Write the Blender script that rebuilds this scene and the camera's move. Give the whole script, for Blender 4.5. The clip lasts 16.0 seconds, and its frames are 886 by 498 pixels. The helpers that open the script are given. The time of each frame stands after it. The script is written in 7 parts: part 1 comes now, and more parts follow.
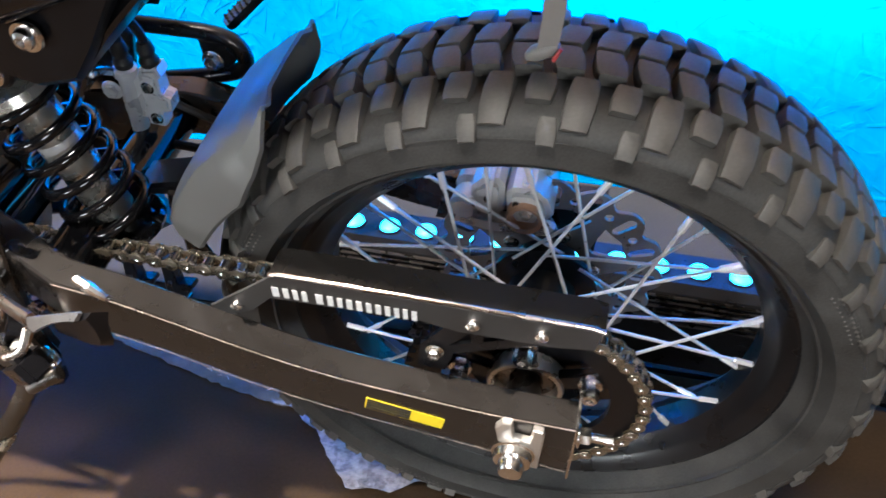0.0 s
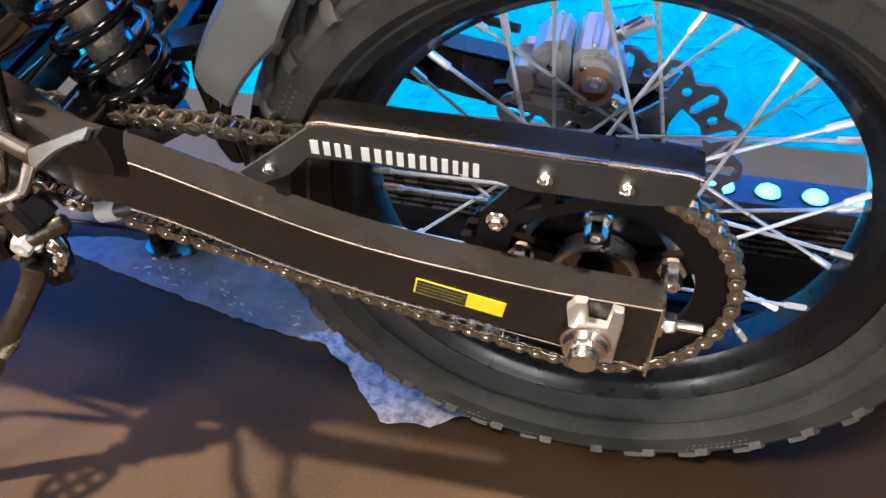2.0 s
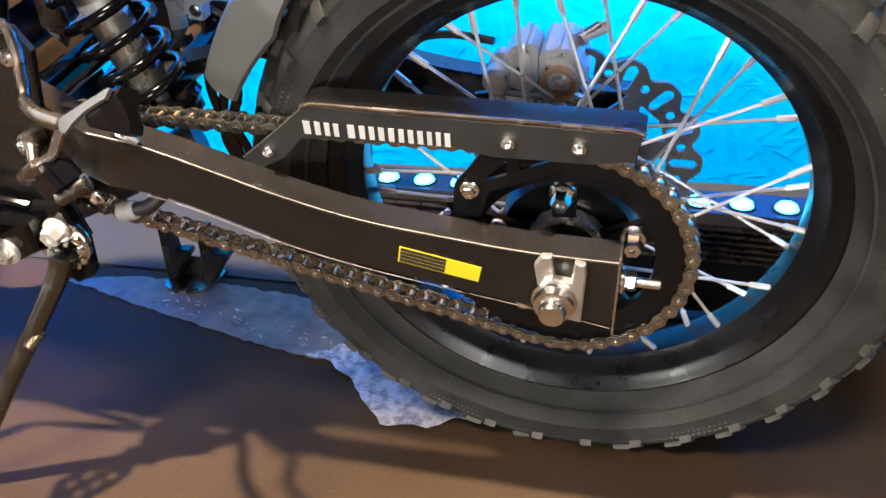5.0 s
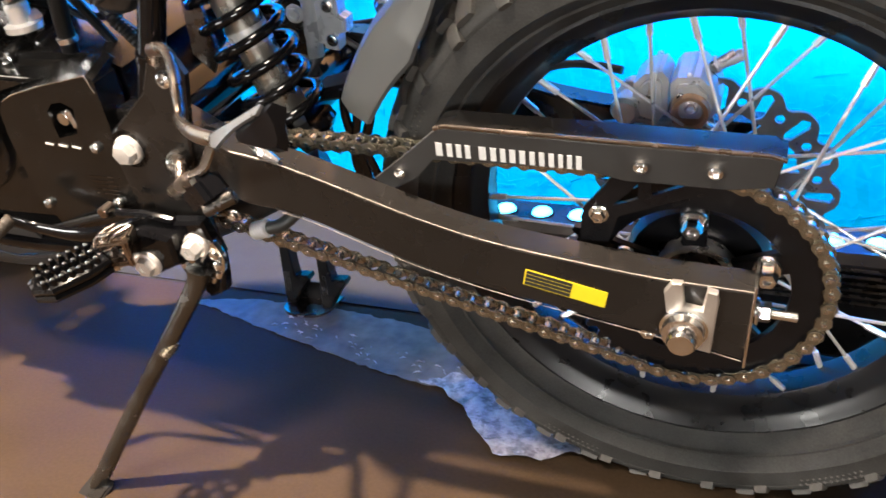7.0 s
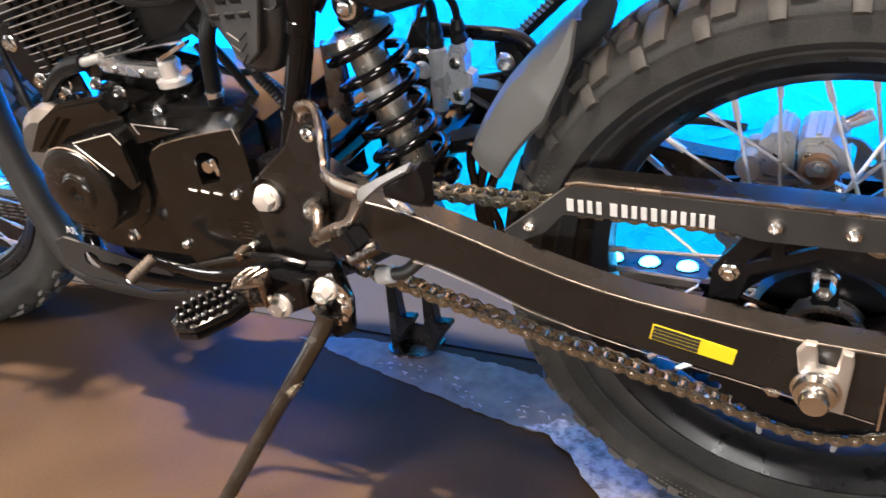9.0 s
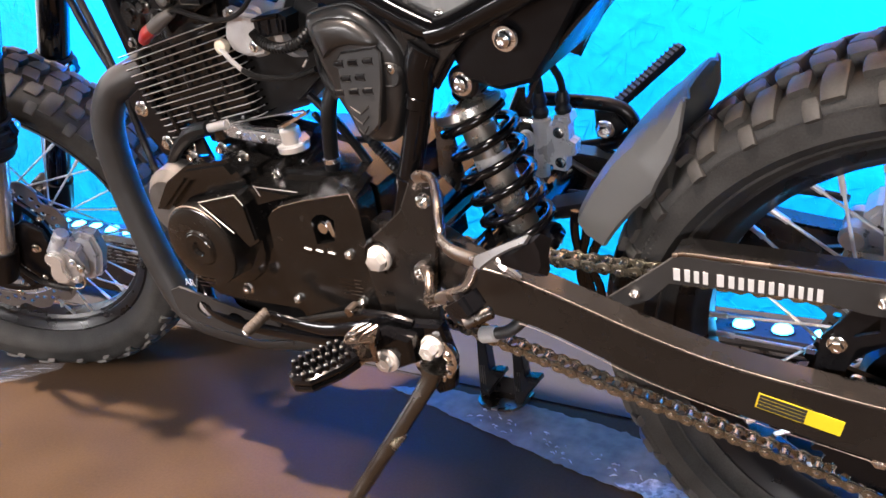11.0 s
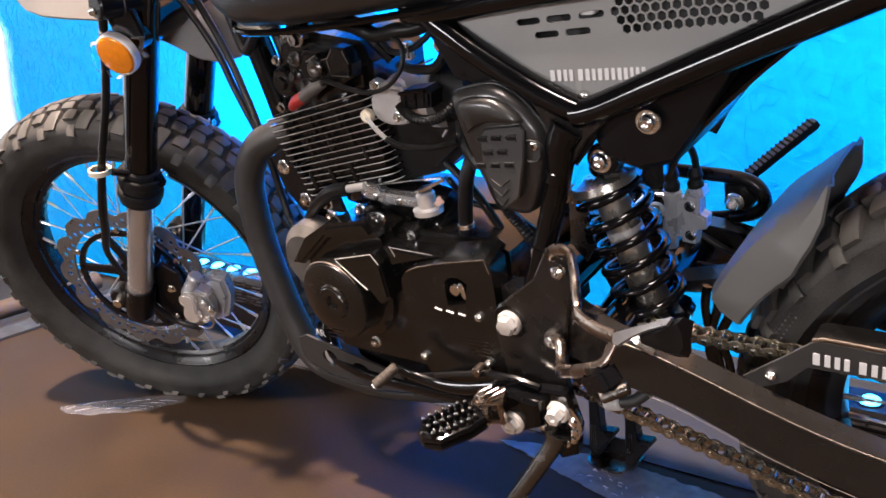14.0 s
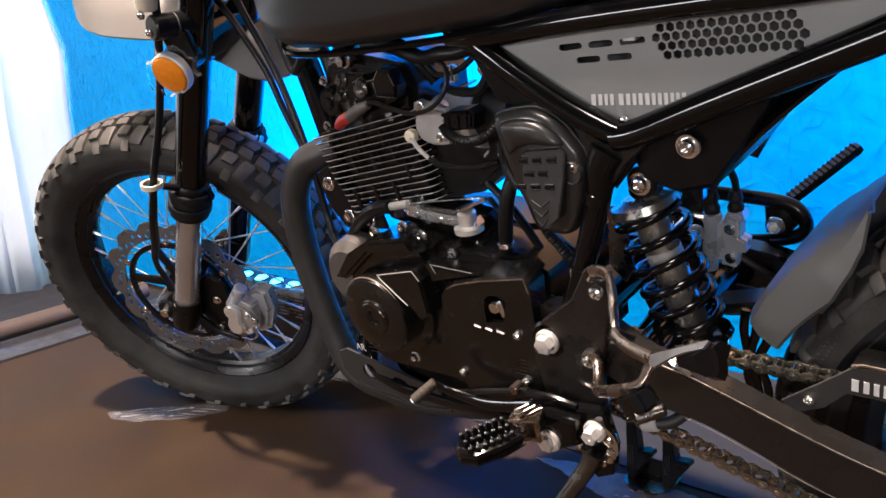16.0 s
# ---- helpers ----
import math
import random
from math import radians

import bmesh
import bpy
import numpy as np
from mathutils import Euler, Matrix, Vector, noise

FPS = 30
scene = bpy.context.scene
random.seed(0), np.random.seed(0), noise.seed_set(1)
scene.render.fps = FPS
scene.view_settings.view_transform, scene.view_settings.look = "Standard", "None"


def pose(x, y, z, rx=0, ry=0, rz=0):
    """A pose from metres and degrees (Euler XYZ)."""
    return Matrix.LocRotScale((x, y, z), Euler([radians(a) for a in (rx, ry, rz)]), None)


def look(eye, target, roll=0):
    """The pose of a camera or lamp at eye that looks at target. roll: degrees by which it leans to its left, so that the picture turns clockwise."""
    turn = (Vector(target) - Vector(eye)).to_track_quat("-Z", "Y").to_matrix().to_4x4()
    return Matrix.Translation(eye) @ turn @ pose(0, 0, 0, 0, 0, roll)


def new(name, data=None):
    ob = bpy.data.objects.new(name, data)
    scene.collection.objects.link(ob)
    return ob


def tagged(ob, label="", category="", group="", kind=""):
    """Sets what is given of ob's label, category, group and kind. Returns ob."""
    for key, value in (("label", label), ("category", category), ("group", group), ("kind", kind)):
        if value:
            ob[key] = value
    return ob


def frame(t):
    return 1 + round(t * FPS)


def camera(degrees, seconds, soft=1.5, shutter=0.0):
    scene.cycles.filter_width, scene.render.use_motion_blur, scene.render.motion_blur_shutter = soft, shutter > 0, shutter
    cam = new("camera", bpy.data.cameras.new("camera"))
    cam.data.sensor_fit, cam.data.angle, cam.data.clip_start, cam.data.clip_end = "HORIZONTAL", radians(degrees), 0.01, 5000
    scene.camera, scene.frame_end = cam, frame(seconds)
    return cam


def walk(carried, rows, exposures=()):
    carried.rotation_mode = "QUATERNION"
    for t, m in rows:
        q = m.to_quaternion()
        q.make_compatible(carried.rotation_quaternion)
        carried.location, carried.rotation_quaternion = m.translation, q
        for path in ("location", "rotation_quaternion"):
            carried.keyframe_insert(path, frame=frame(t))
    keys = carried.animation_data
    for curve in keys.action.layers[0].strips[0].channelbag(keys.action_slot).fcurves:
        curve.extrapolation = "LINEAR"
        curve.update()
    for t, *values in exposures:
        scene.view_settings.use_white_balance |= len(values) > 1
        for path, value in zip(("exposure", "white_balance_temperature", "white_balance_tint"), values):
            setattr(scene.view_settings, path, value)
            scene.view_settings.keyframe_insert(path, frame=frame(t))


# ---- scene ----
cam = camera(56.06, 16.0, soft=1.5, shutter=0.5)
# seconds, eye, turn about x, y and z in degrees
PATH = [
    (0.0, 0.0524, -0.6234, 0.8328, 53.666, 0.165, 12.729),
    (0.5, 0.0276, -0.6244, 0.8070, 53.467, 0.478, 13.331),
    (1.0, 0.0179, -0.6249, 0.7706, 53.365, 0.351, 13.341),
    (1.5, 0.0142, -0.6257, 0.7293, 53.522, 0.383, 13.379),
    (2.0, 0.0154, -0.6275, 0.6837, 54.858, 0.505, 13.525),
    (2.5, 0.0216, -0.6400, 0.6433, 58.009, 0.467, 13.580),
    (3.0, 0.0546, -0.6420, 0.6320, 59.965, 2.756, 12.598),
    (3.5, 0.0754, -0.6702, 0.6390, 60.209, 2.853, 12.664),
    (3.7, 0.0803, -0.6838, 0.6401, 60.045, 2.880, 12.839),
    (5.8, 0.0732, -0.7328, 0.6115, 63.495, 2.504, 16.180),
    (6.0, 0.0735, -0.7310, 0.6077, 63.743, 2.657, 16.807),
    (6.5, 0.0633, -0.7383, 0.6096, 64.348, 3.130, 18.293),
    (7.0, 0.0578, -0.7463, 0.6156, 65.375, 3.738, 21.394),
    (7.5, 0.0472, -0.7566, 0.6190, 66.153, 3.490, 22.496),
    (8.0, 0.0354, -0.7679, 0.6252, 66.818, 3.747, 23.369),
    (8.5, 0.0283, -0.7724, 0.6315, 67.418, 4.020, 24.507),
    (9.0, 0.0224, -0.7809, 0.6396, 68.297, 4.364, 26.631),
    (9.5, 0.0119, -0.7930, 0.6440, 69.065, 4.197, 28.409),
    (9.7, 0.0138, -0.7954, 0.6444, 69.779, 4.413, 29.509),
    (11.8, -0.0070, -0.8325, 0.6924, 72.328, 4.903, 32.737),
    (12.0, -0.0102, -0.8295, 0.6945, 72.672, 4.839, 33.539),
    (12.5, -0.0135, -0.8433, 0.6980, 73.278, 4.644, 34.619),
    (13.0, -0.0177, -0.8520, 0.7049, 73.796, 4.484, 35.866),
    (13.5, -0.0179, -0.8566, 0.7110, 74.304, 4.515, 36.905),
    (14.0, -0.0193, -0.8647, 0.7159, 74.753, 4.504, 37.911),
    (14.5, -0.0129, -0.8731, 0.7213, 75.189, 4.509, 38.981),
    (15.0, -0.0122, -0.8777, 0.7235, 75.507, 4.418, 39.791),
    (15.5, -0.0108, -0.8779, 0.7248, 75.773, 4.313, 40.392),
    (16.0, -0.0093, -0.8767, 0.7244, 75.976, 4.232, 40.830),
]
EXPOSURES = [(0.0, 0.84, 5850, 5), (2.5, 0.91, 6350, 6), (6.0, 0.95, 6550, 7), (9.5, 1.02, 6500, 11), (12.0, 0.87, 6350, 17), (14.0, 0.42, 6350, 16), (16.0, 0.02, 6300, 14)]
walk(cam, [(t, pose(x, y, z, rx, ry, rz)) for t, x, y, z, rx, ry, rz in PATH], EXPOSURES)


# ---- light: dim exhibition hall, ceiling spot, added fills, blue wash bars at the wall's foot ----
world = bpy.data.worlds.new("hall_air")
scene.world = world
world.use_nodes = True
world.node_tree.nodes["Background"].inputs[0].default_value = (0.70, 0.72, 0.8, 1)
world.node_tree.nodes["Background"].inputs[1].default_value = 0.03


def area_lamp(name, m, power, colour, size, size_y=0.0, spread=180):
    data = bpy.data.lights.new(name, "AREA")
    data.energy, data.color, data.size = power, colour, size
    if size_y:
        data.shape, data.size_y = "RECTANGLE", size_y
    data.spread = radians(spread)
    ob = new(name, data)
    ob.matrix_world = m
    return ob


KEY_AT = (-1.18, -0.86, 3.6)
area_lamp("ceiling_spot_light", look(KEY_AT, (-0.7, 0.0, 0.2)), 385, (1.0, 0.80, 0.64), 0.11)
# unseen fill lamp, added high over the aisle to lift tops and shadows
area_lamp("overhead_fill_light", look((-0.4, -2.8, 5.0), (-0.6, -0.2, 0.3)), 205, (1.0, 0.86, 0.74), 1.1, 0.7)
# unseen fill panels, added behind the camera to brighten upright faces
area_lamp("front_fill_light", look((-3.4, -5.2, 1.0), (-0.8, 0, 0.4)), 92, (1.0, 0.97, 0.94), 1.7, 0.72)
area_lamp("front_fill_light", look((1.7, -5.4, 1.1), (-0.4, 0, 0.4)), 88, (1.0, 0.97, 0.95), 1.7, 0.72)
# light bars: left end, right end, first lens, spacing of the lenses; they stand on one line behind the motorcycle
BARS = ((-0.312, 0.640, -0.2824, 0.0520), (-2.140, -1.135, -2.117, 0.0654))
BAR_Z = 0.178


def bar_y(x):
    return 0.280 - 0.034 * x


for (a, b, *_), watts in zip(BARS, (15, 30)):
    mid = (a + b) / 2
    area_lamp("wash_bar_light", look((mid, bar_y(mid) + 0.012, BAR_Z + 0.012), (mid, bar_y(mid) + 0.44, BAR_Z + 0.56)), watts, (0.0, 0.315, 1.0), 0.96, 0.03, 104)
# added lamp on an unseen wall, so upward faces reflect warm brown
area_lamp("warm_wall_light", look((-0.6, 1.0, 0.7), (-0.6, 2.6, 2.2)), 430, (1.0, 0.72, 0.50), 5.0, 0.3)
# unseen lamp added behind the translucent drape to make it brighter
area_lamp("drape_fill_light", look((-5.2, -0.3, 1.2), (-3.5, -0.2, 0.8)), 130, (0.74, 0.95, 1.0), 1.6, 1.6)


# ---- materials ----
def material(name, colour, rough=0.5, metal=0.0, var=0.12, scale=30.0, bump=0.0, bump_scale=200.0, rough_var=0.1, coat=0.0, spec=0.5, coat_rough=0.08):
    """A principled surface whose colour and gloss vary at two scales, with fine relief."""
    m = bpy.data.materials.new(name)
    m.use_nodes = True
    t = m.node_tree
    n, l = t.nodes, t.links
    b = n["Principled BSDF"]
    b.inputs["Metallic"].default_value, b.inputs["Coat Weight"].default_value = metal, coat
    b.inputs["Specular IOR Level"].default_value = spec
    b.inputs["Coat Roughness"].default_value = coat_rough
    co = n.new("ShaderNodeTexCoord")
    big, fine = n.new("ShaderNodeTexNoise"), n.new("ShaderNodeTexNoise")
    big.inputs["Scale"].default_value, big.inputs["Detail"].default_value = scale, 5
    fine.inputs["Scale"].default_value, fine.inputs["Detail"].default_value = bump_scale, 4
    for q in (big, fine):
        l.new(co.outputs["Object"], q.inputs["Vector"])
    mixed = n.new("ShaderNodeMath")
    mixed.operation = "MULTIPLY_ADD"
    mixed.inputs[1].default_value, mixed.inputs[2].default_value = 0.35, 0.0
    l.new(fine.outputs[0], mixed.inputs[0])
    add = n.new("ShaderNodeMath")
    add.operation = "MULTIPLY_ADD"
    add.inputs[1].default_value = 0.65
    l.new(big.outputs[0], add.inputs[0])
    l.new(mixed.outputs[0], add.inputs[2])
    ramp = n.new("ShaderNodeMapRange")
    ramp.inputs[1].default_value, ramp.inputs[2].default_value = 0.3, 0.7
    ramp.inputs[3].default_value, ramp.inputs[4].default_value = 1 - var, 1 + var
    l.new(add.outputs[0], ramp.inputs[0])
    tint = n.new("ShaderNodeVectorMath")
    tint.operation = "SCALE"
    tint.inputs[0].default_value = colour
    l.new(ramp.outputs[0], tint.inputs["Scale"])
    l.new(tint.outputs[0], b.inputs["Base Color"])
    gloss = n.new("ShaderNodeMapRange")
    gloss.inputs[1].default_value, gloss.inputs[2].default_value = 0.3, 0.7
    gloss.inputs[3].default_value, gloss.inputs[4].default_value = max(rough - rough_var, 0.02), min(rough + rough_var, 1)
    l.new(big.outputs[0], gloss.inputs[0])
    l.new(gloss.outputs[0], b.inputs["Roughness"])
    if bump:
        bu = n.new("ShaderNodeBump")
        bu.inputs["Strength"].default_value, bu.inputs["Distance"].default_value = bump, 0.001
        l.new(fine.outputs[0], bu.inputs["Height"])
        l.new(bu.outputs[0], b.inputs["Normal"])
    return m


def glow(name, colour, power):
    m = bpy.data.materials.new(name)
    m.use_nodes = True
    b = m.node_tree.nodes["Principled BSDF"]
    b.inputs["Emission Color"].default_value, b.inputs["Emission Strength"].default_value = (*colour, 1), power
    b.inputs["Base Color"].default_value = (*colour, 1)
    return m


def wall_material():
    """Painted strand board: flat chips at all angles, glossy paint."""
    m = material("painted_strand_board", (0.0, 0.24, 0.62), 0.40, 0, 0.06, 3, 0, 90, 0.1, spec=0.05)
    n, l = m.node_tree.nodes, m.node_tree.links
    b, co = n["Principled BSDF"], n["Texture Coordinate"]
    last, chips = None, []
    for i, turn in enumerate((20, 75, 140)):
        mp = n.new("ShaderNodeMapping")
        mp.vector_type = "TEXTURE"
        mp.inputs["Rotation"].default_value = (0, radians(turn), 0)
        mp.inputs["Scale"].default_value = (0.075 - 0.012 * i, 0.1, 0.014 + 0.002 * i)
        l.new(co.outputs["Object"], mp.inputs["Vector"])
        vo = n.new("ShaderNodeTexVoronoi")
        vo.inputs["Scale"].default_value = 1.0
        l.new(mp.outputs[0], vo.inputs["Vector"])
        bu = n.new("ShaderNodeBump")
        bu.inputs["Strength"].default_value, bu.inputs["Distance"].default_value = 0.35, 0.002
        sep = n.new("ShaderNodeSeparateColor")
        l.new(vo.outputs["Color"], sep.inputs[0])
        l.new(sep.outputs[0], bu.inputs["Height"])
        if last:
            l.new(last.outputs[0], bu.inputs["Normal"])
        last = bu
        chips.append(sep)
    shade = n.new("ShaderNodeMath")
    shade.operation = "ADD"
    l.new(chips[0].outputs[1], shade.inputs[0])
    l.new(chips[1].outputs[1], shade.inputs[1])
    spread = n.new("ShaderNodeMapRange")
    spread.inputs[2].default_value = 2.0
    spread.inputs[3].default_value, spread.inputs[4].default_value = 0.90, 1.10
    l.new(shade.outputs[0], spread.inputs[0])
    tone = n.new("ShaderNodeVectorMath")
    tone.operation = "SCALE"
    l.new(b.inputs["Base Color"].links[0].from_socket, tone.inputs[0])
    l.new(spread.outputs[0], tone.inputs["Scale"])
    l.new(tone.outputs[0], b.inputs["Base Color"])
    l.new(last.outputs[0], b.inputs["Normal"])
    return m


M_FLOOR = material("brown_stage_board", (0.040, 0.0258, 0.0155), 0.50, 0, 0.32, 5, 0.15, 220, 0.10, spec=0.035)
M_GROUND = material("dark_floor", (0.022, 0.022, 0.026), 0.9, 0, 0.3, 12, 0.3, 300)
M_SEAM = material("dark_seam_strip", (0.03, 0.028, 0.028), 0.5)
M_WALL = wall_material()
M_WARM = material("warm_brown_panel", (0.55, 0.36, 0.22), 0.55, 0, 0.15, 3)
M_HALL = material("hall_grey", (0.25, 0.24, 0.23), 0.8, 0, 0.2, 0.6)
M_RUBBER = material("tyre_rubber", (0.039, 0.038, 0.036), 0.58, 0, 0.55, 22, 0.25, 500, 0.12, spec=0.25)
# same rubber, lightened to paint the key light on raised blocks
M_KNOB = material("lit_rubber", (0.066, 0.061, 0.055), 0.56, 0, 0.3, 60, 0.25, 400, 0.1)
M_GLOSS = material("gloss_black_paint", (0.003, 0.003, 0.0035), 0.14, 0, 0.2, 20, 0, 300, 0.05, 0.55, 0.12, 0.06)
M_SATIN = material("satin_black_paint", (0.005, 0.005, 0.006), 0.32, 0, 0.2, 25, 0.03, 700, 0.08, 0.3, 0.15, 0.16)
M_MATT = material("matt_black_plastic", (0.024, 0.024, 0.024), 0.48, 0, 0.18, 30, 0.1, 900, 0.08)
M_PANEL = material("matt_charcoal_panel", (0.29, 0.293, 0.285), 0.5, 0, 0.1, 12, 0.1, 1200, 0.06)
M_ENGINE = material("engine_black_enamel", (0.0065, 0.0060, 0.0056), 0.22, 0.0, 0.25, 40, 0.06, 900, 0.06, 0.45, 0.30, 0.12)
M_RIM = material("satin_black_rim", (0.005, 0.005, 0.006), 0.30, 0, 0.2, 30, 0.02, 900, 0.06, spec=0.35)
M_HUGGER = material("grey_black_mudguard", (0.084, 0.085, 0.083), 0.5, 0, 0.1, 12, 0.08, 1200, 0.06)
M_COVER = material("satin_moulded_cover", (0.013, 0.013, 0.013), 0.46, 0, 0.12, 12, 0.04, 1200, 0.04, 0.8, 0.3, 0.22)
M_ARM = material("satin_black_enamel", (0.012, 0.0108, 0.0100), 0.28, 0.0, 0.2, 25, 0.02, 900, 0.05, 0.45, 0.28, 0.14)
M_FORK = material("brushed_fork_metal", (0.60, 0.60, 0.61), 0.24, 0.8, 0.04, 20, 0, 900, 0.04)
M_BROWNCHROME = material("bronzed_plating", (0.30, 0.245, 0.205), 0.26, 1, 0.12, 40, 0, 500, 0.06)
M_SPOKE = material("zinc_spoke_steel", (0.74, 0.73, 0.71), 0.32, 0.55, 0.05, 60, 0, 900, 0.05)
M_STEEL = material("bright_steel", (0.80, 0.78, 0.75), 0.20, 1.0, 0.06, 90, 0.0, 900, 0.06)
M_CHROME = material("polished_chrome", (0.78, 0.77, 0.76), 0.10, 1, 0.05, 60, 0, 500, 0.05)
M_ALU = material("cast_aluminium", (0.54, 0.53, 0.52), 0.36, 0.5, 0.12, 60, 0.25, 900, 0.1)
M_BILLET = material("bare_billet_metal", (0.58, 0.55, 0.51), 0.30, 0.8, 0.1, 50, 0.05, 900, 0.08)
M_HOSE = material("black_hose_rubber", (0.008, 0.008, 0.008), 0.36, 0, 0.2, 60, 0.05, 700, 0.08, spec=0.2)
M_SHOCK = material("dark_shock_body", (0.40, 0.38, 0.34), 0.27, 0.85, 0.1, 40, 0, 700, 0.05)
M_MASTER = material("grey_cast_brake_metal", (0.50, 0.515, 0.54), 0.32, 0.35, 0.15, 60, 0.12, 800, 0.1)
M_ZINC = material("white_zinc_plating", (0.88, 0.86, 0.83), 0.22, 0.65, 0.08, 60, 0.05, 700, 0.06)
M_COPPER = material("copper_toned_seal", (0.42, 0.25, 0.15), 0.36, 0.4, 0.2, 60, 0.05, 700, 0.08)
M_DISC = material("brake_disc_steel", (0.20, 0.20, 0.205), 0.34, 0.7, 0.15, 60, 0.05, 800, 0.1)
M_CHAIN = material("oiled_chain_steel", (0.27, 0.237, 0.178), 0.26, 0.85, 0.2, 120, 0.03, 900, 0.08)
M_DARKMETAL = material("dark_plated_metal", (0.16, 0.15, 0.14), 0.28, 1, 0.2, 60, 0.03, 700, 0.1)
M_WHITE = material("white_print", (0.60, 0.60, 0.59), 0.5, 0, 0.04)
M_YELLOW = material("yellow_label", (0.80, 0.62, 0.02), 0.4, 0, 0.04)
M_PRINT = material("black_print", (0.02, 0.02, 0.02), 0.5, 0, 0.04)
M_AMBER = material("amber_reflector", (0.85, 0.25, 0.01), 0.2, 0, 0.12, 120, 0.2, 900, 0.05, 0.5)
M_LED = glow("blue_led_lens", (0.04, 0.50, 1.0), 10)
M_DRAPE = material("white_drape", (0.80, 0.81, 0.82), 0.8, 0, 0.04, 8)
dn, dl = M_DRAPE.node_tree.nodes, M_DRAPE.node_tree.links
thin, both = dn.new("ShaderNodeBsdfTranslucent"), dn.new("ShaderNodeMixShader")
thin.inputs["Color"].default_value = (0.8, 0.82, 0.84, 1)
dl.new(dn["Principled BSDF"].outputs[0], both.inputs[1])
dl.new(thin.outputs[0], both.inputs[2])
dl.new(both.outputs[0], dn["Material Output"].inputs["Surface"])
M_FILM = material("floor_film", (0.135, 0.118, 0.110), 0.40, 0, 0.45, 25, 0.4, 60, 0.12, spec=0.2)
M_CRINKLE = material("crinkled_film", (0.30, 0.29, 0.33), 0.28, 0, 0.6, 90, 1.0, 160, 0.14)
M_CLEAR = material("clear_tape_film", (0.55, 0.58, 0.66), 0.16, 0, 0.5, 60, 0.5, 240, 0.1)
M_CLEAR.node_tree.nodes["Principled BSDF"].inputs["Alpha"].default_value = 0.08
M_RED = material("red_cap", (0.35, 0.02, 0.015), 0.4)
M_RUBBERGRIP = material("moulded_rubber", (0.010, 0.010, 0.010), 0.55, 0, 0.2, 80, 0.2, 700, spec=0.25)
M_GREYPAINT = material("grey_mudguard_paint", (0.20, 0.185, 0.17), 0.45, 0, 0.06, 10)
M_TAN = material("tan_rubber", (0.095, 0.066, 0.044), 0.6, 0, 0.2, 80, 0.2, 700)
M_TOE = material("worn_toe_rubber", (0.036, 0.027, 0.019), 0.6, 0, 0.25, 80, 0.2, 700)
M_LEG = material("worn_stand_steel", (0.15, 0.146, 0.138), 0.20, 0.95, 0.12, 30, 0.05, 500, 0.12)
M_CASE = material("dull_cast_case", (0.085, 0.078, 0.072), 0.45, 0.2, 0.25, 60, 0.15, 700, 0.1)
# pale tone for lines that paint highlights along edges
M_GLINT = material("glint_tone", (0.19, 0.155, 0.13), 0.40, 0.4, 0.55, 70, 0, 400, 0.12)
M_CREAM = material("ivory_plastic", (0.62, 0.55, 0.42), 0.45, 0, 0.1)


# ---- shapes ----
def part(name, bm, mat, parent=None, label="", m=None, smooth=32):
    """One mesh object out of a bmesh, under a thing or a part."""
    me = bpy.data.meshes.new(name)
    bmesh.ops.recalc_face_normals(bm, faces=bm.faces)
    bm.to_mesh(me)
    bm.free()
    me.materials.append(mat)
    if smooth:
        me.shade_smooth()
        me.set_sharp_from_angle(angle=radians(smooth))
    ob = new(name, me)
    if parent:
        ob.parent = parent
    if m:
        ob.matrix_basis = m
    return tagged(ob, label)


def again(ob, m, parent=None):
    """Another object on the mesh of ob."""
    other = new(ob.name.split(".")[0], ob.data)
    other.parent = parent or ob.parent
    other.matrix_basis = m
    return tagged(other, ob.get("label", ""))


def glide(pts, steps=6, closed=False):
    """A smooth line through points."""
    p = [Vector(q) for q in pts]
    n, out = len(p), []
    for i in range(n if closed else n - 1):
        a, b, c, d = (p[(i - 1) % n], p[i], p[(i + 1) % n], p[(i + 2) % n]) if closed else (p[max(i - 1, 0)], p[i], p[i + 1], p[min(i + 2, n - 1)])
        for s in range(steps):
            u = s / steps
            out.append(0.5 * (2 * b + (c - a) * u + (2 * a - 5 * b + 4 * c - d) * u * u + (3 * b - a - 3 * c + d) * u ** 3))
    if not closed:
        out.append(p[-1])
    return out


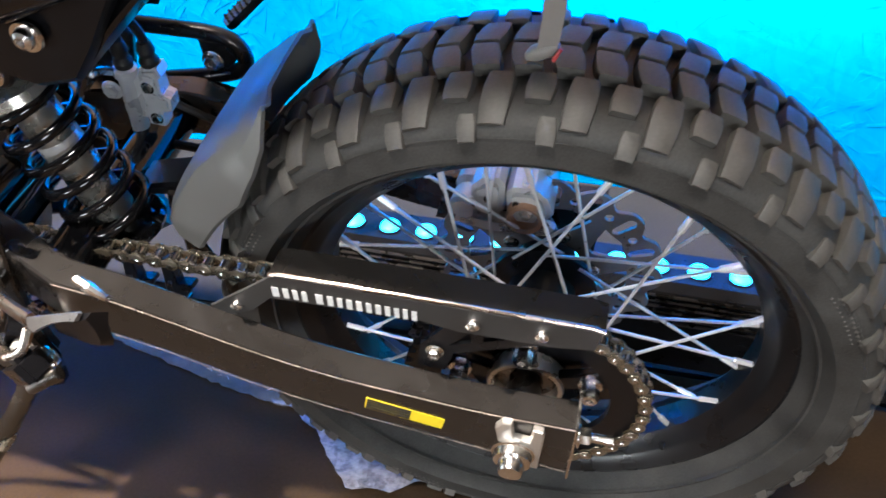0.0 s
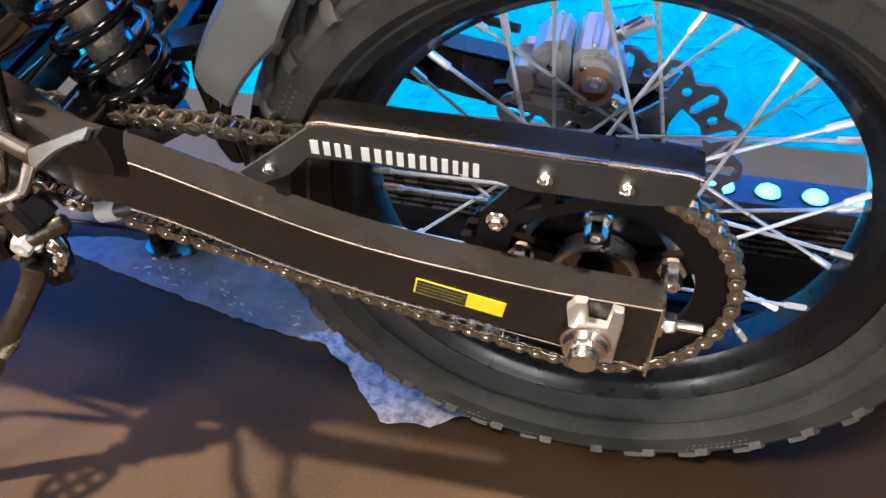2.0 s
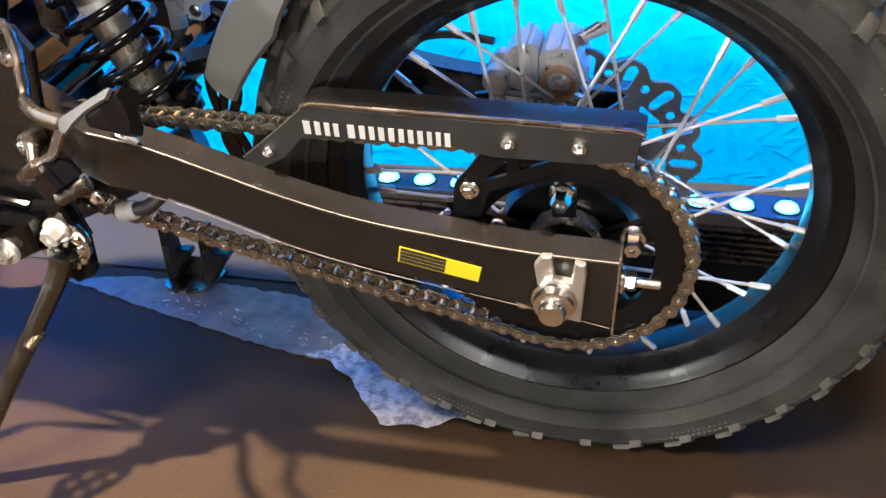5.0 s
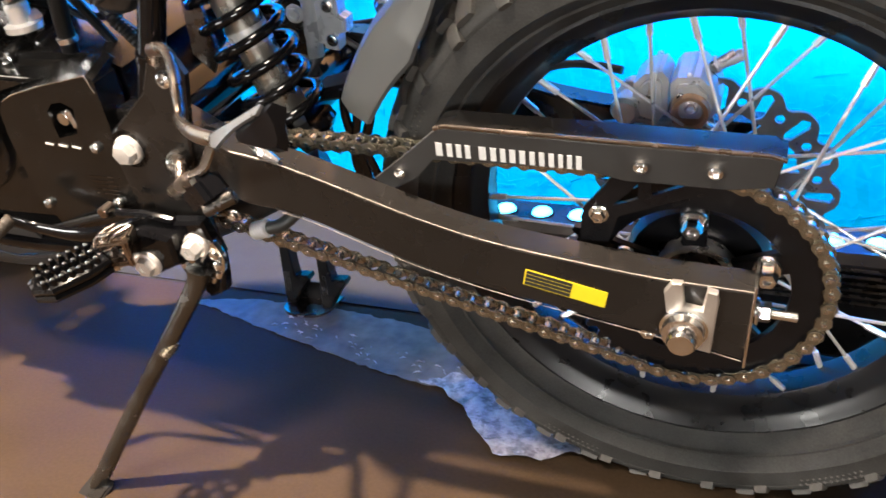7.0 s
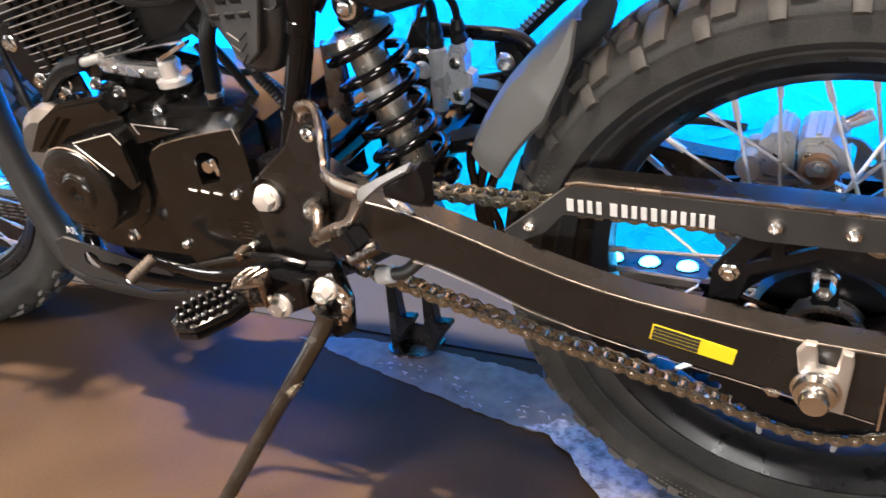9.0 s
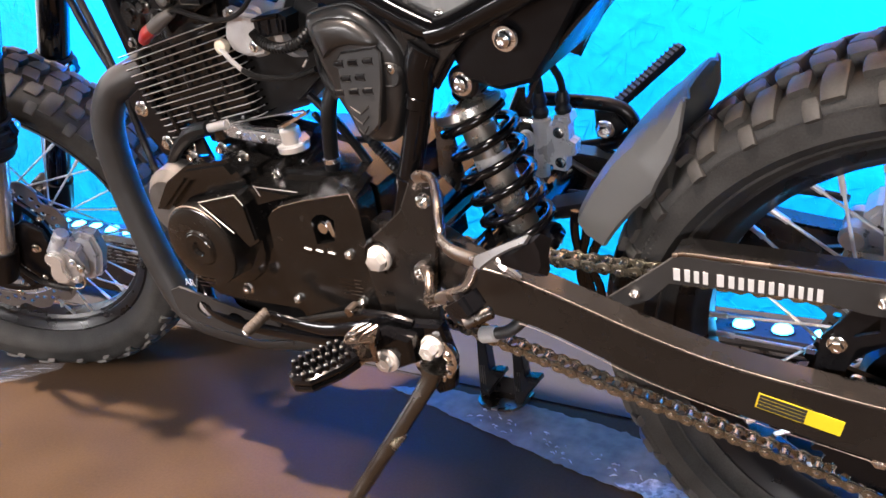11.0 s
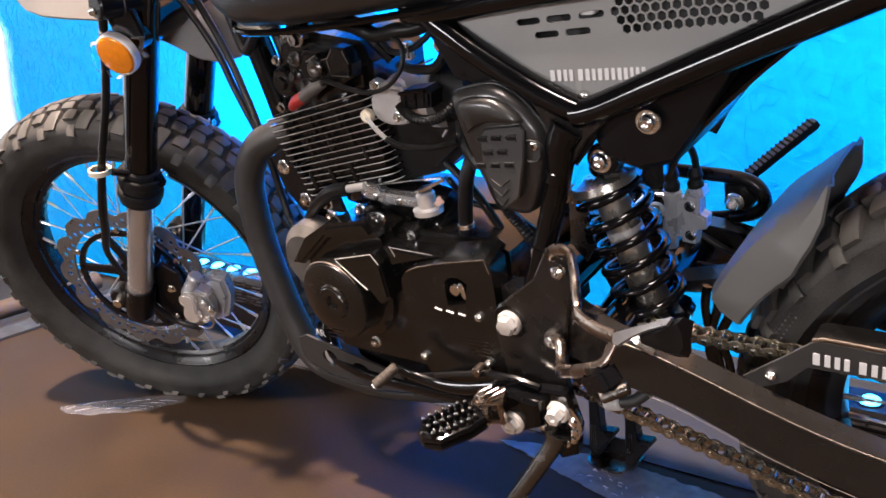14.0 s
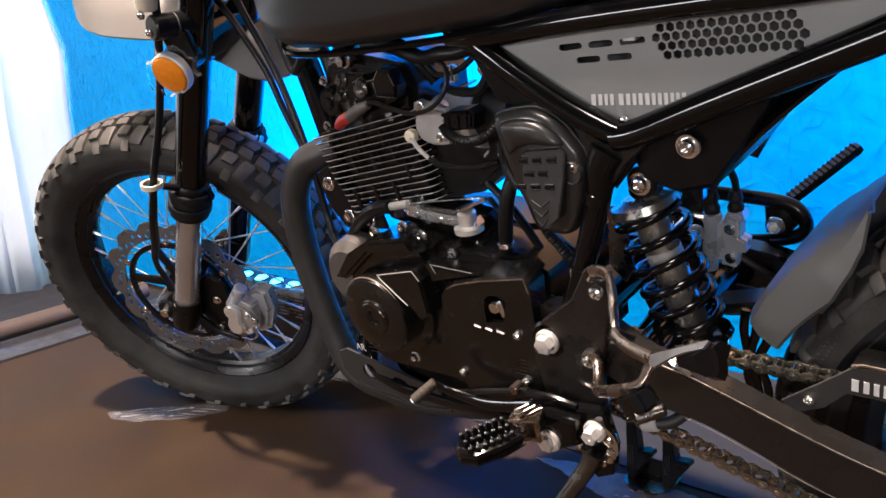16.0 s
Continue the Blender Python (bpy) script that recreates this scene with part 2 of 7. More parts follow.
def sweep(bm, pts, r, seg=12, closed=False, caps=True, flat=1.0):
    """A round bar along points; r: one radius or one for each point; flat squeezes it across."""
    pts = [Vector(q) for q in pts]
    n = len(pts)
    rs = r if isinstance(r, (list, tuple)) else [r] * n
    if len(rs) != n:
        rs = [float(v) for v in np.interp(np.linspace(0, 1, n), np.linspace(0, 1, len(rs)), rs)]
    rings, up = [], None
    for i in range(n):
        a, b = (pts[i - 1], pts[(i + 1) % n]) if closed else (pts[max(i - 1, 0)], pts[min(i + 1, n - 1)])
        d = (b - a).normalized()
        if up is None:
            up = d.cross(Vector((0, 1, 0)) if abs(d.y) < 0.9 else Vector((1, 0, 0))).normalized()
        side = d.cross(up).normalized()
        up = side.cross(d).normalized()
        rings.append([bm.verts.new(pts[i] + rs[i] * (math.cos(2 * math.pi * k / seg) * up + flat * math.sin(2 * math.pi * k / seg) * side)) for k in range(seg)])
    for i in range(n if closed else n - 1):
        p, q = rings[i], rings[(i + 1) % n]
        for k in range(seg):
            bm.faces.new((p[k], p[(k + 1) % seg], q[(k + 1) % seg], q[k]))
    if caps and not closed:
        bm.faces.new(rings[0])
        bm.faces.new(rings[-1])
    return bm


def lathe(bm, profile, at=(0, 0, 0), axis=(0, 1, 0), seg=32, closed=False):
    """Turns (radius, along) pairs round an axis."""
    d = Vector(axis).normalized()
    u = d.cross(Vector((0, 0, 1)) if abs(d.z) < 0.9 else Vector((1, 0, 0))).normalized()
    v = d.cross(u)
    at, rings = Vector(at), []
    for r, a in profile:
        if r < 1e-6:
            rings.append([bm.verts.new(at + a * d)])
        else:
            rings.append([bm.verts.new(at + a * d + r * (math.cos(2 * math.pi * k / seg) * u + math.sin(2 * math.pi * k / seg) * v)) for k in range(seg)])
    pairs = list(zip(rings, rings[1:])) + ([(rings[-1], rings[0])] if closed else [])
    for p, q in pairs:
        for k in range(seg):
            k2 = (k + 1) % seg
            if len(p) == 1 and len(q) == 1:
                continue
            if len(p) == 1:
                bm.faces.new((p[0], q[k], q[k2]))
            elif len(q) == 1:
                bm.faces.new((p[k], p[k2], q[0]))
            else:
                bm.faces.new((p[k], p[k2], q[k2], q[k]))
    return bm


def rod(bm, a, b, r, seg=16, edge=0.0, r2=None):
    """A cylinder from a to b with softened ends."""
    a, b = Vector(a), Vector(b)
    h = (b - a).length
    e = edge or min(r * 0.15, h * 0.2)
    r2 = r if r2 is None else r2
    return lathe(bm, [(0, 0), (r - e, 0), (r, e), (r2, h - e), (r2 - e, h), (0, h)], a, b - a, seg)


def prism(bm, outline, y0, y1, edge=0.0, axis="y", steps=1):
    """A plate: an outline in x and z, from y0 to y1, with softened edges."""
    tmp = bmesh.new()
    va = [tmp.verts.new((x, y0, z)) for x, z in outline]
    vb = [tmp.verts.new((x, y1, z)) for x, z in outline]
    n = len(va)
    fa, fb = tmp.faces.new(va), tmp.faces.new(vb)
    for i in range(n):
        tmp.faces.new((va[i], va[(i + 1) % n], vb[(i + 1) % n], vb[i]))
    bmesh.ops.recalc_face_normals(tmp, faces=tmp.faces)
    if edge:
        rim = list({e for f in (fa, fb) for e in f.edges})
        bmesh.ops.bevel(tmp, geom=rim, offset=edge, segments=steps, affect="EDGES", clamp_overlap=True)
    me = bpy.data.meshes.new("tmp")
    tmp.to_mesh(me)
    tmp.free()
    bm.from_mesh(me)
    bpy.data.meshes.remove(me)
    return bm


def block(bm, at, size, edge=0.0, turn=(0, 0, 0)):
    """A box with softened edges."""
    tmp = bmesh.new()
    bmesh.ops.create_cube(tmp, size=1.0, matrix=pose(*at, *turn) @ Matrix.Diagonal((*size, 1)))
    if edge:
        bmesh.ops.bevel(tmp, geom=tmp.edges[:], offset=edge, segments=2, affect="EDGES", clamp_overlap=True)
    me = bpy.data.meshes.new("tmp")
    tmp.to_mesh(me)
    tmp.free()
    bm.from_mesh(me)
    bpy.data.meshes.remove(me)
    return bm


def loft(bm, sections, closed=True, caps=True):
    """A skin over rows of points of equal count."""
    rows = [[bm.verts.new(p) for p in s] for s in sections]
    n = len(rows[0])
    for p, q in zip(rows, rows[1:]):
        for k in range(n if closed else n - 1):
            bm.faces.new((p[k], p[(k + 1) % n], q[(k + 1) % n], q[k]))
    if caps and closed:
        bm.faces.new(rows[0])
        bm.faces.new(rows[-1])
    return bm


def hexagon(bm, at, r, h, axis=(0, -1, 0)):
    """A bolt: washer, hexagon head and dimple."""
    d = Vector(axis).normalized()
    lathe(bm, [(0, 0), (r * 1.35, 0), (r * 1.35, h * 0.18), (r * 1.2, h * 0.26), (r * 0.9, h * 0.26)], at, axis, 20)
    lathe(bm, [(r * 0.98, h * 0.26), (r, h * 0.8), (r * 0.86, h), (r * 0.45, h), (r * 0.4, h * 0.85), (0, h * 0.85)], at, axis, 6)
    return bm


def dome(bm, at, r, h, axis=(0, -1, 0)):
    """A button-headed screw with a socket."""
    lathe(bm, [(r, 0), (r, h * 0.3), (r * 0.85, h * 0.75), (r * 0.5, h), (r * 0.42, h), (r * 0.42, h * 0.5), (0, h * 0.5)], at, axis, 16)
    return bm


def bolts(parent, places, r=0.006, h=0.005, mat=None, kind=hexagon, axis=(0, -1, 0), name="bolt", m=None):
    for p in places:
        part(name, kind(bmesh.new(), p, r, h, axis), mat or M_STEEL, parent, m=m)


def thing(name, label, category, m, group=""):
    ob = new(name)
    ob.empty_display_size = 0.05
    ob.matrix_basis = m
    return tagged(ob, label, category, group)


# ---- the stage, the wall and the hall ----
WALL_Y = 0.75


def slab(name, label, x0, x1, y0, y1, z0, z1, mat, edge=0.003):
    bm = block(bmesh.new(), ((x0 + x1) / 2, (y0 + y1) / 2, (z0 + z1) / 2), (x1 - x0, y1 - y0, z1 - z0), edge)
    return tagged(part(name, bm, mat), label, name.split("_")[0], kind="structure")


STAGE_X = -2.245
slab("ground", "dim grey hall floor round the stage", -14, 14, -12, 12, -0.22, -0.16, M_GROUND, 0)
slab("floor", "dark brown stage boards, scuffed satin finish", STAGE_X, 3.2, -2.4, 0.262, -0.14, 0.0, M_FLOOR)
# the back strip's dark colour paints the shade behind the light bars
slab("floor_back", "floor strip between the stage boards and the wall, darkened for shade", STAGE_X, 3.2, 0.268, WALL_Y, -0.14, -0.002, M_GROUND)
wall_back = slab("wall_back", "strand board wall painted blue, washed by blue light", -4.3, 3.2, WALL_Y, WALL_Y + 0.02, -0.14, 1.2, M_WALL)
# unseen wall, added only to be mirrored in the black paint
slab("wall_stand", "unseen brown wall added beyond the partition for warm reflections", -6.5, 5.5, 2.6, 2.7, -0.16, 5.0, M_WARM, 0)
slab("wall_north", "dark hall wall", -14, 14, 11.9, 12, -0.2, 6, M_HALL, 0)
slab("wall_south", "dark hall wall", -14, 14, -12, -11.9, -0.2, 6, M_HALL, 0)
slab("wall_east", "dark hall wall", 13.9, 14, -12, 12, -0.2, 6, M_HALL, 0)
slab("wall_west", "dark hall wall", -14, -13.9, -12, 12, -0.2, 6, M_HALL, 0)
slab("ceiling", "dark hall ceiling", -14, 14, -12, 12, 6, 6.1, M_HALL, 0)


# ---- strands pressed into the wall board ----
def wall_chips():
    """Thin wood strands at all angles, standing a little proud of the board under the paint."""
    rnd = random.Random(7)
    vs, fs = [], []
    for _ in range(9000):
        cx, cz = rnd.uniform(-3.5, 1.2), rnd.uniform(0.0, 1.18)
        ln, wd, a = rnd.uniform(0.010, 0.034), rnd.uniform(0.0012, 0.0060), rnd.uniform(0, math.pi)
        up, tip, side = rnd.uniform(0.0004, 0.0013), rnd.uniform(-0.0005, 0.0005), rnd.uniform(-0.0005, 0.0005)
        ca, sa, n = math.cos(a), math.sin(a), len(vs)
        for u, v in ((-1, -1), (1, -1), (1, 1), (-1, 1)):
            x, z = u * ln * rnd.uniform(0.75, 1.0), v * wd * rnd.uniform(0.5, 1.0)
            vs.append((cx + x * ca - z * sa, WALL_Y - 0.0002 - max(0.0003, up + tip * u + side * v), min(1.195, max(-0.01, cz + x * sa + z * ca))))
        vs += [(x, WALL_Y + 0.003, z) for x, _, z in vs[n:n + 4]]
        fs.append((n, n + 1, n + 2, n + 3))
        fs += [(n + k, n + 4 + k, n + 4 + (k + 1) % 4, n + (k + 1) % 4) for k in range(4)]
    me = bpy.data.meshes.new("wood_strands")
    me.from_pydata(vs, [], fs)
    me.materials.append(M_WALL)
    ob = new("wood_strands", me)
    ob.parent = wall_back
    return tagged(ob, "pressed wood strands under blue paint", kind="stuff")


wall_chips()


# ---- the motorcycle: its own frame has the rear axle as origin, x to the rear, y to its right side, z up ----
LEAN, AXLE_Z = 11.79, 0.2929
bike = thing("motorcycle", "black scrambler motorcycle leaning on its side stand, knobbly tyres", "motorcycle", pose(0, 0, AXLE_Z, LEAN, 0, 0))
# the front end is turned to the left about the steering head
RAKE, STEER = 0.45, 0.398
FRONT = Matrix.Translation((-1.443, 0, 0.0244)) @ Matrix.Rotation(STEER, 4, Vector((math.sin(RAKE), 0, math.cos(RAKE))))


def about_y(angle, m=None):
    return (m or Matrix()) @ Matrix.Rotation(angle, 4, "Y")


def tyre(lip, crown, half, half_lip, pitches, m, label, phase=0.0):
    """Carcass with rounded walls and separate blocks in staggered rows."""
    body = crown - 0.0125
    prof = [(lip - 0.012, half_lip - 0.010), (lip + 0.001, half_lip - 0.004), (lip + 0.006, half_lip + 0.001)]
    for i in range(1, 12):
        a = math.pi * 0.5 * i / 11
        prof.append((lip + 0.006 + (body - lip - 0.006) * math.sin(a) ** 0.85, half_lip + (half - half_lip) * min(1.0, 2.2 * math.sin(2 * a) ** 1.0 if i < 5 else 1.0) if i < 5 else half * math.cos((i - 5) / 6 * math.pi / 2) ** 0.62))
    full = prof[:-1] + [(prof[-1][0], 0.0)] + [(r, -y) for r, y in reversed(prof[:-1])]
    bm = lathe(bmesh.new(), full, seg=96)
    ob = part("tyre", bm, M_RUBBER, bike, label, m, 50)

    def lug(ys, length, height, top=0.86, slant=0.0):
        """A block between two places across the tread, following the crown."""
        b = bmesh.new()
        cols = []
        for j in range(4):
            y = ys[0] + (ys[1] - ys[0]) * j / 3
            a = min(abs(y) / half, 0.999)
            r = body - (body - lip) * (1 - math.sqrt(1 - a * a)) * 0.40
            nrm = Vector((0, (1 if y > 0 else -1) * a ** 2 * 0.9, math.sqrt(max(1 - (a ** 2 * 0.9) ** 2, 0.05))))
            base = Vector((slant * (y - ys[0]), y, r))
            cols.append((base - nrm * 0.006, base + nrm * height))
        secs = []
        for lo, hi in cols:
            hi2 = hi
            if lo is cols[0][0]:
                hi2 = hi + (cols[1][1] - hi) * 0.12
            if lo is cols[-1][0]:
                hi2 = hi + (cols[-2][1] - hi) * 0.12
            w = length / 2 * (1.0 if lo in (cols[1][0], cols[2][0]) else 0.88)
            secs.append([lo + Vector((-w, 0, 0)), hi2 + Vector((-w * top, 0, -0.0012)), hi2 + Vector((-w * top * 0.8, 0, 0)), hi2 + Vector((w * top * 0.8, 0, 0)), hi2 + Vector((w * top, 0, -0.0012)), lo + Vector((w, 0, 0))])
        loft(b, secs)
        return part("tread_block", b, M_KNOB, ob, m=Matrix(), smooth=40)

    step = 2 * math.pi / pitches
    arc = crown * step
    # twice as many crown blocks as shoulder knobs; each long knob alternates with a short one over a small side block
    kinds = []
    for sd in (-1, 1):
        near = phase if sd < 0 else phase + 0.5
        mid = lug((sd * 0.0012, sd * 0.36 * half), arc * 0.385, 0.0115, 0.93, sd * 0.22)
        kinds += [(mid, near + 0.20), (None, near + 0.70)]
        kinds.append((lug((sd * 0.41 * half, sd * 0.90 * half), arc * 0.385, 0.0115, 0.88, sd * -0.10), near))
        kinds.append((lug((sd * 0.41 * half, sd * 0.70 * half), arc * 0.36, 0.0115, 0.90, sd * -0.10), near + 0.5))
        kinds.append((lug((sd * 0.80 * half, sd * 0.985 * half), arc * 0.26, 0.0085, 0.86), near + 0.62))
    last = None
    for k, off in kinds:
        for i in range(pitches):
            if i == 0 and k:
                k.matrix_basis = about_y(off * step)
                last = k
            else:
                again(last, about_y((i + off) * step))
    return ob


def rim(lip, half_lip, nip, m, label):
    p = [(lip + 0.003, half_lip - 0.006), (lip + 0.004, half_lip - 0.001), (lip, half_lip), (lip - 0.004, half_lip - 0.003), (lip - 0.012, half_lip - 0.008), (lip - 0.015, half_lip - 0.012),
         (nip + 0.006, half_lip * 0.5), (nip, half_lip * 0.36), (nip - 0.002, 0)]
    inner = p + [(r, -y) for r, y in reversed(p[:-1])]
    outer = [(lip - 0.006, -half_lip + 0.010), (nip + 0.012, -half_lip * 0.4), (nip + 0.012, half_lip * 0.4), (lip - 0.006, half_lip - 0.010)]
    return part("rim", lathe(bmesh.new(), inner + outer, seg=96, closed=True), M_RIM, bike, label, m)


def spokes(parent, hub_r, hub_y, nip, places, count=9):
    """Laced spokes with nipples; places: for each side and lean, the share of a ninth of a turn at which the first one sits."""
    for (s, lead), at in places.items():
        b = bmesh.new()
        a = lead * radians(62)
        start = Vector((hub_r * math.sin(a), s * (hub_y + 0.003 * lead), hub_r * math.cos(a)))
        end = Vector((0, s * 0.010, nip))
        d = (end - start)
        sweep(b, [start, start + d * 0.06, end - d * 0.05, end], 0.0017, 8)
        rod(b, end - d * 0.10, end + d * 0.01, 0.0031, 6)
        sp = part("spoke", b, M_SPOKE, parent, "bright steel spoke with nipple")
        for i in range(count):
            ang = 2 * math.pi * (i + at) / count
            if i == 0:
                sp.matrix_basis = about_y(ang)
            else:
                again(sp, about_y(ang))


REAR_LIP, FRONT_LIP = 0.233, 0.250
REAR = Matrix.Translation((0.005, 0.003, 0.004))
rear_tyre = tyre(REAR_LIP, 0.313, 0.072, 0.042, 33, REAR, "black rubber knobbly rear tyre, dusty", 0.47)
# ribs and knurled patches on the rear side wall
for r_, y_ in ((0.281, 0.0712), (0.249, 0.0590)):
    part("wall_rib", lathe(bmesh.new(), [(r_ - 0.0022, -y_ + 0.002), (r_ - 0.0012, -y_ - 0.0012), (r_ + 0.0012, -y_ - 0.0014), (r_ + 0.0022, -y_ + 0.002)], seg=96, closed=True), M_RUBBER, rear_tyre)
rear_rim = rim(REAR_LIP, 0.041, 0.207, REAR, "satin black rear rim")
spokes(rear_rim, 0.050, 0.036, 0.206, {(-1, -1): 0.375, (-1, 1): 0.8875, (1, -1): 0.625, (1, 1): 1.125})
tyre(FRONT_LIP, 0.343, 0.061, 0.034, 31, FRONT, "black rubber knobbly front tyre", 0.07)
front_rim = rim(FRONT_LIP, 0.034, 0.229, FRONT, "satin black front rim")
spokes(front_rim, 0.045, 0.034, 0.228, {(-1, -1): 0.28, (-1, 1): 0.55, (1, -1): 0.78, (1, 1): 1.05})


def knurl(angle, rows=5, cols=11):
    """A patch of small raised diamonds on the rear side wall."""
    bm = bmesh.new()
    for i in range(rows):
        for j in range(cols):
            a = angle + (j - cols / 2 + 0.5 * (i % 2)) * 0.021
            r = 0.256 + 0.0058 * i
            y = -float(np.interp(r, [0.240, 0.252, 0.270, 0.280], [0.045, 0.0605, 0.0712, 0.0722]))
            c, t_, u_ = Vector((r * math.cos(a), y, r * math.sin(a))), Vector((-math.sin(a), 0, math.cos(a))), Vector((math.cos(a), 0, math.sin(a)))
            ring = [bm.verts.new(c + t_ * 0.0021), bm.verts.new(c + u_ * 0.0021), bm.verts.new(c - t_ * 0.0021), bm.verts.new(c - u_ * 0.0021)]
            tip = bm.verts.new(c + Vector((0, -0.0016, 0)))
            for k in range(4):
                bm.faces.new((ring[k], ring[(k + 1) % 4], tip))
    part("knurled_patch", bm, M_KNOB, rear_tyre, smooth=0)


for turn in (154, 244, 300, 30):
    knurl(radians(turn))


# ---- hubs, discs, sprocket and chain ----
def ring_with_waves(r_out, r_in, waves, depth, y0, y1, holes, hole_r, arms=0):
    """A wave-edged brake disc with drilled holes."""
    n = waves * 12
    outer = [((r_out - depth * (0.5 + 0.5 * math.cos(waves * 2 * math.pi * i / n)) ** 2) * math.cos(2 * math.pi * i / n), (r_out - depth * (0.5 + 0.5 * math.cos(waves * 2 * math.pi * i / n)) ** 2) * math.sin(2 * math.pi * i / n)) for i in range(n)]
    loops = [outer, [(r_in * math.cos(2 * math.pi * i / 60), r_in * math.sin(2 * math.pi * i / 60)) for i in range(60)]]
    for i in range(holes):
        a = 2 * math.pi * i / holes
        r = r_in + (r_out - depth - r_in) * (0.28, 0.5, 0.74)[i % 3]
        loops.append([(r * math.cos(a) + hole_r * math.cos(2 * math.pi * j / 8), r * math.sin(a) + hole_r * math.sin(2 * math.pi * j / 8)) for j in range(8)])
    return pierced(loops, y0, y1)


def pierced(loops, y0, y1):
    """A plate with holes: the first outline is the edge, the others are openings."""
    bm = bmesh.new()
    edges = []
    for lp in loops:
        vs = [bm.verts.new((x, y0, z)) for x, z in lp]
        edges += [bm.edges.new((vs[i], vs[(i + 1) % len(vs)])) for i in range(len(vs))]
    bmesh.ops.triangle_fill(bm, use_beauty=True, use_dissolve=False, edges=edges)
    got = bmesh.ops.extrude_face_region(bm, geom=bm.faces[:])
    bmesh.ops.translate(bm, verts=[v for v in got["geom"] if isinstance(v, bmesh.types.BMVert)], vec=(0, y1 - y0, 0))
    return bm


# rear hub with sprocket carrier
b = lathe(bmesh.new(), [(0.012, -0.068), (0.030, -0.068), (0.040, -0.066), (0.058, -0.066), (0.062, -0.050), (0.056, -0.040), (0.034, -0.030), (0.030, 0), (0.034, 0.028), (0.054, 0.034), (0.054, 0.040), (0.040, 0.050), (0.030, 0.075), (0.012, 0.078)], seg=40)
rear_hub = part("rear_hub", b, M_SATIN, bike, "black cast rear hub", REAR)
for i in range(5):
    a = 2 * math.pi * (i + 0.27) / 5
    b = prism(bmesh.new(), [(0.034 * math.cos(a - 0.3), 0.034 * math.sin(a - 0.3)), (0.092 * math.cos(a - 0.13), 0.092 * math.sin(a - 0.13)), (0.092 * math.cos(a + 0.13), 0.092 * math.sin(a + 0.13)), (0.034 * math.cos(a + 0.3), 0.034 * math.sin(a + 0.3))], -0.084, -0.074, 0.002)
    part("carrier_arm", b, M_SATIN, rear_hub)
    part("stud", hexagon(bmesh.new(), (0.062 * math.cos(a), -0.084, 0.062 * math.sin(a)), 0.0085, 0.020), M_STEEL, rear_hub, "bright steel sprocket nut")
TEETH = 43
PITCH = 0.01575
SPR = PITCH / (2 * math.sin(math.pi / TEETH))
edge = []
for i in range(TEETH):
    for u, dr in ((-0.32, -0.003), (-0.12, 0.004), (0.12, 0.004), (0.32, -0.003)):
        a = 2 * math.pi * (i + 0.5 + u) / TEETH
        edge.append(((SPR + dr) * math.cos(a), (SPR + dr) * math.sin(a)))
b = pierced([edge, [(0.078 * math.cos(2 * math.pi * i / 48), 0.078 * math.sin(2 * math.pi * i / 48)) for i in range(48)]], -0.091, -0.084)
sprocket = part("sprocket", b, M_SATIN, bike, "black rear sprocket ring", REAR)
b = rod(bmesh.new(), (0, -0.142, 0), (0, 0.14, 0), 0.0085, 20)
axle = part("rear_axle", b, M_STEEL, bike, "bright steel rear axle", REAR)
part("spacer", lathe(bmesh.new(), [(0.010, -0.118), (0.016, -0.118), (0.016, -0.078), (0.028, -0.076), (0.028, -0.066), (0.010, -0.066)], seg=40), M_DARKMETAL, axle)
part("seal_ring", lathe(bmesh.new(), [(0.0290, -0.070), (0.0290, -0.084), (0.0305, -0.0865), (0.0345, -0.0865), (0.0360, -0.084), (0.0360, -0.070)], seg=48, closed=True), M_BILLET, axle, "bright machined seal ring")

# chain: two runs and two arcs, links one by one
SMALL_AT, SMALL_R = Vector((-0.561, 0.086)), PITCH / (2 * math.sin(math.pi / 16))
d = SMALL_AT.length
base = math.atan2(SMALL_AT.y, SMALL_AT.x)
off = math.acos((SPR - SMALL_R) / d)
up_a, low_a = base - off, base + off
line = []
a = up_a
while a > low_a - 2 * math.pi:
    line.append(Vector((SPR * math.cos(a), SPR * math.sin(a))))
    a -= 0.02
top0 = Vector((SPR * math.cos(low_a), SPR * math.sin(low_a)))
line.append(top0)
a = low_a
for i in range(61):
    q = low_a + (up_a - low_a) * i / 60
    line.append(SMALL_AT + Vector((SMALL_R * math.cos(q), SMALL_R * math.sin(q))))
line.append(line[0].copy())
length = [0.0]
for p, q in zip(line, line[1:]):
    length.append(length[-1] + (q - p).length)
count = 2 * round(length[-1] / PITCH / 2)
step = length[-1] / count


def on_chain(s):
    s %= length[-1]
    return Vector((float(np.interp(s, length, [p.x for p in line])), float(np.interp(s, length, [p.y for p in line]))))


CHAIN_Y = -0.0875


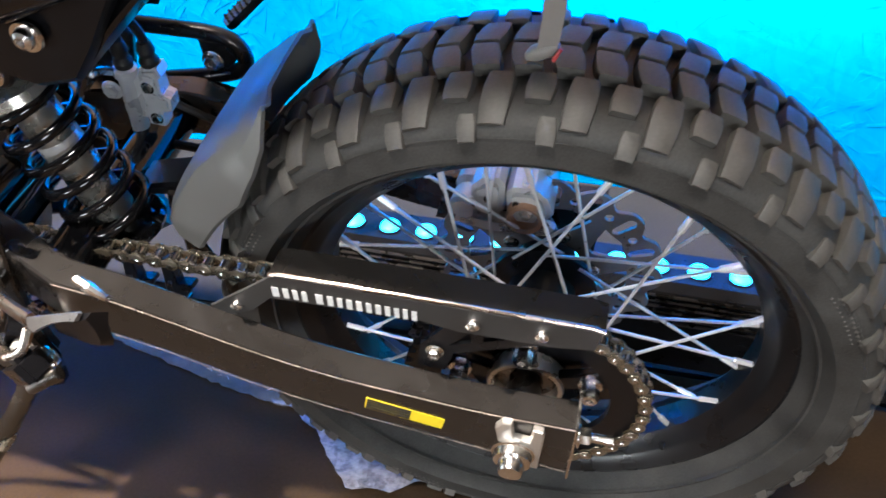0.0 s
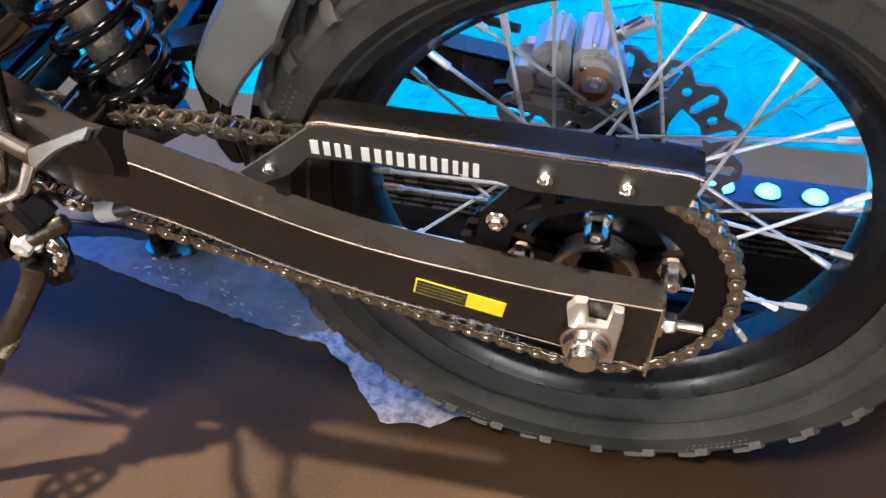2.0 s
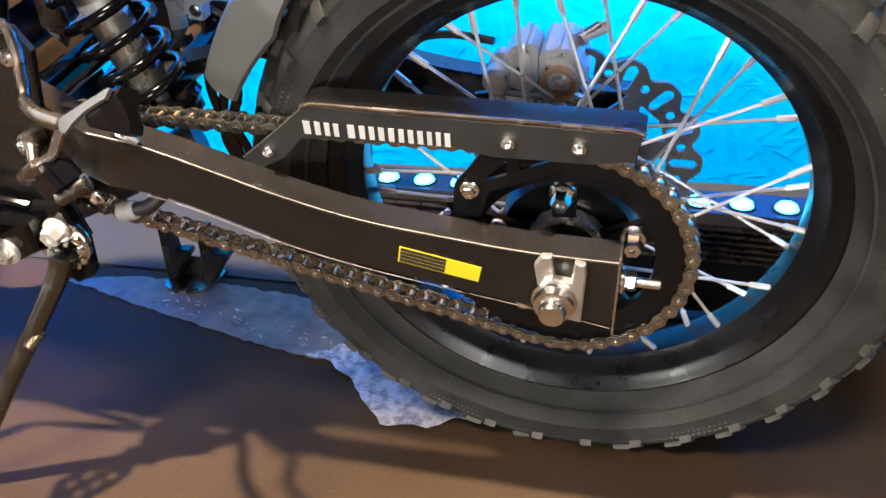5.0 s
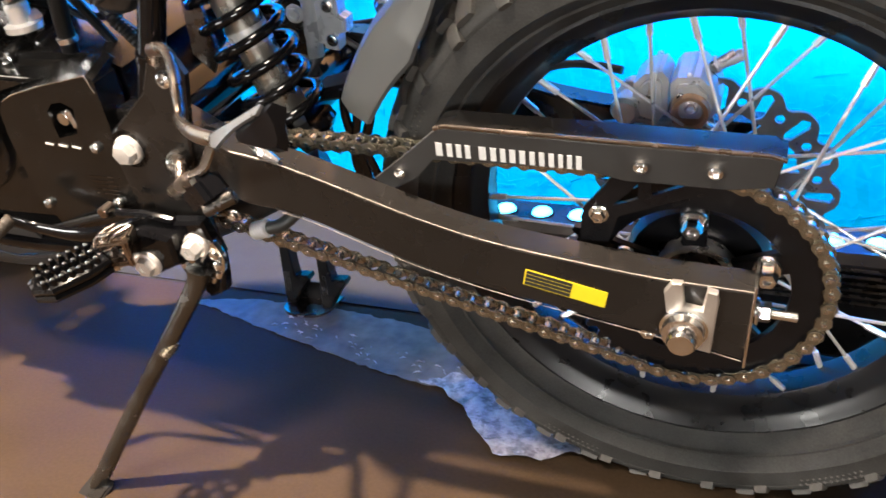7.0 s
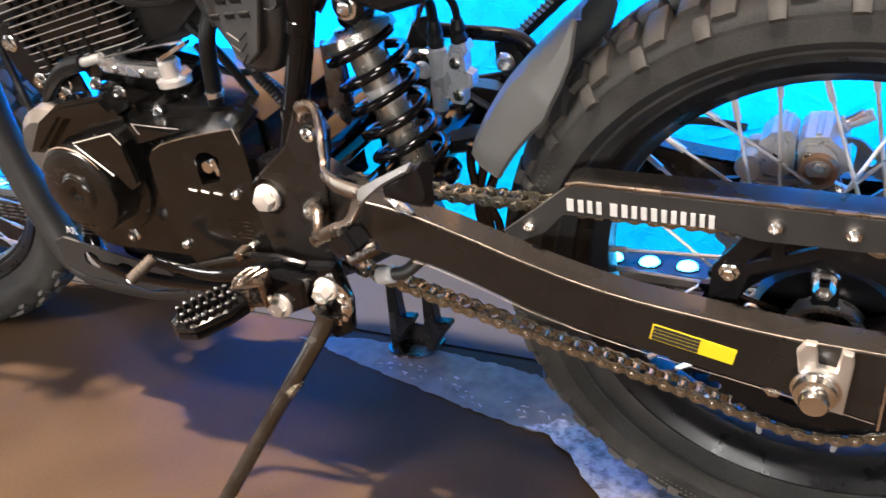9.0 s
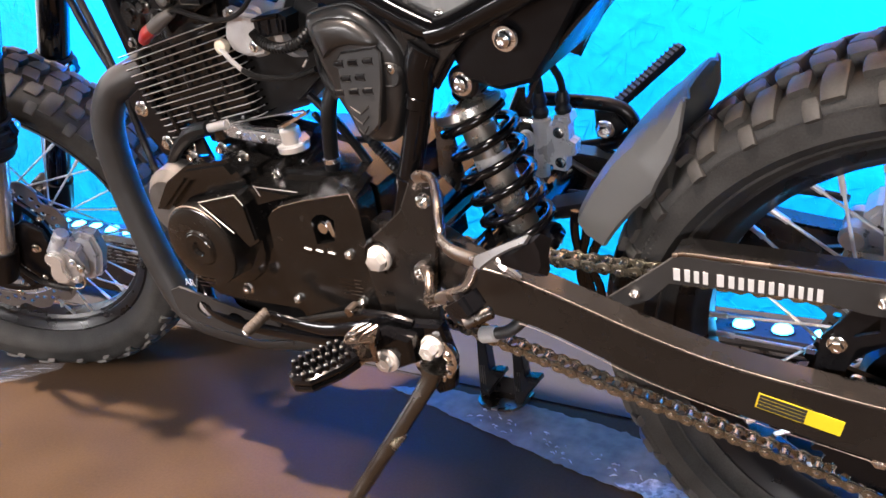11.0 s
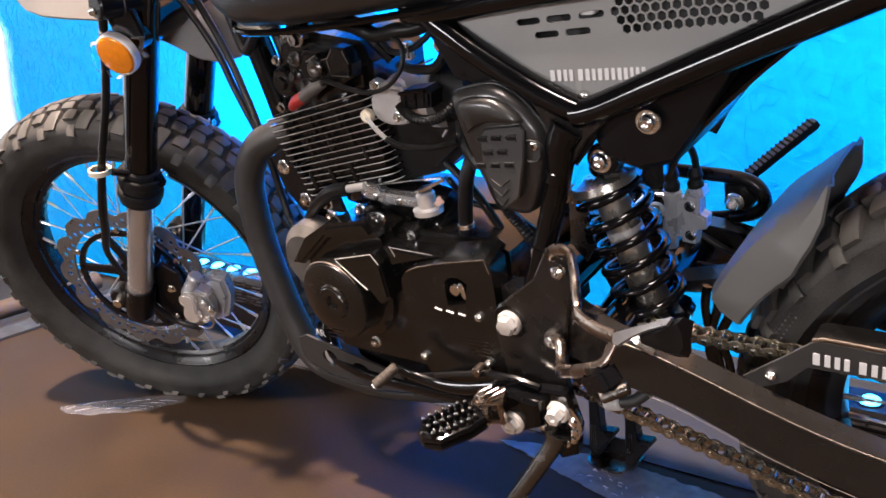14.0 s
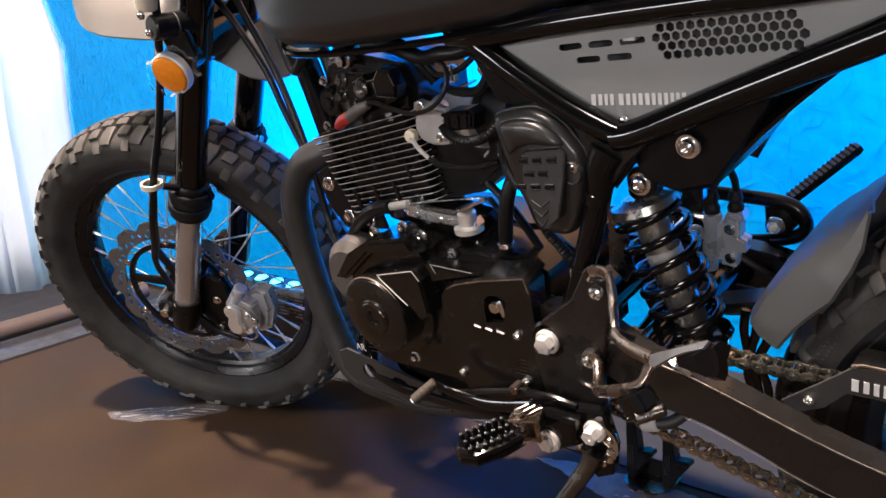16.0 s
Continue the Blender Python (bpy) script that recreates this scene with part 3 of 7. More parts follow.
def link_mesh(y_plate, thick, r, pins):
    bm = bmesh.new()
    out = []
    for s, a0 in ((-1, 90), (1, -90)):
        out += [(s * step / 2 + r * math.cos(radians(a0 + k * 30)), r * math.sin(radians(a0 + k * 30))) for k in range(7)]
        out.append((0, (-1 if s < 0 else 1) * r * 0.66))
    for s in (-1, 1):
        prism(bm, out, s * y_plate - thick / 2, s * y_plate + thick / 2, 0.0004)
    plates = len(bm.faces)
    for s in (-1, 1):
        if pins:
            rod(bm, (s * step / 2, -0.0108, 0), (s * step / 2, 0.0108, 0), 0.0026, 10, 0.0007)
        else:
            rod(bm, (s * step / 2, -0.0046, 0), (s * step / 2, 0.0046, 0), 0.0050, 12)
    for f in bm.faces[plates:]:
        f.material_index = 1
    return bm


chain = part("chain", rod(bmesh.new(), (SMALL_AT.x, CHAIN_Y - 0.004, SMALL_AT.y), (SMALL_AT.x, CHAIN_Y + 0.004, SMALL_AT.y), SMALL_R - 0.003, 32), M_DARKMETAL, bike, "oiled drive chain round the front sprocket", REAR)
first = [None, None]
for i in range(count):
    p, q = on_chain(i * step), on_chain((i + 1) * step)
    mid, dv = (p + q) / 2, q - p
    m = Matrix.Translation((mid.x, CHAIN_Y, mid.y)) @ Matrix.Rotation(-math.atan2(dv.y, dv.x), 4, "Y")
    k = i % 2
    if first[k] is None:
        first[k] = part("chain_link", link_mesh(0.0082 if k else 0.0060, 0.0019, 0.0066 if k else 0.0070, k), M_CHAIN, chain, "oiled steel chain link", m)
        first[k].data.materials.append(M_STEEL)
    else:
        again(first[k], m)

# rear brake on the right side
def wave_disc(r_out, r_in, waves, depth, y0, y1, tri_in, tri_out, slot_r, turn=0.0):
    """A wave-edged disc with slots, round holes and a spider of triangular openings."""
    def at(r, a):
        return (r * math.cos(a), r * math.sin(a))
    n = waves * 12
    loops = [[at(r_out - depth * (0.5 + 0.5 * math.cos(waves * (2 * math.pi * i / n))) ** 2, 2 * math.pi * i / n + turn) for i in range(n)], [at(r_in, 2 * math.pi * i / 40) for i in range(40)]]
    for k in range(waves):
        a = 2 * math.pi * (k + 0.5) / waves + turn
        w = 0.0050 / slot_r
        h = (r_out - tri_out) * 0.30
        loops.append([at(slot_r - h, a - w), at(slot_r + h, a - w), at(slot_r + h + 0.004, a), at(slot_r + h, a + w), at(slot_r - h, a + w), at(slot_r - h - 0.004, a)])
        a2 = 2 * math.pi * k / waves + turn
        c = at(slot_r - 0.002, a2)
        loops.append([(c[0] + 0.0046 * math.cos(2 * math.pi * j / 10), c[1] + 0.0046 * math.sin(2 * math.pi * j / 10)) for j in range(10)])
        if k % 2 == 0:
            g = 2 * math.pi / waves
            loops.append([at(tri_out, a2 - g * 0.74), at(tri_out + 0.003, a2), at(tri_out, a2 + g * 0.74), at((tri_in + tri_out) / 2, a2 + g * 0.56), at(tri_in, a2 + 0.06), at(tri_in, a2 - 0.06), at((tri_in + tri_out) / 2, a2 - g * 0.56)])
    return pierced(loops, y0, y1)


b = wave_disc(0.116, 0.036, 16, 0.010, 0.066, 0.070, 0.050, 0.081, 0.0975, 0.55)
rear_disc = part("rear_brake_disc", b, M_DISC, bike, "wave-edged slotted steel rear brake disc", REAR, smooth=20)
bolts(rear_disc, [(0.046 * math.cos(1.26 * i), 0.066, 0.046 * math.sin(1.26 * i)) for i in range(5)], 0.006, 0.005)
b = prism(bmesh.new(), [(-0.070, 0.092), (-0.068, 0.122), (-0.058, 0.132), (-0.042, 0.135), (-0.036, 0.126), (-0.037, 0.096), (-0.046, 0.084)], 0.044, 0.096, 0.006, steps=2)
rear_caliper = part("rear_brake_caliper", b, M_ALU, bike, "bare cast aluminium rear brake caliper")
b = prism(bmesh.new(), [(-0.033, 0.100), (-0.034, 0.126), (-0.028, 0.133), (-0.008, 0.134), (0.004, 0.122), (0.010, 0.104), (0.000, 0.090), (-0.026, 0.090)], 0.036, 0.104, 0.006, steps=2)
part("caliper_half", b, M_ALU, rear_caliper)
part("slide_lug", lathe(bmesh.new(), [(0, 0), (0.011, 0), (0.014, 0.004), (0.014, 0.020), (0.012, 0.026), (0.016, 0.032), (0.016, 0.044), (0, 0.046)], (-0.076, 0.042, 0.096), (0.1, 1, 0.05), 22), M_ALU, rear_caliper)
part("cast_web", prism(bmesh.new(), [(-0.086, 0.072), (-0.080, 0.088), (-0.046, 0.084), (-0.006, 0.086), (0.012, 0.076), (0.004, 0.066), (-0.050, 0.064)], 0.046, 0.062, 0.004, steps=2), M_BILLET, rear_caliper)
part("piston_seat", lathe(bmesh.new(), [(0, 0.005), (0.0095, 0.005), (0.0125, -0.003), (0.0165, -0.005), (0.0178, 0.001), (0.0178, 0.010)], (-0.0150, 0.034, 0.1035), (0, 1, 0), 28), M_COPPER, rear_caliper, "copper-toned round recess")
bolts(rear_caliper, [(-0.0145, 0.037, 0.1065)], 0.0050, 0.006, M_ZINC)
bolts(rear_caliper, [(-0.052, 0.044, 0.112), (-0.024, 0.036, 0.118)], 0.0035, 0.003, M_DARKMETAL, kind=dome)
part("outlet", lathe(bmesh.new(), [(0, 0.026), (0.0055, 0.026), (0.0062, 0.018), (0.0062, 0.004), (0.0085, 0.002), (0.0085, 0)], (0.002, 0.082, 0.128), (1, 0.05, 0.45), 16), M_MASTER, rear_caliper)
for x, z in ((-0.050, 0.129), (-0.018, 0.129)):
    part("cast_rib", sweep(bmesh.new(), [(x, 0.042, z - 0.014), (x + 0.001, 0.046, z + 0.005), (x + 0.001, 0.090, z + 0.006)], 0.0030, 8), M_ALU, rear_caliper)
part("pin", rod(bmesh.new(), (-0.075, 0.045, 0.090), (-0.075, 0.112, 0.090), 0.006), M_STEEL, rear_caliper)
part("bleed_screw", rod(bmesh.new(), (-0.002, 0.080, 0.128), (0.018, 0.080, 0.142), 0.004, 10), M_STEEL, rear_caliper)
part("caliper_bracket", prism(bmesh.new(), [(-0.115, 0.036), (-0.108, 0.060), (-0.02, 0.074), (0.022, 0.02), (0.02, -0.02), (-0.018, -0.02), (-0.03, 0.03)], 0.084, 0.094, 0.002), M_SATIN, rear_caliper)
part("brake_hose", sweep(bmesh.new(), glide([(-0.085, 0.088, 0.118), (-0.14, 0.10, 0.118), (-0.22, 0.11, 0.098), (-0.33, 0.115, 0.10), (-0.42, 0.09, 0.17)]), 0.0042, 8), M_MATT, rear_caliper, "black rubber brake hose")

# front hub, disc and caliper
b = lathe(bmesh.new(), [(0.010, -0.062), (0.040, -0.060), (0.044, -0.050), (0.052, -0.040), (0.052, -0.030), (0.026, -0.022), (0.024, 0), (0.026, 0.022), (0.050, 0.030), (0.050, 0.040), (0.034, 0.050), (0.010, 0.060)], seg=36)
front_hub = part("front_hub", b, M_SATIN, bike, "black cast front hub", FRONT)
b = ring_with_waves(0.160, 0.124, 14, 0.013, -0.066, -0.062, 56, 0.0048)
front_disc = part("front_brake_disc", b, M_DISC, bike, "wave-edged drilled front brake disc", FRONT)
b = lathe(bmesh.new(), [(0.104, -0.067), (0.114, -0.067), (0.114, -0.061), (0.104, -0.061)], seg=60, closed=True)
part("disc_carrier", b, M_SATIN, front_disc, "black disc carrier ring")
for i in range(6):
    a = 2 * math.pi * (i + 0.3) / 6
    part("carrier_arm", prism(bmesh.new(), [(0.036 * math.cos(a - 0.32), 0.036 * math.sin(a - 0.32)), (0.108 * math.cos(a + 0.25), 0.108 * math.sin(a + 0.25)), (0.108 * math.cos(a + 0.40), 0.108 * math.sin(a + 0.40)), (0.036 * math.cos(a + 0.2), 0.036 * math.sin(a + 0.2))], -0.067, -0.060, 0.001), M_SATIN, front_disc)
    part("rivet", dome(bmesh.new(), (0.118 * math.cos(a), -0.067, 0.118 * math.sin(a)), 0.007, 0.004), M_STEEL, front_disc)
part("front_axle", rod(bmesh.new(), (0, -0.135, 0), (0, 0.135, 0), 0.0085, 18), M_STEEL, bike, "steel front axle", FRONT)
b = prism(bmesh.new(), [(0.112, -0.086), (0.118, -0.050), (0.138, -0.012), (0.168, 0.000), (0.190, -0.012), (0.186, -0.052), (0.160, -0.098), (0.132, -0.106)], -0.074, -0.040, 0.008, steps=3)
front_caliper = part("front_brake_caliper", b, M_MASTER, bike, "bare aluminium two-piston front brake caliper", FRONT)
part("outer_body", prism(bmesh.new(), [(0.108, -0.074), (0.104, -0.042), (0.116, -0.012), (0.140, -0.006), (0.158, -0.022), (0.162, -0.050), (0.150, -0.082), (0.128, -0.092)], -0.100, -0.070, 0.007, steps=3), M_ALU, front_caliper)
lobes = [(0.1267 + 0.0165 * math.cos(radians(a)), -0.0257 + 0.0165 * math.sin(radians(a))) for a in range(-40, 221, 20)] + [(0.1199 + 0.0165 * math.cos(radians(a)), -0.0595 + 0.0165 * math.sin(radians(a))) for a in range(150, 401, 20)]
part("piston_cap", prism(bmesh.new(), lobes, -0.112, -0.098, 0.003, steps=2), M_ZINC, front_caliper, "bright cap over both pistons")
part("slide_pin", lathe(bmesh.new(), [(0, 0), (0.011, 0), (0.0125, 0.003), (0.0125, 0.030), (0.0110, 0.033), (0.0130, 0.036), (0.0130, 0.052), (0.010, 0.056), (0, 0.056)], (0.118, -0.090, -0.022), (0.045, 0, 0.044), 20), M_MASTER, front_caliper)
part("bridge", block(bmesh.new(), (0.152, -0.074, -0.020), (0.030, 0.052, 0.012), 0.004, (0, 40, 0)), M_ALU, front_caliper)
part("bleed_screw", lathe(bmesh.new(), [(0, 0.014), (0.0035, 0.014), (0.0045, 0.006), (0.0070, 0.005), (0.0070, 0)], (0.160, -0.100, -0.052), (0.6, -1, 0.1), 12), M_STEEL, front_caliper)
bolts(front_caliper, [(0.150, -0.100, -0.040), (0.138, -0.100, -0.076), (0.156, -0.096, -0.066)], 0.0055, 0.007, M_ZINC)
part("pad_pin", sweep(bmesh.new(), glide([(0.112, -0.098, -0.092), (0.134, -0.102, -0.096), (0.148, -0.100, -0.088), (0.152, -0.098, -0.066)]), 0.0022, 8), M_STEEL, front_caliper, "bright retaining wire")
part("caliper_bracket", prism(bmesh.new(), [(0.03, -0.035), (0.05, 0.03), (0.09, 0.045), (0.115, 0.02), (0.112, -0.05), (0.08, -0.092), (0.055, -0.080)], -0.084, -0.074, 0.002), M_SATIN, front_caliper)
bolts(front_caliper, [(0.088, -0.086, -0.010), (0.064, -0.086, -0.076)], 0.0065, 0.006)


# ---- swingarm, guards, frame ----
SW_TOP = [(-0.530, 0.160), (-0.470, 0.160), (-0.400, 0.146), (-0.330, 0.131), (-0.222, 0.092), (-0.155, 0.073), (-0.080, 0.061), (-0.017, 0.053), (0.058, 0.049)]
SW_LOW = [(-0.530, 0.098), (-0.470, 0.092), (-0.400, 0.088), (-0.326, 0.078), (-0.232, 0.042), (-0.162, 0.022), (-0.085, 0.006), (-0.013, -0.008), (0.050, -0.022)]
top = [(p.x, p.z) for p in glide([(x, 0, z) for x, z in SW_TOP], 4)]
low = [(p.x, p.z) for p in glide([(x, 0, z) for x, z in SW_LOW], 4)]


def arm(side):
    bm = bmesh.new()
    secs = []
    for i, ((xt, zt), (xl, zl)) in enumerate(zip(top, low)):
        u = i / (len(top) - 1)
        outer = float(np.interp(xt, [-0.47, -0.38], [0.112, 0.146]))
        inner = outer - 0.030
        e = 0.0025
        secs.append([(xt, side * (outer - e), zt), (xt, side * outer, zt - e), (xl, side * outer, zl + e), (xl, side * (outer - e), zl), (xl, side * (inner + e), zl), (xl, side * inner, zl + e), (xt, side * inner, zt - e), (xt, side * (inner + e), zt)])
    return loft(bm, secs)


b = arm(-1)
swingarm = part("swingarm", b, M_ARM, bike, "gloss black box-section swingarm", smooth=25)
part("swingarm_right_leg", arm(1), M_ARM, swingarm, smooth=25)
part("cross_tube", rod(bmesh.new(), (-0.40, -0.12, 0.115), (-0.40, 0.12, 0.115), 0.026, 24), M_GLOSS, swingarm)
part("pivot_tube", rod(bmesh.new(), (-0.513, -0.128, 0.127), (-0.513, 0.128, 0.127), 0.024, 24), M_GLOSS, swingarm)
# pale lines painting the highlights on the arm's upper and lower edges
part("arm_glint", sweep(bmesh.new(), [(x, -0.1462, z + 0.0003) for x, z in top[9:]], 0.0005, 6), M_GLINT, swingarm, "pale line painting an edge highlight")
part("arm_glint", sweep(bmesh.new(), [(x, -0.1462, z - 0.0003) for x, z in low[11:]], 0.0004, 6), M_GLINT, swingarm, "pale line painting an edge highlight")
b = sweep(bmesh.new(), glide([(-0.362, -0.140, 0.148), (-0.350, -0.143, 0.143), (-0.335, -0.146, 0.135)]), [0.004, 0.0055, 0.003], 8)
part("slider_screw", b, M_STEEL, swingarm, "bright slider end fitting")
# warning label: print on one half, plain yellow on the other
S0, S1 = Vector((-0.1225, 0.0485)), Vector((-0.0545, 0.0330))
along = (S1 - S0).normalized()
down = Vector((-along.y, along.x)) * -1
label_m = Matrix(((along.x, 0, -down.x, S0.x), (0, 1, 0, -0.1465), (along.y, 0, -down.y, S0.y), (0, 0, 0, 1)))
W, H = (S1 - S0).length, 0.0165
label = part("warning_label", block(bmesh.new(), (W / 2, 0, -H / 2), (W, 0.0006, H)), M_YELLOW, swingarm, "yellow and black warning label", label_m, 0)
for x0, x1, z0, z1 in ((0.02, 0.58, 0.05, 0.24), (0.02, 0.58, 0.28, 0.47), (0.02, 0.58, 0.51, 0.70), (0.02, 0.58, 0.74, 0.95)):
    part("print_bar", block(bmesh.new(), (W * (x0 + x1) / 2, -0.0004, -H * (z0 + z1) / 2), (W * (x1 - x0), 0.0004, H * (z1 - z0))), M_PRINT, label, smooth=0)
# axle adjuster
b = prism(bmesh.new(), [(-0.010, 0.046), (-0.004, 0.056), (0.004, 0.056), (0.006, 0.034), (0.019, 0.032), (0.022, 0.052), (0.030, 0.050), (0.031, 0.040), (0.027, -0.012), (-0.004, -0.006)], -0.154, -0.147, 0.0012)
adjuster = part("axle_adjuster", b, M_BILLET, bike, "bare metal chain adjuster plate")
part("axle_nut", lathe(bmesh.new(), [(0.0, 0.022), (0.010, 0.022), (0.0115, 0.018), (0.0115, 0.012), (0.016, 0.011), (0.017, 0.004), (0.019, 0.003), (0.019, 0.0)], (0.006, -0.153, 0.012), (0, -1, 0), 24), M_STEEL, adjuster, "stepped steel axle nut")
part("end_plate", prism(bmesh.new(), [(0.0555, 0.058), (0.0575, 0.058), (0.0535, -0.024), (0.0515, -0.024)], -0.152, -0.114, 0.0005), M_STEEL, adjuster, "bright swingarm end plate")
part("adjuster_screw", rod(bmesh.new(), (0.050, -0.132, 0.020), (0.088, -0.132, 0.018), 0.0042, 12), M_STEEL, adjuster)
part("adjuster_nut", hexagon(bmesh.new(), (0.057, -0.132, 0.020), 0.0085, 0.012, (1, 0, 0)), M_STEEL, adjuster)

# chain guard: upright plate with a folded top
G = -0.118
outline = [(-0.262, 0.108), (-0.250, 0.096), (-0.222, 0.110), (-0.203, 0.130), (-0.080, 0.130), (-0.046, 0.122), (0.030, 0.120), (0.062, 0.124), (0.066, 0.146), (0.058, 0.149), (-0.190, 0.160), (-0.199, 0.158), (-0.226, 0.136)]
guard = part("chain_guard", prism(bmesh.new(), outline, G, G + 0.0025, 0.0008), M_MATT, bike, "matt black chain guard plate")
b = loft(bmesh.new(), [[(x, G + 0.0005, z), (x, G + 0.003, z + 0.003), (x, G + 0.030, z + 0.002), (x, G + 0.030, z - 0.0005), (x, G + 0.004, z - 0.0002)] for x, z in ((-0.199, 0.157), (-0.190, 0.1595), (-0.06, 0.154), (0.058, 0.1485), (0.068, 0.145))])
part("folded_top", b, M_ARM, guard)
# tan bead paints the light caught along the guard's fold
part("fold_highlight", sweep(bmesh.new(), [(x, G + 0.0018, z + 0.0016) for x, z in ((-0.199, 0.157), (-0.190, 0.1595), (-0.06, 0.154), (0.058, 0.1485), (0.068, 0.145))], 0.0020, 10), M_BROWNCHROME, guard, "tan bead painting the highlight of the fold")
bolts(guard, [(-0.235, G, 0.116)], 0.0055, 0.005, kind=dome)
bolts(guard, [(-0.033, G, 0.137), (0.021, G, 0.136)], 0.0062, 0.006, kind=dome)
for x, z in ((-0.033, 0.137), (0.021, 0.136)):
    part("spacer", rod(bmesh.new(), (x, G + 0.003, z), (x, G + 0.03, z), 0.007, 14), M_STEEL, guard)
b = pierced([
    [(-0.050, 0.132), (0.034, 0.130), (0.038, 0.120), (0.010, 0.112), (-0.052, 0.086), (-0.060, 0.060), (-0.084, 0.060), (-0.080, 0.092), (-0.064, 0.112)],
    [(-0.026, 0.124), (0.006, 0.122), (-0.026, 0.108)],
    [(-0.036, 0.118), (-0.036, 0.104), (-0.056, 0.096)]], -0.114, -0.110)
part("guard_bracket", b, M_SATIN, guard)
bolts(guard, [(-0.067, -0.115, 0.088)], 0.006, 0.007)


def bars_of_writing(parent, at, along, up, widths, height, gap, mat=None):
    """A brand line stands as plain white bars, one for each character."""
    p = Vector(at)
    along, up = Vector(along).normalized(), Vector(up).normalized()
    out = along.cross(up).normalized()
    for w in widths:
        if w < 0:
            p = p - along * w
            continue
        bm = bmesh.new()
        a_ = w * 0.78
        corners = [p, p + along * a_, p + along * a_ + up * height, p + up * height]
        loft(bm, [[c for c in corners], [c + out * 0.0004 for c in corners]])
        part("print_bar", bm, mat or M_WHITE, parent, smooth=0)
        p = p + along * (w + gap)


bars_of_writing(guard, (-0.199, G - 0.0006, 0.1355), (1, 0, -0.045), (0.04, 0, 1), [0.0075, 0.006, 0.0055, 0.0055, -0.004, 0.0075, 0.006, 0.0055, 0.006, 0.006, 0.0055, 0.0055, 0.0055, 0.0048, 0.0048, 0.0055], 0.0120, 0.0022)

# rear hugger: an arched blade with side skirts in front of the tyre
secs = []
for i in range(25):
    u = i / 24
    a = radians(152.5 - 27.0 * u)
    ri = float(np.interp(u, [0, 0.24, 0.54, 0.76, 0.88, 1], [0.311, 0.308, 0.303, 0.313, 0.323, 0.343]))
    ro = float(np.interp(u, [0, 0.5, 0.75, 1], [0.350, 0.350, 0.346, 0.348]))
    taper = 1 - 0.30 * max(0, (u - 0.62) / 0.38) ** 1.4
    half = [(ri, 0.087), (ri + (ro - ri) * 0.5, 0.083), (ro - 0.006, 0.072), (ro, 0.054), (ro + 0.001, 0.0)]
    line_ = [(r, -y * taper) for r, y in half] + [(r, y * taper) for r, y in half[-2::-1]]
    row = [(r * math.cos(a), y, r * math.sin(a)) for r, y in line_]
    row += [((r - 0.003) * math.cos(a), y * 0.965, (r - 0.003) * math.sin(a)) for r, y in line_[::-1]]
    secs.append(row)
hugger = part("rear_hugger", loft(bmesh.new(), secs), M_HUGGER, bike, "matt black curved mudguard in front of the rear tyre")
part("hugger_bracket", prism(bmesh.new(), [(-0.37, 0.126), (-0.31, 0.135), (-0.30, 0.146), (-0.32, 0.150), (-0.37, 0.138)], -0.02, 0.02, 0.003), M_SATIN, hugger)

for x0, z0, dx in ((-0.330, 0.122, 0.002), (-0.317, 0.121, -0.008), (-0.304, 0.117, -0.012)):
    part("curved_rib", sweep(bmesh.new(), glide([(x0 + 0.004, -0.030, z0 + 0.025), (x0, -0.030, z0), (x0 + dx, -0.030, z0 - 0.03), (x0 + dx * 0.4, -0.030, z0 - 0.06), (x0 + dx + 0.008, -0.030, z0 - 0.085)]), 0.0050, 10, flat=0.6), M_GLOSS, hugger, "glossy black curved rib")
# frame tubes on both sides
frame_body = part("frame", rod(bmesh.new(), (-0.513, -0.10, 0.127), (-0.513, 0.10, 0.127), 0.03, 20), M_GLOSS, bike, "gloss black tubular frame")
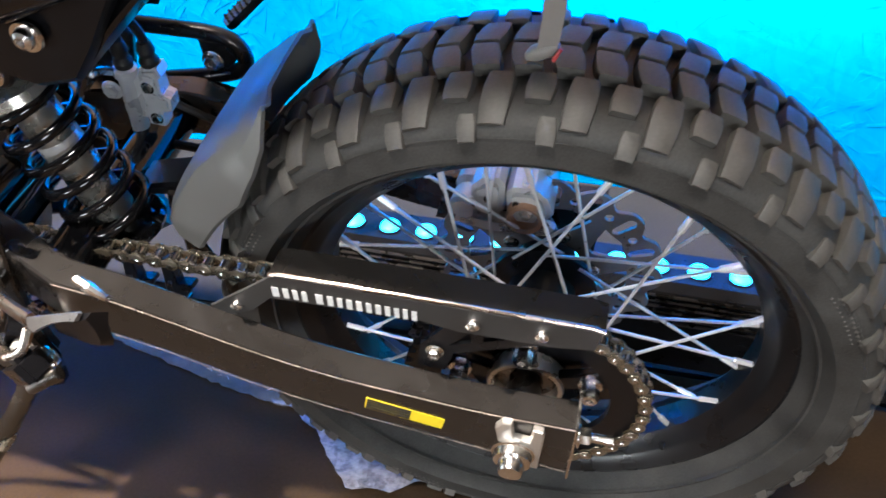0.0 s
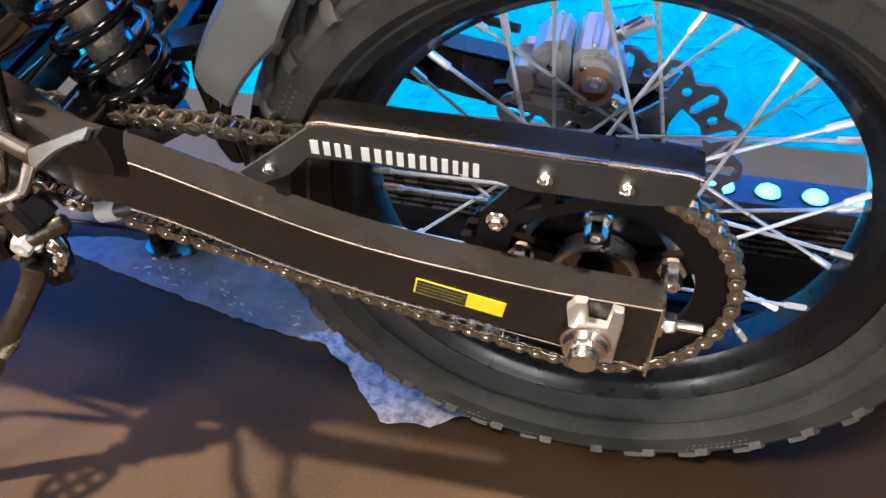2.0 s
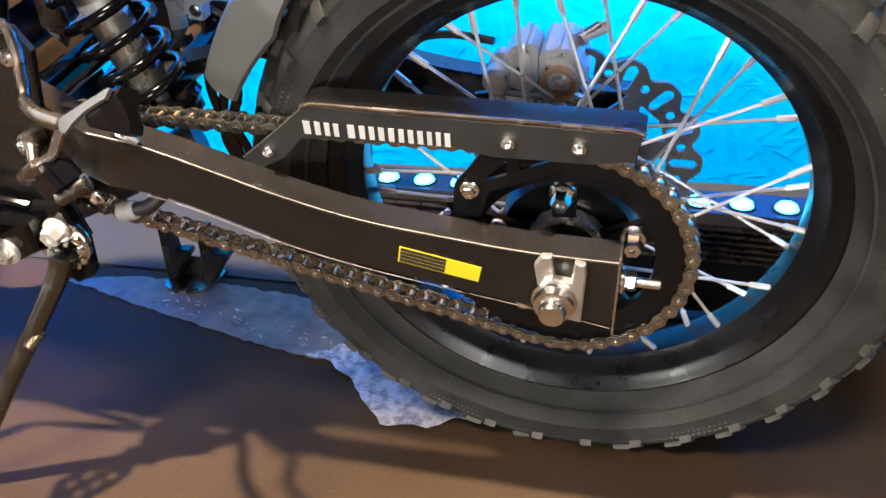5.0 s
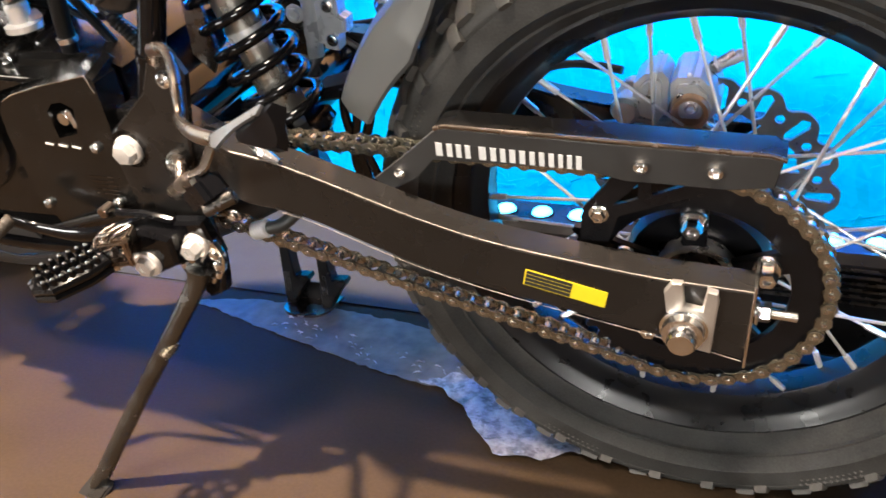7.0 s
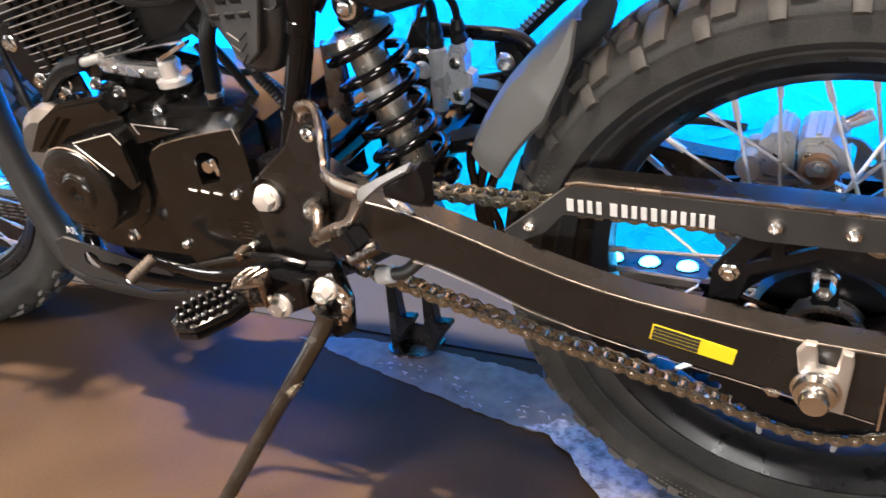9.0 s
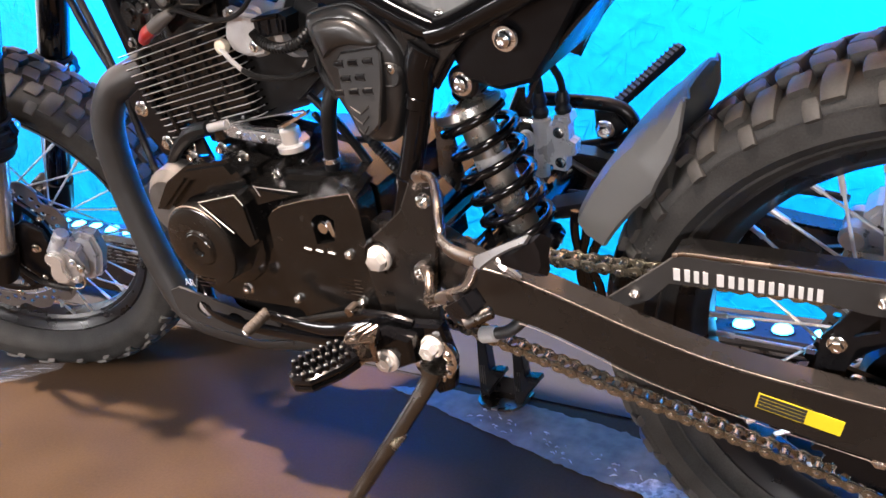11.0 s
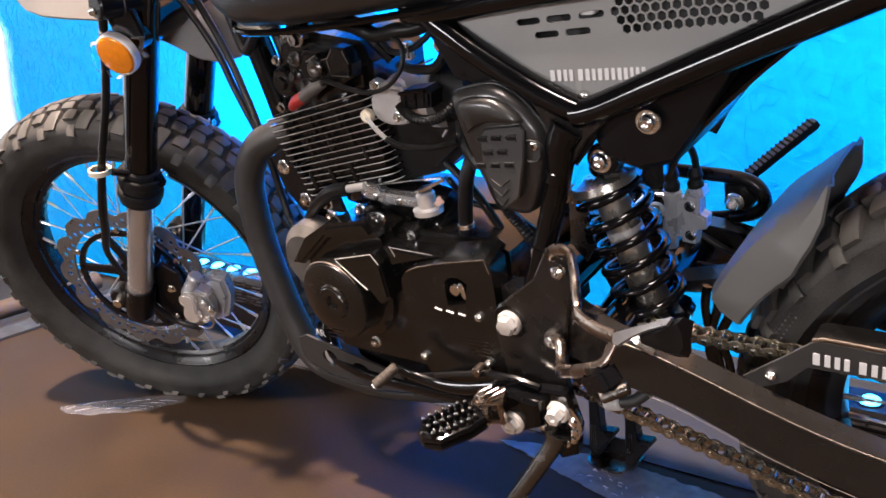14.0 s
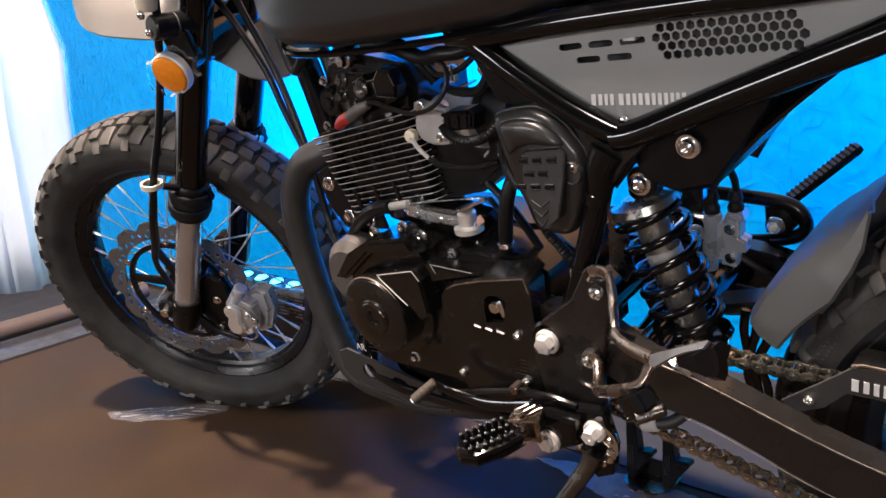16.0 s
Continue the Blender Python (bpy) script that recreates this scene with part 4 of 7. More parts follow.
for s in (-1, 1):
    y = 0.094
    for pts, r in (
        ([(-0.66, s * 0.06, 0.50), (-0.575, s * 0.088, 0.462), (-0.520, s * y, 0.424), (-0.466, s * y, 0.388), (-0.425, s * y, 0.366), (-0.402, s * y, 0.357)], 0.0135),
        ([(-0.414, s * y, 0.357), (-0.388, s * y, 0.362), (-0.322, s * y, 0.387), (-0.178, s * 0.096, 0.441), (-0.05, s * 0.10, 0.489), (0.06, s * 0.10, 0.525)], 0.0145),
        ([(-0.60, s * 0.085, 0.462), (-0.551, s * 0.095, 0.463), (-0.424, s * 0.100, 0.473), (-0.242, s * 0.104, 0.482), (-0.05, s * 0.104, 0.492)], 0.0125),
    ) + (() if s > 0 else (([(-0.424, -0.092, 0.342), (-0.433, -0.096, 0.325), (-0.438, -0.099, 0.298), (-0.450, -0.101, 0.262), (-0.462, -0.104, 0.228), (-0.476, -0.108, 0.188), (-0.488, -0.112, 0.150)], [0.020, 0.0165, 0.0130, 0.0125, 0.0125, 0.0135, 0.015]),)):
        part("frame_tube", sweep(bmesh.new(), glide(pts, 5), r, 16), M_GLOSS, frame_body)
    # sleeve and gusset where the tubes meet
    if s < 0:
        for p0, p1 in (((-0.4385, -0.099, 0.300), (-0.4425, -0.100, 0.288)), ((-0.4660, -0.1055, 0.216), (-0.4690, -0.1060, 0.208))):
            part("tube_sleeve", rod(bmesh.new(), p0, p1, 0.0142, 20, 0.001), M_GLOSS, frame_body)
        part("joint_plate", prism(bmesh.new(), [(-0.466, 0.384), (-0.431, 0.364), (-0.404, 0.352), (-0.359, 0.369), (-0.379, 0.352), (-0.405, 0.330), (-0.421, 0.310), (-0.428, 0.298), (-0.447, 0.298), (-0.448, 0.330), (-0.452, 0.356)], -0.099, -0.091, 0.0015), M_ARM, frame_body)
    b = prism(bmesh.new(), [(-0.520, 0.418), (-0.466, 0.383), (-0.404, 0.349), (-0.398, 0.330), (-0.424, 0.300), (-0.452, 0.330), (-0.475, 0.372), (-0.552, 0.392), (-0.575, 0.440)], s * 0.084, s * 0.090, 0.002)
    part("gusset", b, M_SATIN, frame_body)
# steering head and down tube
part("down_tube", sweep(bmesh.new(), glide([(-0.985, 0, 0.60), (-0.965, 0, 0.48), (-0.948, 0, 0.40), (-0.935, 0, 0.30), (-0.925, 0, 0.18), (-0.91, 0, 0.02)]), 0.019, 16), M_GLOSS, frame_body)
for s in (-1, 1):
    part("engine_cradle", sweep(bmesh.new(), glide([(-0.915, s * 0.02, 0.06), (-0.90, s * 0.07, -0.01), (-0.84, s * 0.085, -0.035), (-0.70, s * 0.085, -0.038), (-0.56, s * 0.09, -0.02), (-0.50, s * 0.10, 0.04)]), 0.012, 12), M_GLOSS, frame_body)
part("backbone", sweep(bmesh.new(), [(-0.99, 0, 0.60), (-0.80, 0, 0.56), (-0.55, 0, 0.49)], 0.022, 16), M_GLOSS, frame_body)
# lower plates that carry the pivot, the foot pegs and the stand
for s in (-1, 1):
    b = prism(bmesh.new(), [(-0.474, 0.186), (-0.452, 0.224), (-0.430, 0.226), (-0.420, 0.205), (-0.436, 0.150), (-0.448, 0.100), (-0.452, 0.055), (-0.446, 0.010), (-0.478, -0.030), (-0.512, 0.000), (-0.532, 0.050), (-0.536, 0.115), (-0.520, 0.150)], s * 0.118, s * 0.128, 0.002)
    part("frame_plate", b, M_ARM, frame_body)
part("pivot_bolt", lathe(bmesh.new(), [(0.0150, 0), (0.0150, 0.003), (0.0135, 0.005), (0.0115, 0.005)], (-0.513, -0.128, 0.127), (0, -1, 0), 28), M_ZINC, frame_body, "large flanged swingarm pivot bolt")
part("pivot_bolt_head", lathe(bmesh.new(), [(0.0118, 0.004), (0.0118, 0.011), (0.010, 0.014), (0.005, 0.015), (0, 0.015)], (-0.513, -0.128, 0.127), (0, -1, 0), 6), M_ZINC, frame_body, "hexagon bolt head", smooth=20)
bolts(frame_body, [(-0.344, -0.089, 0.347)], 0.0085, 0.008, kind=dome)
part("washer", lathe(bmesh.new(), [(0.007, 0.001), (0.0115, 0.001), (0.0125, 0.003), (0.0115, 0.005), (0.007, 0.005)], (-0.344, -0.085, 0.347), (0, -1, 0), 24), M_STEEL, frame_body)
bolts(frame_body, [(-0.404, -0.090, 0.372)], 0.0062, 0.005, kind=dome)

# side panel with slots and a honeycomb grille
def slot(x0, z0, w, h, n=6, slope=0.03):
    r = h / 2
    pts = [(x0 + w - r + r * math.cos(radians(-90 + 180 * k / n)), z0 + r * math.sin(radians(-90 + 180 * k / n))) for k in range(n + 1)]
    pts += [(x0 + r + r * math.cos(radians(90 + 180 * k / n)), z0 + r * math.sin(radians(90 + 180 * k / n))) for k in range(n + 1)]
    return [(x, z + slope * (x - x0)) for x, z in pts]


edge = [(-0.556, 0.446), (-0.548, 0.458), (-0.424, 0.466), (-0.242, 0.476), (-0.090, 0.480), (-0.120, 0.462), (-0.178, 0.436), (-0.322, 0.382), (-0.395, 0.356), (-0.408, 0.356), (-0.470, 0.388), (-0.520, 0.422)]
loops = [edge]
for x0, z0 in ((-0.466, 0.4445), (-0.433, 0.4455), (-0.400, 0.4465), (-0.448, 0.4315), (-0.415, 0.4325)):
    loops.append(slot(x0, z0, 0.026, 0.0062))
hx, hr = 0.0094, 0.0044
for row in range(4):
    for col in range(15):
        x = -0.3635 + hx * col + (hx / 2 if row % 2 else 0)
        if -0.366 + (0.005 if row in (0, 3) else 0) < x < -0.234 - (0.005 if row in (0, 3) else 0):
            z = 0.4320 + hx * 0.866 * row + 0.03 * (x + 0.3635)
            loops.append([(x + hr * math.cos(radians(30 + 60 * k)), z + hr * math.sin(radians(30 + 60 * k))) for k in range(6)])
for s in (-1, 1):
    b = pierced(loops, s * 0.0875, s * 0.0895)
    bmesh.ops.bisect_plane(b, geom=b.verts[:] + b.edges[:] + b.faces[:], plane_co=(0, 0, 0.412), plane_no=(-0.02, 0, 1))
    for v in b.verts:
        if v.co.z < 0.4115:
            v.co.y -= s * (0.4115 - v.co.z) * 0.12
    panel = part("side_panel", b, M_PANEL, bike, "matt charcoal side panel with slots and honeycomb grille", smooth=20)
    if s < 0:
        bolts(panel, [(-0.404, -0.0845, 0.368), (-0.538, -0.0895, 0.447)], 0.006, 0.005, kind=dome)
        bars_of_writing(panel, (-0.4385, -0.0885, 0.3868), (1, 0, 0.0), (0, 0.1, 1), [0.0062, 0.0052, 0.0045, 0.0045, -0.003, 0.0062, 0.0052, 0.0045, 0.0052, 0.0052, 0.0045, 0.0045, 0.0045, 0.004, 0.004, 0.0045], 0.0125, 0.0016)
b = prism(bmesh.new(), [(-0.545, 0.452), (-0.10, 0.475), (-0.18, 0.425), (-0.33, 0.372), (-0.40, 0.350), (-0.52, 0.40)], -0.070, 0.070, 0.006)
airbox = part("airbox", b, M_PRINT, bike, "black plastic air box behind the panel")
part("relay", block(bmesh.new(), (-0.393, -0.080, 0.449), (0.014, 0.012, 0.006), 0.001), M_WHITE, airbox, "white connector behind the slot")
# inner mudguard below the seat
secs = []
for x, zt, zl, w in ((-0.408, 0.352, 0.330, 0.080), (-0.395, 0.352, 0.305, 0.082), (-0.362, 0.372, 0.295, 0.082), (-0.328, 0.386, 0.302, 0.080), (-0.308, 0.392, 0.328, 0.076), (-0.270, 0.405, 0.385, 0.070)):
    secs.append([(x, -w + 0.006, zt), (x, -w, zt - 0.006), (x, -w, zl + 0.006), (x, -w + 0.006, zl), (x, w - 0.006, zl), (x, w, zl + 0.006), (x, w, zt - 0.006), (x, w - 0.006, zt)])
inner = part("inner_mudguard", loft(bmesh.new(), secs), M_SATIN, bike, "black plastic inner mudguard under the seat")
secs = []
for i in range(10):
    u = i / 9
    x, z = -0.345 + 0.175 * u, 0.292 + 0.165 * u ** 0.75
    secs.append([(x, -0.066, z - 0.012), (x - 0.006, -0.050, z), (x - 0.008, 0, z + 0.004), (x - 0.006, 0.050, z), (x, 0.066, z - 0.012), (x + 0.003, 0.066, z - 0.014), (x - 0.002, 0.050, z - 0.004), (x - 0.004, 0, z), (x - 0.002, -0.050, z - 0.004), (x + 0.003, -0.066, z - 0.014)])
part("wheel_arch", loft(bmesh.new(), secs), M_GLOSS, inner)

# tank and seat
def rounded(x, y, z0, z1, r, n=4):
    out = []
    for cx, cz, a0 in ((y - r, z1 - r, 0), (-y + r, z1 - r, 90), (-y + r, z0 + r, 180), (y - r, z0 + r, 270)):
        out += [(x, cx + r * math.cos(radians(a0 + 90 * k / n)), cz + r * math.sin(radians(a0 + 90 * k / n))) for k in range(n + 1)]
    return out


secs = [rounded(x, w, z0, z1, r) for x, w, z0, z1, r in ((-0.885, 0.09, 0.505, 0.640, 0.03), (-0.872, 0.118, 0.478, 0.690, 0.035), (-0.835, 0.128, 0.466, 0.715, 0.035), (-0.76, 0.130, 0.463, 0.722, 0.035), (-0.62, 0.126, 0.468, 0.712, 0.035), (-0.52, 0.118, 0.474, 0.690, 0.035), (-0.455, 0.108, 0.482, 0.655, 0.03), (-0.432, 0.095, 0.496, 0.630, 0.03))]
tank = part("fuel_tank", loft(bmesh.new(), secs), M_COVER, bike, "satin black fuel tank")
part("tank_seam", sweep(bmesh.new(), glide([(-0.872, -0.09, 0.474), (-0.835, -0.112, 0.462), (-0.70, -0.114, 0.461), (-0.52, -0.104, 0.470), (-0.45, -0.094, 0.479)]), 0.004, 8), M_GLOSS, tank)
part("tank_bracket", block(bmesh.new(), (-0.848, -0.085, 0.462), (0.05, 0.022, 0.010), 0.004, (0, 6, 0)), M_CREAM, tank, "pale rubber tank mount")
secs = [rounded(x, w, z0, z1, r) for x, w, z0, z1, r in ((-0.445, 0.09, 0.494, 0.60, 0.025), (-0.42, 0.112, 0.490, 0.62, 0.03), (-0.2, 0.122, 0.492, 0.60, 0.03), (0.0, 0.120, 0.500, 0.60, 0.03), (0.18, 0.105, 0.515, 0.61, 0.03), (0.22, 0.08, 0.53, 0.60, 0.025))]
part("seat", loft(bmesh.new(), secs), M_MATT, bike, "black vinyl seat")


# ---- engine and exhaust ----
case_outline = [(-0.886, 0.070), (-0.872, 0.140), (-0.846, 0.172), (-0.812, 0.196), (-0.770, 0.208), (-0.700, 0.204), (-0.560, 0.204), (-0.530, 0.190), (-0.535, 0.045), (-0.600, 0.002), (-0.840, 0.000), (-0.870, 0.025)]
crankcase = part("crankcase", prism(bmesh.new(), case_outline, -0.095, 0.095, 0.012, steps=3), M_ENGINE, bike, "black enamelled engine crankcase")
part("sump", prism(bmesh.new(), [(-0.862, 0.012), (-0.560, 0.012), (-0.580, -0.034), (-0.640, -0.052), (-0.800, -0.052), (-0.850, -0.030)], -0.070, 0.070, 0.010, steps=2), M_ENGINE, crankcase)
# alternator cover: round boss with a raised wedge
AC = (-0.786, 0.114)
b = lathe(bmesh.new(), [(0.074, 0.030), (0.074, 0.008), (0.072, 0.004), (0.0590, 0.002), (0.0570, -0.002), (0.0550, -0.028), (0.0540, -0.0302), (0.0520, -0.0312), (0.025, -0.031), (0.023, -0.034), (0.017, -0.034), (0.015, -0.030), (0, -0.029)], (AC[0], -0.105, AC[1]), (0, 1, 0), 72)
alternator = part("alternator_cover", b, M_ENGINE, bike, "round black alternator cover")
part("cover_plug", lathe(bmesh.new(), [(0.022, 0.030), (0.0225, 0.033), (0.020, 0.0355), (0.010, 0.035), (0.007, 0.031), (0, 0.031)], (AC[0], -0.105, AC[1]), (0, -1, 0), 32), M_ENGINE, alternator)
b = prism(bmesh.new(), [(-0.769, 0.176), (-0.702, 0.191), (-0.692, 0.177), (-0.690, 0.128), (-0.708, 0.118), (-0.722, 0.137)], -0.130, -0.088, 0.003, steps=2)
part("cover_wedge", b, M_ENGINE, alternator)
b = prism(bmesh.new(), [(-0.872, 0.150), (-0.835, 0.190), (-0.790, 0.214), (-0.715, 0.226), (-0.700, 0.205), (-0.790, 0.196), (-0.850, 0.150)], -0.118, -0.080, 0.005, steps=2)
part("cover_rim", b, M_ENGINE, alternator)
part("cover_shoulder", prism(bmesh.new(), [(-0.866, 0.130), (-0.858, 0.164), (-0.832, 0.192), (-0.795, 0.209), (-0.740, 0.216), (-0.694, 0.208), (-0.690, 0.150), (-0.78, 0.10)], -0.104, -0.010, 0.012, steps=3), M_ENGINE, alternator)
# bright lines paint the highlights on the wedge's bevels
for pts, r in (([(-0.767, -0.1305, 0.1755), (-0.702, -0.1305, 0.1900)], 0.0006), ([(-0.702, -0.1305, 0.1900), (-0.6925, -0.1305, 0.1770)], 0.0006), ([(-0.766, -0.1308, 0.1738), (-0.745, -0.1308, 0.1560), (-0.723, -0.1308, 0.1380)], [0.0005, 0.0010, 0.0008])):
    part("edge_glint", sweep(bmesh.new(), pts, r, 6), M_ZINC, alternator, "pale line painting the bevel highlight")
# tapering arcs paint the highlights on the cover and plug rims
arc = [(AC[0] + 0.0562 * math.cos(radians(a)), -0.1335, AC[1] + 0.0562 * math.sin(radians(a))) for a in range(34, 150, 6)]
part("edge_glint", sweep(bmesh.new(), arc, [0.0004 + 0.0007 * math.sin(math.pi * i / (len(arc) - 1)) for i in range(len(arc))], 6), M_GLINT, alternator, "pale arc painting the highlight on the cover rim")
arc = [(AC[0] + 0.0225 * math.cos(radians(a)), -0.1392, AC[1] - 0.004 + 0.0225 * math.sin(radians(a))) for a in range(20, 130, 10)]
part("edge_glint", sweep(bmesh.new(), arc, [0.0003 + 0.0007 * math.sin(math.pi * i / (len(arc) - 1)) for i in range(len(arc))], 6), M_GLINT, alternator, "pale arc painting the highlight on the plug rim")
part("starter_hump", sweep(bmesh.new(), [(-0.765, -0.030, 0.212), (-0.700, -0.030, 0.218), (-0.640, -0.030, 0.212)], [0.022, 0.030, 0.024], 20), M_ENGINE, crankcase)
for x, y, z in ((-0.756, -0.088, 0.212), (-0.668, -0.086, 0.203), (-0.640, -0.070, 0.208)):
    part("screw_boss", rod(bmesh.new(), (x, y, z - 0.006), (x + 0.012, y + 0.045, z + 0.010), 0.0095, 16, 0.002), M_ENGINE, crankcase)
bolts(crankcase, [(-0.756, -0.088, 0.206), (-0.668, -0.086, 0.197)], 0.0062, 0.007, axis=(-0.2, -1, -0.2))
# front nose of the clutch side seen past the cover
part("case_nose", lathe(bmesh.new(), [(0.0, 0), (0.04, 0.0), (0.052, 0.012), (0.055, 0.04), (0.0, 0.04)], (-0.868, -0.095, 0.140), (0, 1, 0), 28), M_CASE, crankcase, "dull grey cast case end")
# sprocket cover with a window
win = [(-0.600, 0.133), (-0.573, 0.139), (-0.565, 0.166), (-0.577, 0.173), (-0.590, 0.171), (-0.599, 0.163)]
b = pierced([[(-0.664, 0.160), (-0.654, 0.171), (-0.636, 0.179), (-0.597, 0.189), (-0.534, 0.201), (-0.527, 0.194), (-0.530, 0.120), (-0.536, 0.046), (-0.600, 0.022), (-0.650, 0.022), (-0.668, 0.060), (-0.668, 0.130)], win], -0.126, -0.096)
sprocket_cover = part("sprocket_cover", b, M_ENGINE, bike, "black front sprocket cover with a window", smooth=20)
b = loft(bmesh.new(), [[(x, -0.1255, z), (x, -0.092, z + 0.010), (x, -0.088, z + 0.006), (x, -0.120, z - 0.006)] for x, z in ((-0.664, 0.160), (-0.654, 0.171), (-0.636, 0.179), (-0.597, 0.189), (-0.534, 0.201), (-0.528, 0.196))])
part("shelf", b, M_ENGINE, sprocket_cover, smooth=25)
# bright line painting the highlight along the shelf's front edge
part("edge_glint", sweep(bmesh.new(), [(-0.652, -0.1265, 0.1715), (-0.636, -0.1265, 0.179), (-0.597, -0.1265, 0.189), (-0.534, -0.1265, 0.201), (-0.530, -0.1265, 0.184)], 0.0008, 6), M_STEEL, sprocket_cover, "pale line painting the bevel highlight")
b = prism(bmesh.new(), [(-0.690, 0.196), (-0.628, 0.190), (-0.600, 0.192), (-0.655, 0.178), (-0.684, 0.170)], -0.118, -0.088, 0.002)
part("case_step", b, M_ENGINE, sprocket_cover)
# highlights of the case step, painted as thin bright lines
for pts in ([(-0.679, -0.1185, 0.1975), (-0.673, -0.1185, 0.1845)], [(-0.679, -0.1185, 0.1965), (-0.650, -0.1185, 0.1950), (-0.614, -0.1185, 0.1935)]):
    part("edge_glint", sweep(bmesh.new(), pts, 0.0006, 6), M_ZINC, sprocket_cover, "pale line painting the bevel highlight")
part("window_post", rod(bmesh.new(), (-0.573, -0.121, 0.143), (-0.578, -0.121, 0.164), 0.0045, 14, 0.002), M_CHROME, sprocket_cover, "polished lever in the window")
part("guide_boss", rod(bmesh.new(), (-0.589, -0.122, 0.152), (-0.589, -0.095, 0.152), 0.0085, 20, 0.002), M_STEEL, sprocket_cover, "bright shaft end in the window")
for k in range(3):
    part("rib_mark", sweep(bmesh.new(), [(-0.620 + 0.017 * k, -0.1268, 0.1268 - 0.001 * k), (-0.6105 + 0.017 * k, -0.1268, 0.1250 - 0.001 * k)], 0.0013, 6), M_ZINC, sprocket_cover, "short bright mark")
for k in range(5):
    part("print_bar", block(bmesh.new(), (-0.567, -0.1265, 0.091 - 0.005 * k), (0.034 - 0.006 * (k % 2), 0.0004, 0.0010)), M_DARKMETAL, sprocket_cover, smooth=0)
bolts(sprocket_cover, [(-0.556, -0.126, 0.125), (-0.556, -0.126, 0.062), (-0.655, -0.126, 0.052)], 0.0055, 0.006, kind=dome)
bolts(crankcase, [(-0.790, -0.094, 0.219), (-0.705, -0.094, 0.222), (-0.745, -0.118, 0.050), (-0.600, -0.096, 0.030), (-0.735, -0.094, 0.232)], 0.0058, 0.008, kind=hexagon)
# moulded lettering on the cover
cu = bpy.data.curves.new("writing", "FONT")
cu.body, cu.size, cu.extrude = "AR", 0.015, 0.0002
me = bpy.data.meshes.new_from_object(bpy.data.objects.new("tmp", cu))
me.materials.append(M_WHITE)
txt = new("lettering", me)
txt.parent = alternator
txt.matrix_basis = pose(-0.842, -0.1366, 0.052, 90, 0, 0)
for k in range(3):
    part("print_bar", block(bmesh.new(), (-0.800, -0.1366, 0.068 - 0.006 * k), (0.040 - 0.008 * k, 0.0004, 0.0010)), M_DARKMETAL, alternator, smooth=0)

# finned cylinder, upright, and the head
CX = -0.787
fin_shape = []
for cx, cy, a0 in ((0.080, 0.055, 0), (-0.085, 0.055, 90), (-0.085, -0.055, 180), (0.080, -0.055, 270)):
    fin_shape += [(CX + cx + 0.016 * math.cos(radians(a0 + 30 * k)), cy + 0.016 * math.sin(radians(a0 + 30 * k))) for k in range(4)]
cylinder = part("cylinder", rod(bmesh.new(), (CX, 0, 0.215), (CX, 0, 0.40), 0.058, 40), M_ENGINE, bike, "black finned engine cylinder")

part("core", block(bmesh.new(), (CX + 0.004, 0, 0.302), (0.164, 0.116, 0.124), 0.014), M_ENGINE, cylinder)


def fin(z, grow):
    bm = bmesh.new()
    mid = [(CX + (x - CX) * (1 + grow), y * (1 + grow)) for x, y in fin_shape]
    loft(bm, [[(x, y, z - 0.0012) for x, y in mid], [(CX + (x - CX) * 1.004, y * 1.006, z) for x, y in mid], [(x, y, z + 0.0012) for x, y in mid]])
    return bm


for k in range(14):
    g_ = float(np.interp(k, [0, 3, 7, 10, 13], [-0.10, -0.07, -0.02, 0.0, 0.03]))
    f = part("cooling_fin", fin(0.242 + 0.0088 * k, g_), M_ENGINE, cylinder, "glossy black cooling fin", smooth=25)
    part("fin_edge", sweep(bmesh.new(), [(CX + (x - CX) * (1.004 + g_), y * (1.004 + g_), 0.2426 + 0.0088 * k) for x, y in fin_shape[8:16]], 0.00042, 5), M_SPOKE, f, "bare machined fin edge")
for k, (dx, z) in enumerate(((-0.06, 0.262), (-0.02, 0.262), (0.02, 0.262), (0.055, 0.286), (-0.04, 0.310), (0.0, 0.310), (0.04, 0.310), (-0.07, 0.335), (-0.02, 0.335), (0.03, 0.335))):
    part("fin_post", rod(bmesh.new(), (CX + dx, -0.066, z - 0.012), (CX + dx, -0.066, z + 0.014), 0.0036, 8), M_ENGINE, cylinder)
# the cylinder is inclined towards the front wheel
tilt = Matrix.Translation((CX, 0, 0.300))
cylinder.matrix_basis = tilt @ Matrix.Rotation(radians(-11), 4, "Y") @ tilt.inverted() @ cylinder.matrix_basis
head = part("cylinder_head", prism(bmesh.new(), [(-0.868, 0.366), (-0.705, 0.366), (-0.700, 0.402), (-0.712, 0.428), (-0.800, 0.446), (-0.850, 0.430), (-0.872, 0.395)], -0.058, 0.058, 0.010, steps=2), M_ENGINE, bike, "black cylinder head with rocker caps")
b = prism(bmesh.new(), [(-0.815, 0.372), (-0.730, 0.376), (-0.728, 0.398), (-0.748, 0.402), (-0.752, 0.424), (-0.790, 0.428), (-0.818, 0.410)], -0.076, -0.050, 0.004, steps=2)
part("cam_cover", b, M_ENGINE, head)
b = prism(bmesh.new(), [(-0.776, 0.418), (-0.758, 0.424), (-0.752, 0.418), (-0.738, 0.420), (-0.728, 0.431), (-0.712, 0.428), (-0.704, 0.410), (-0.708, 0.394), (-0.728, 0.386), (-0.772, 0.389)], -0.082, -0.060, 0.003, steps=2)
part("rocker_box", b, M_ENGINE, head)
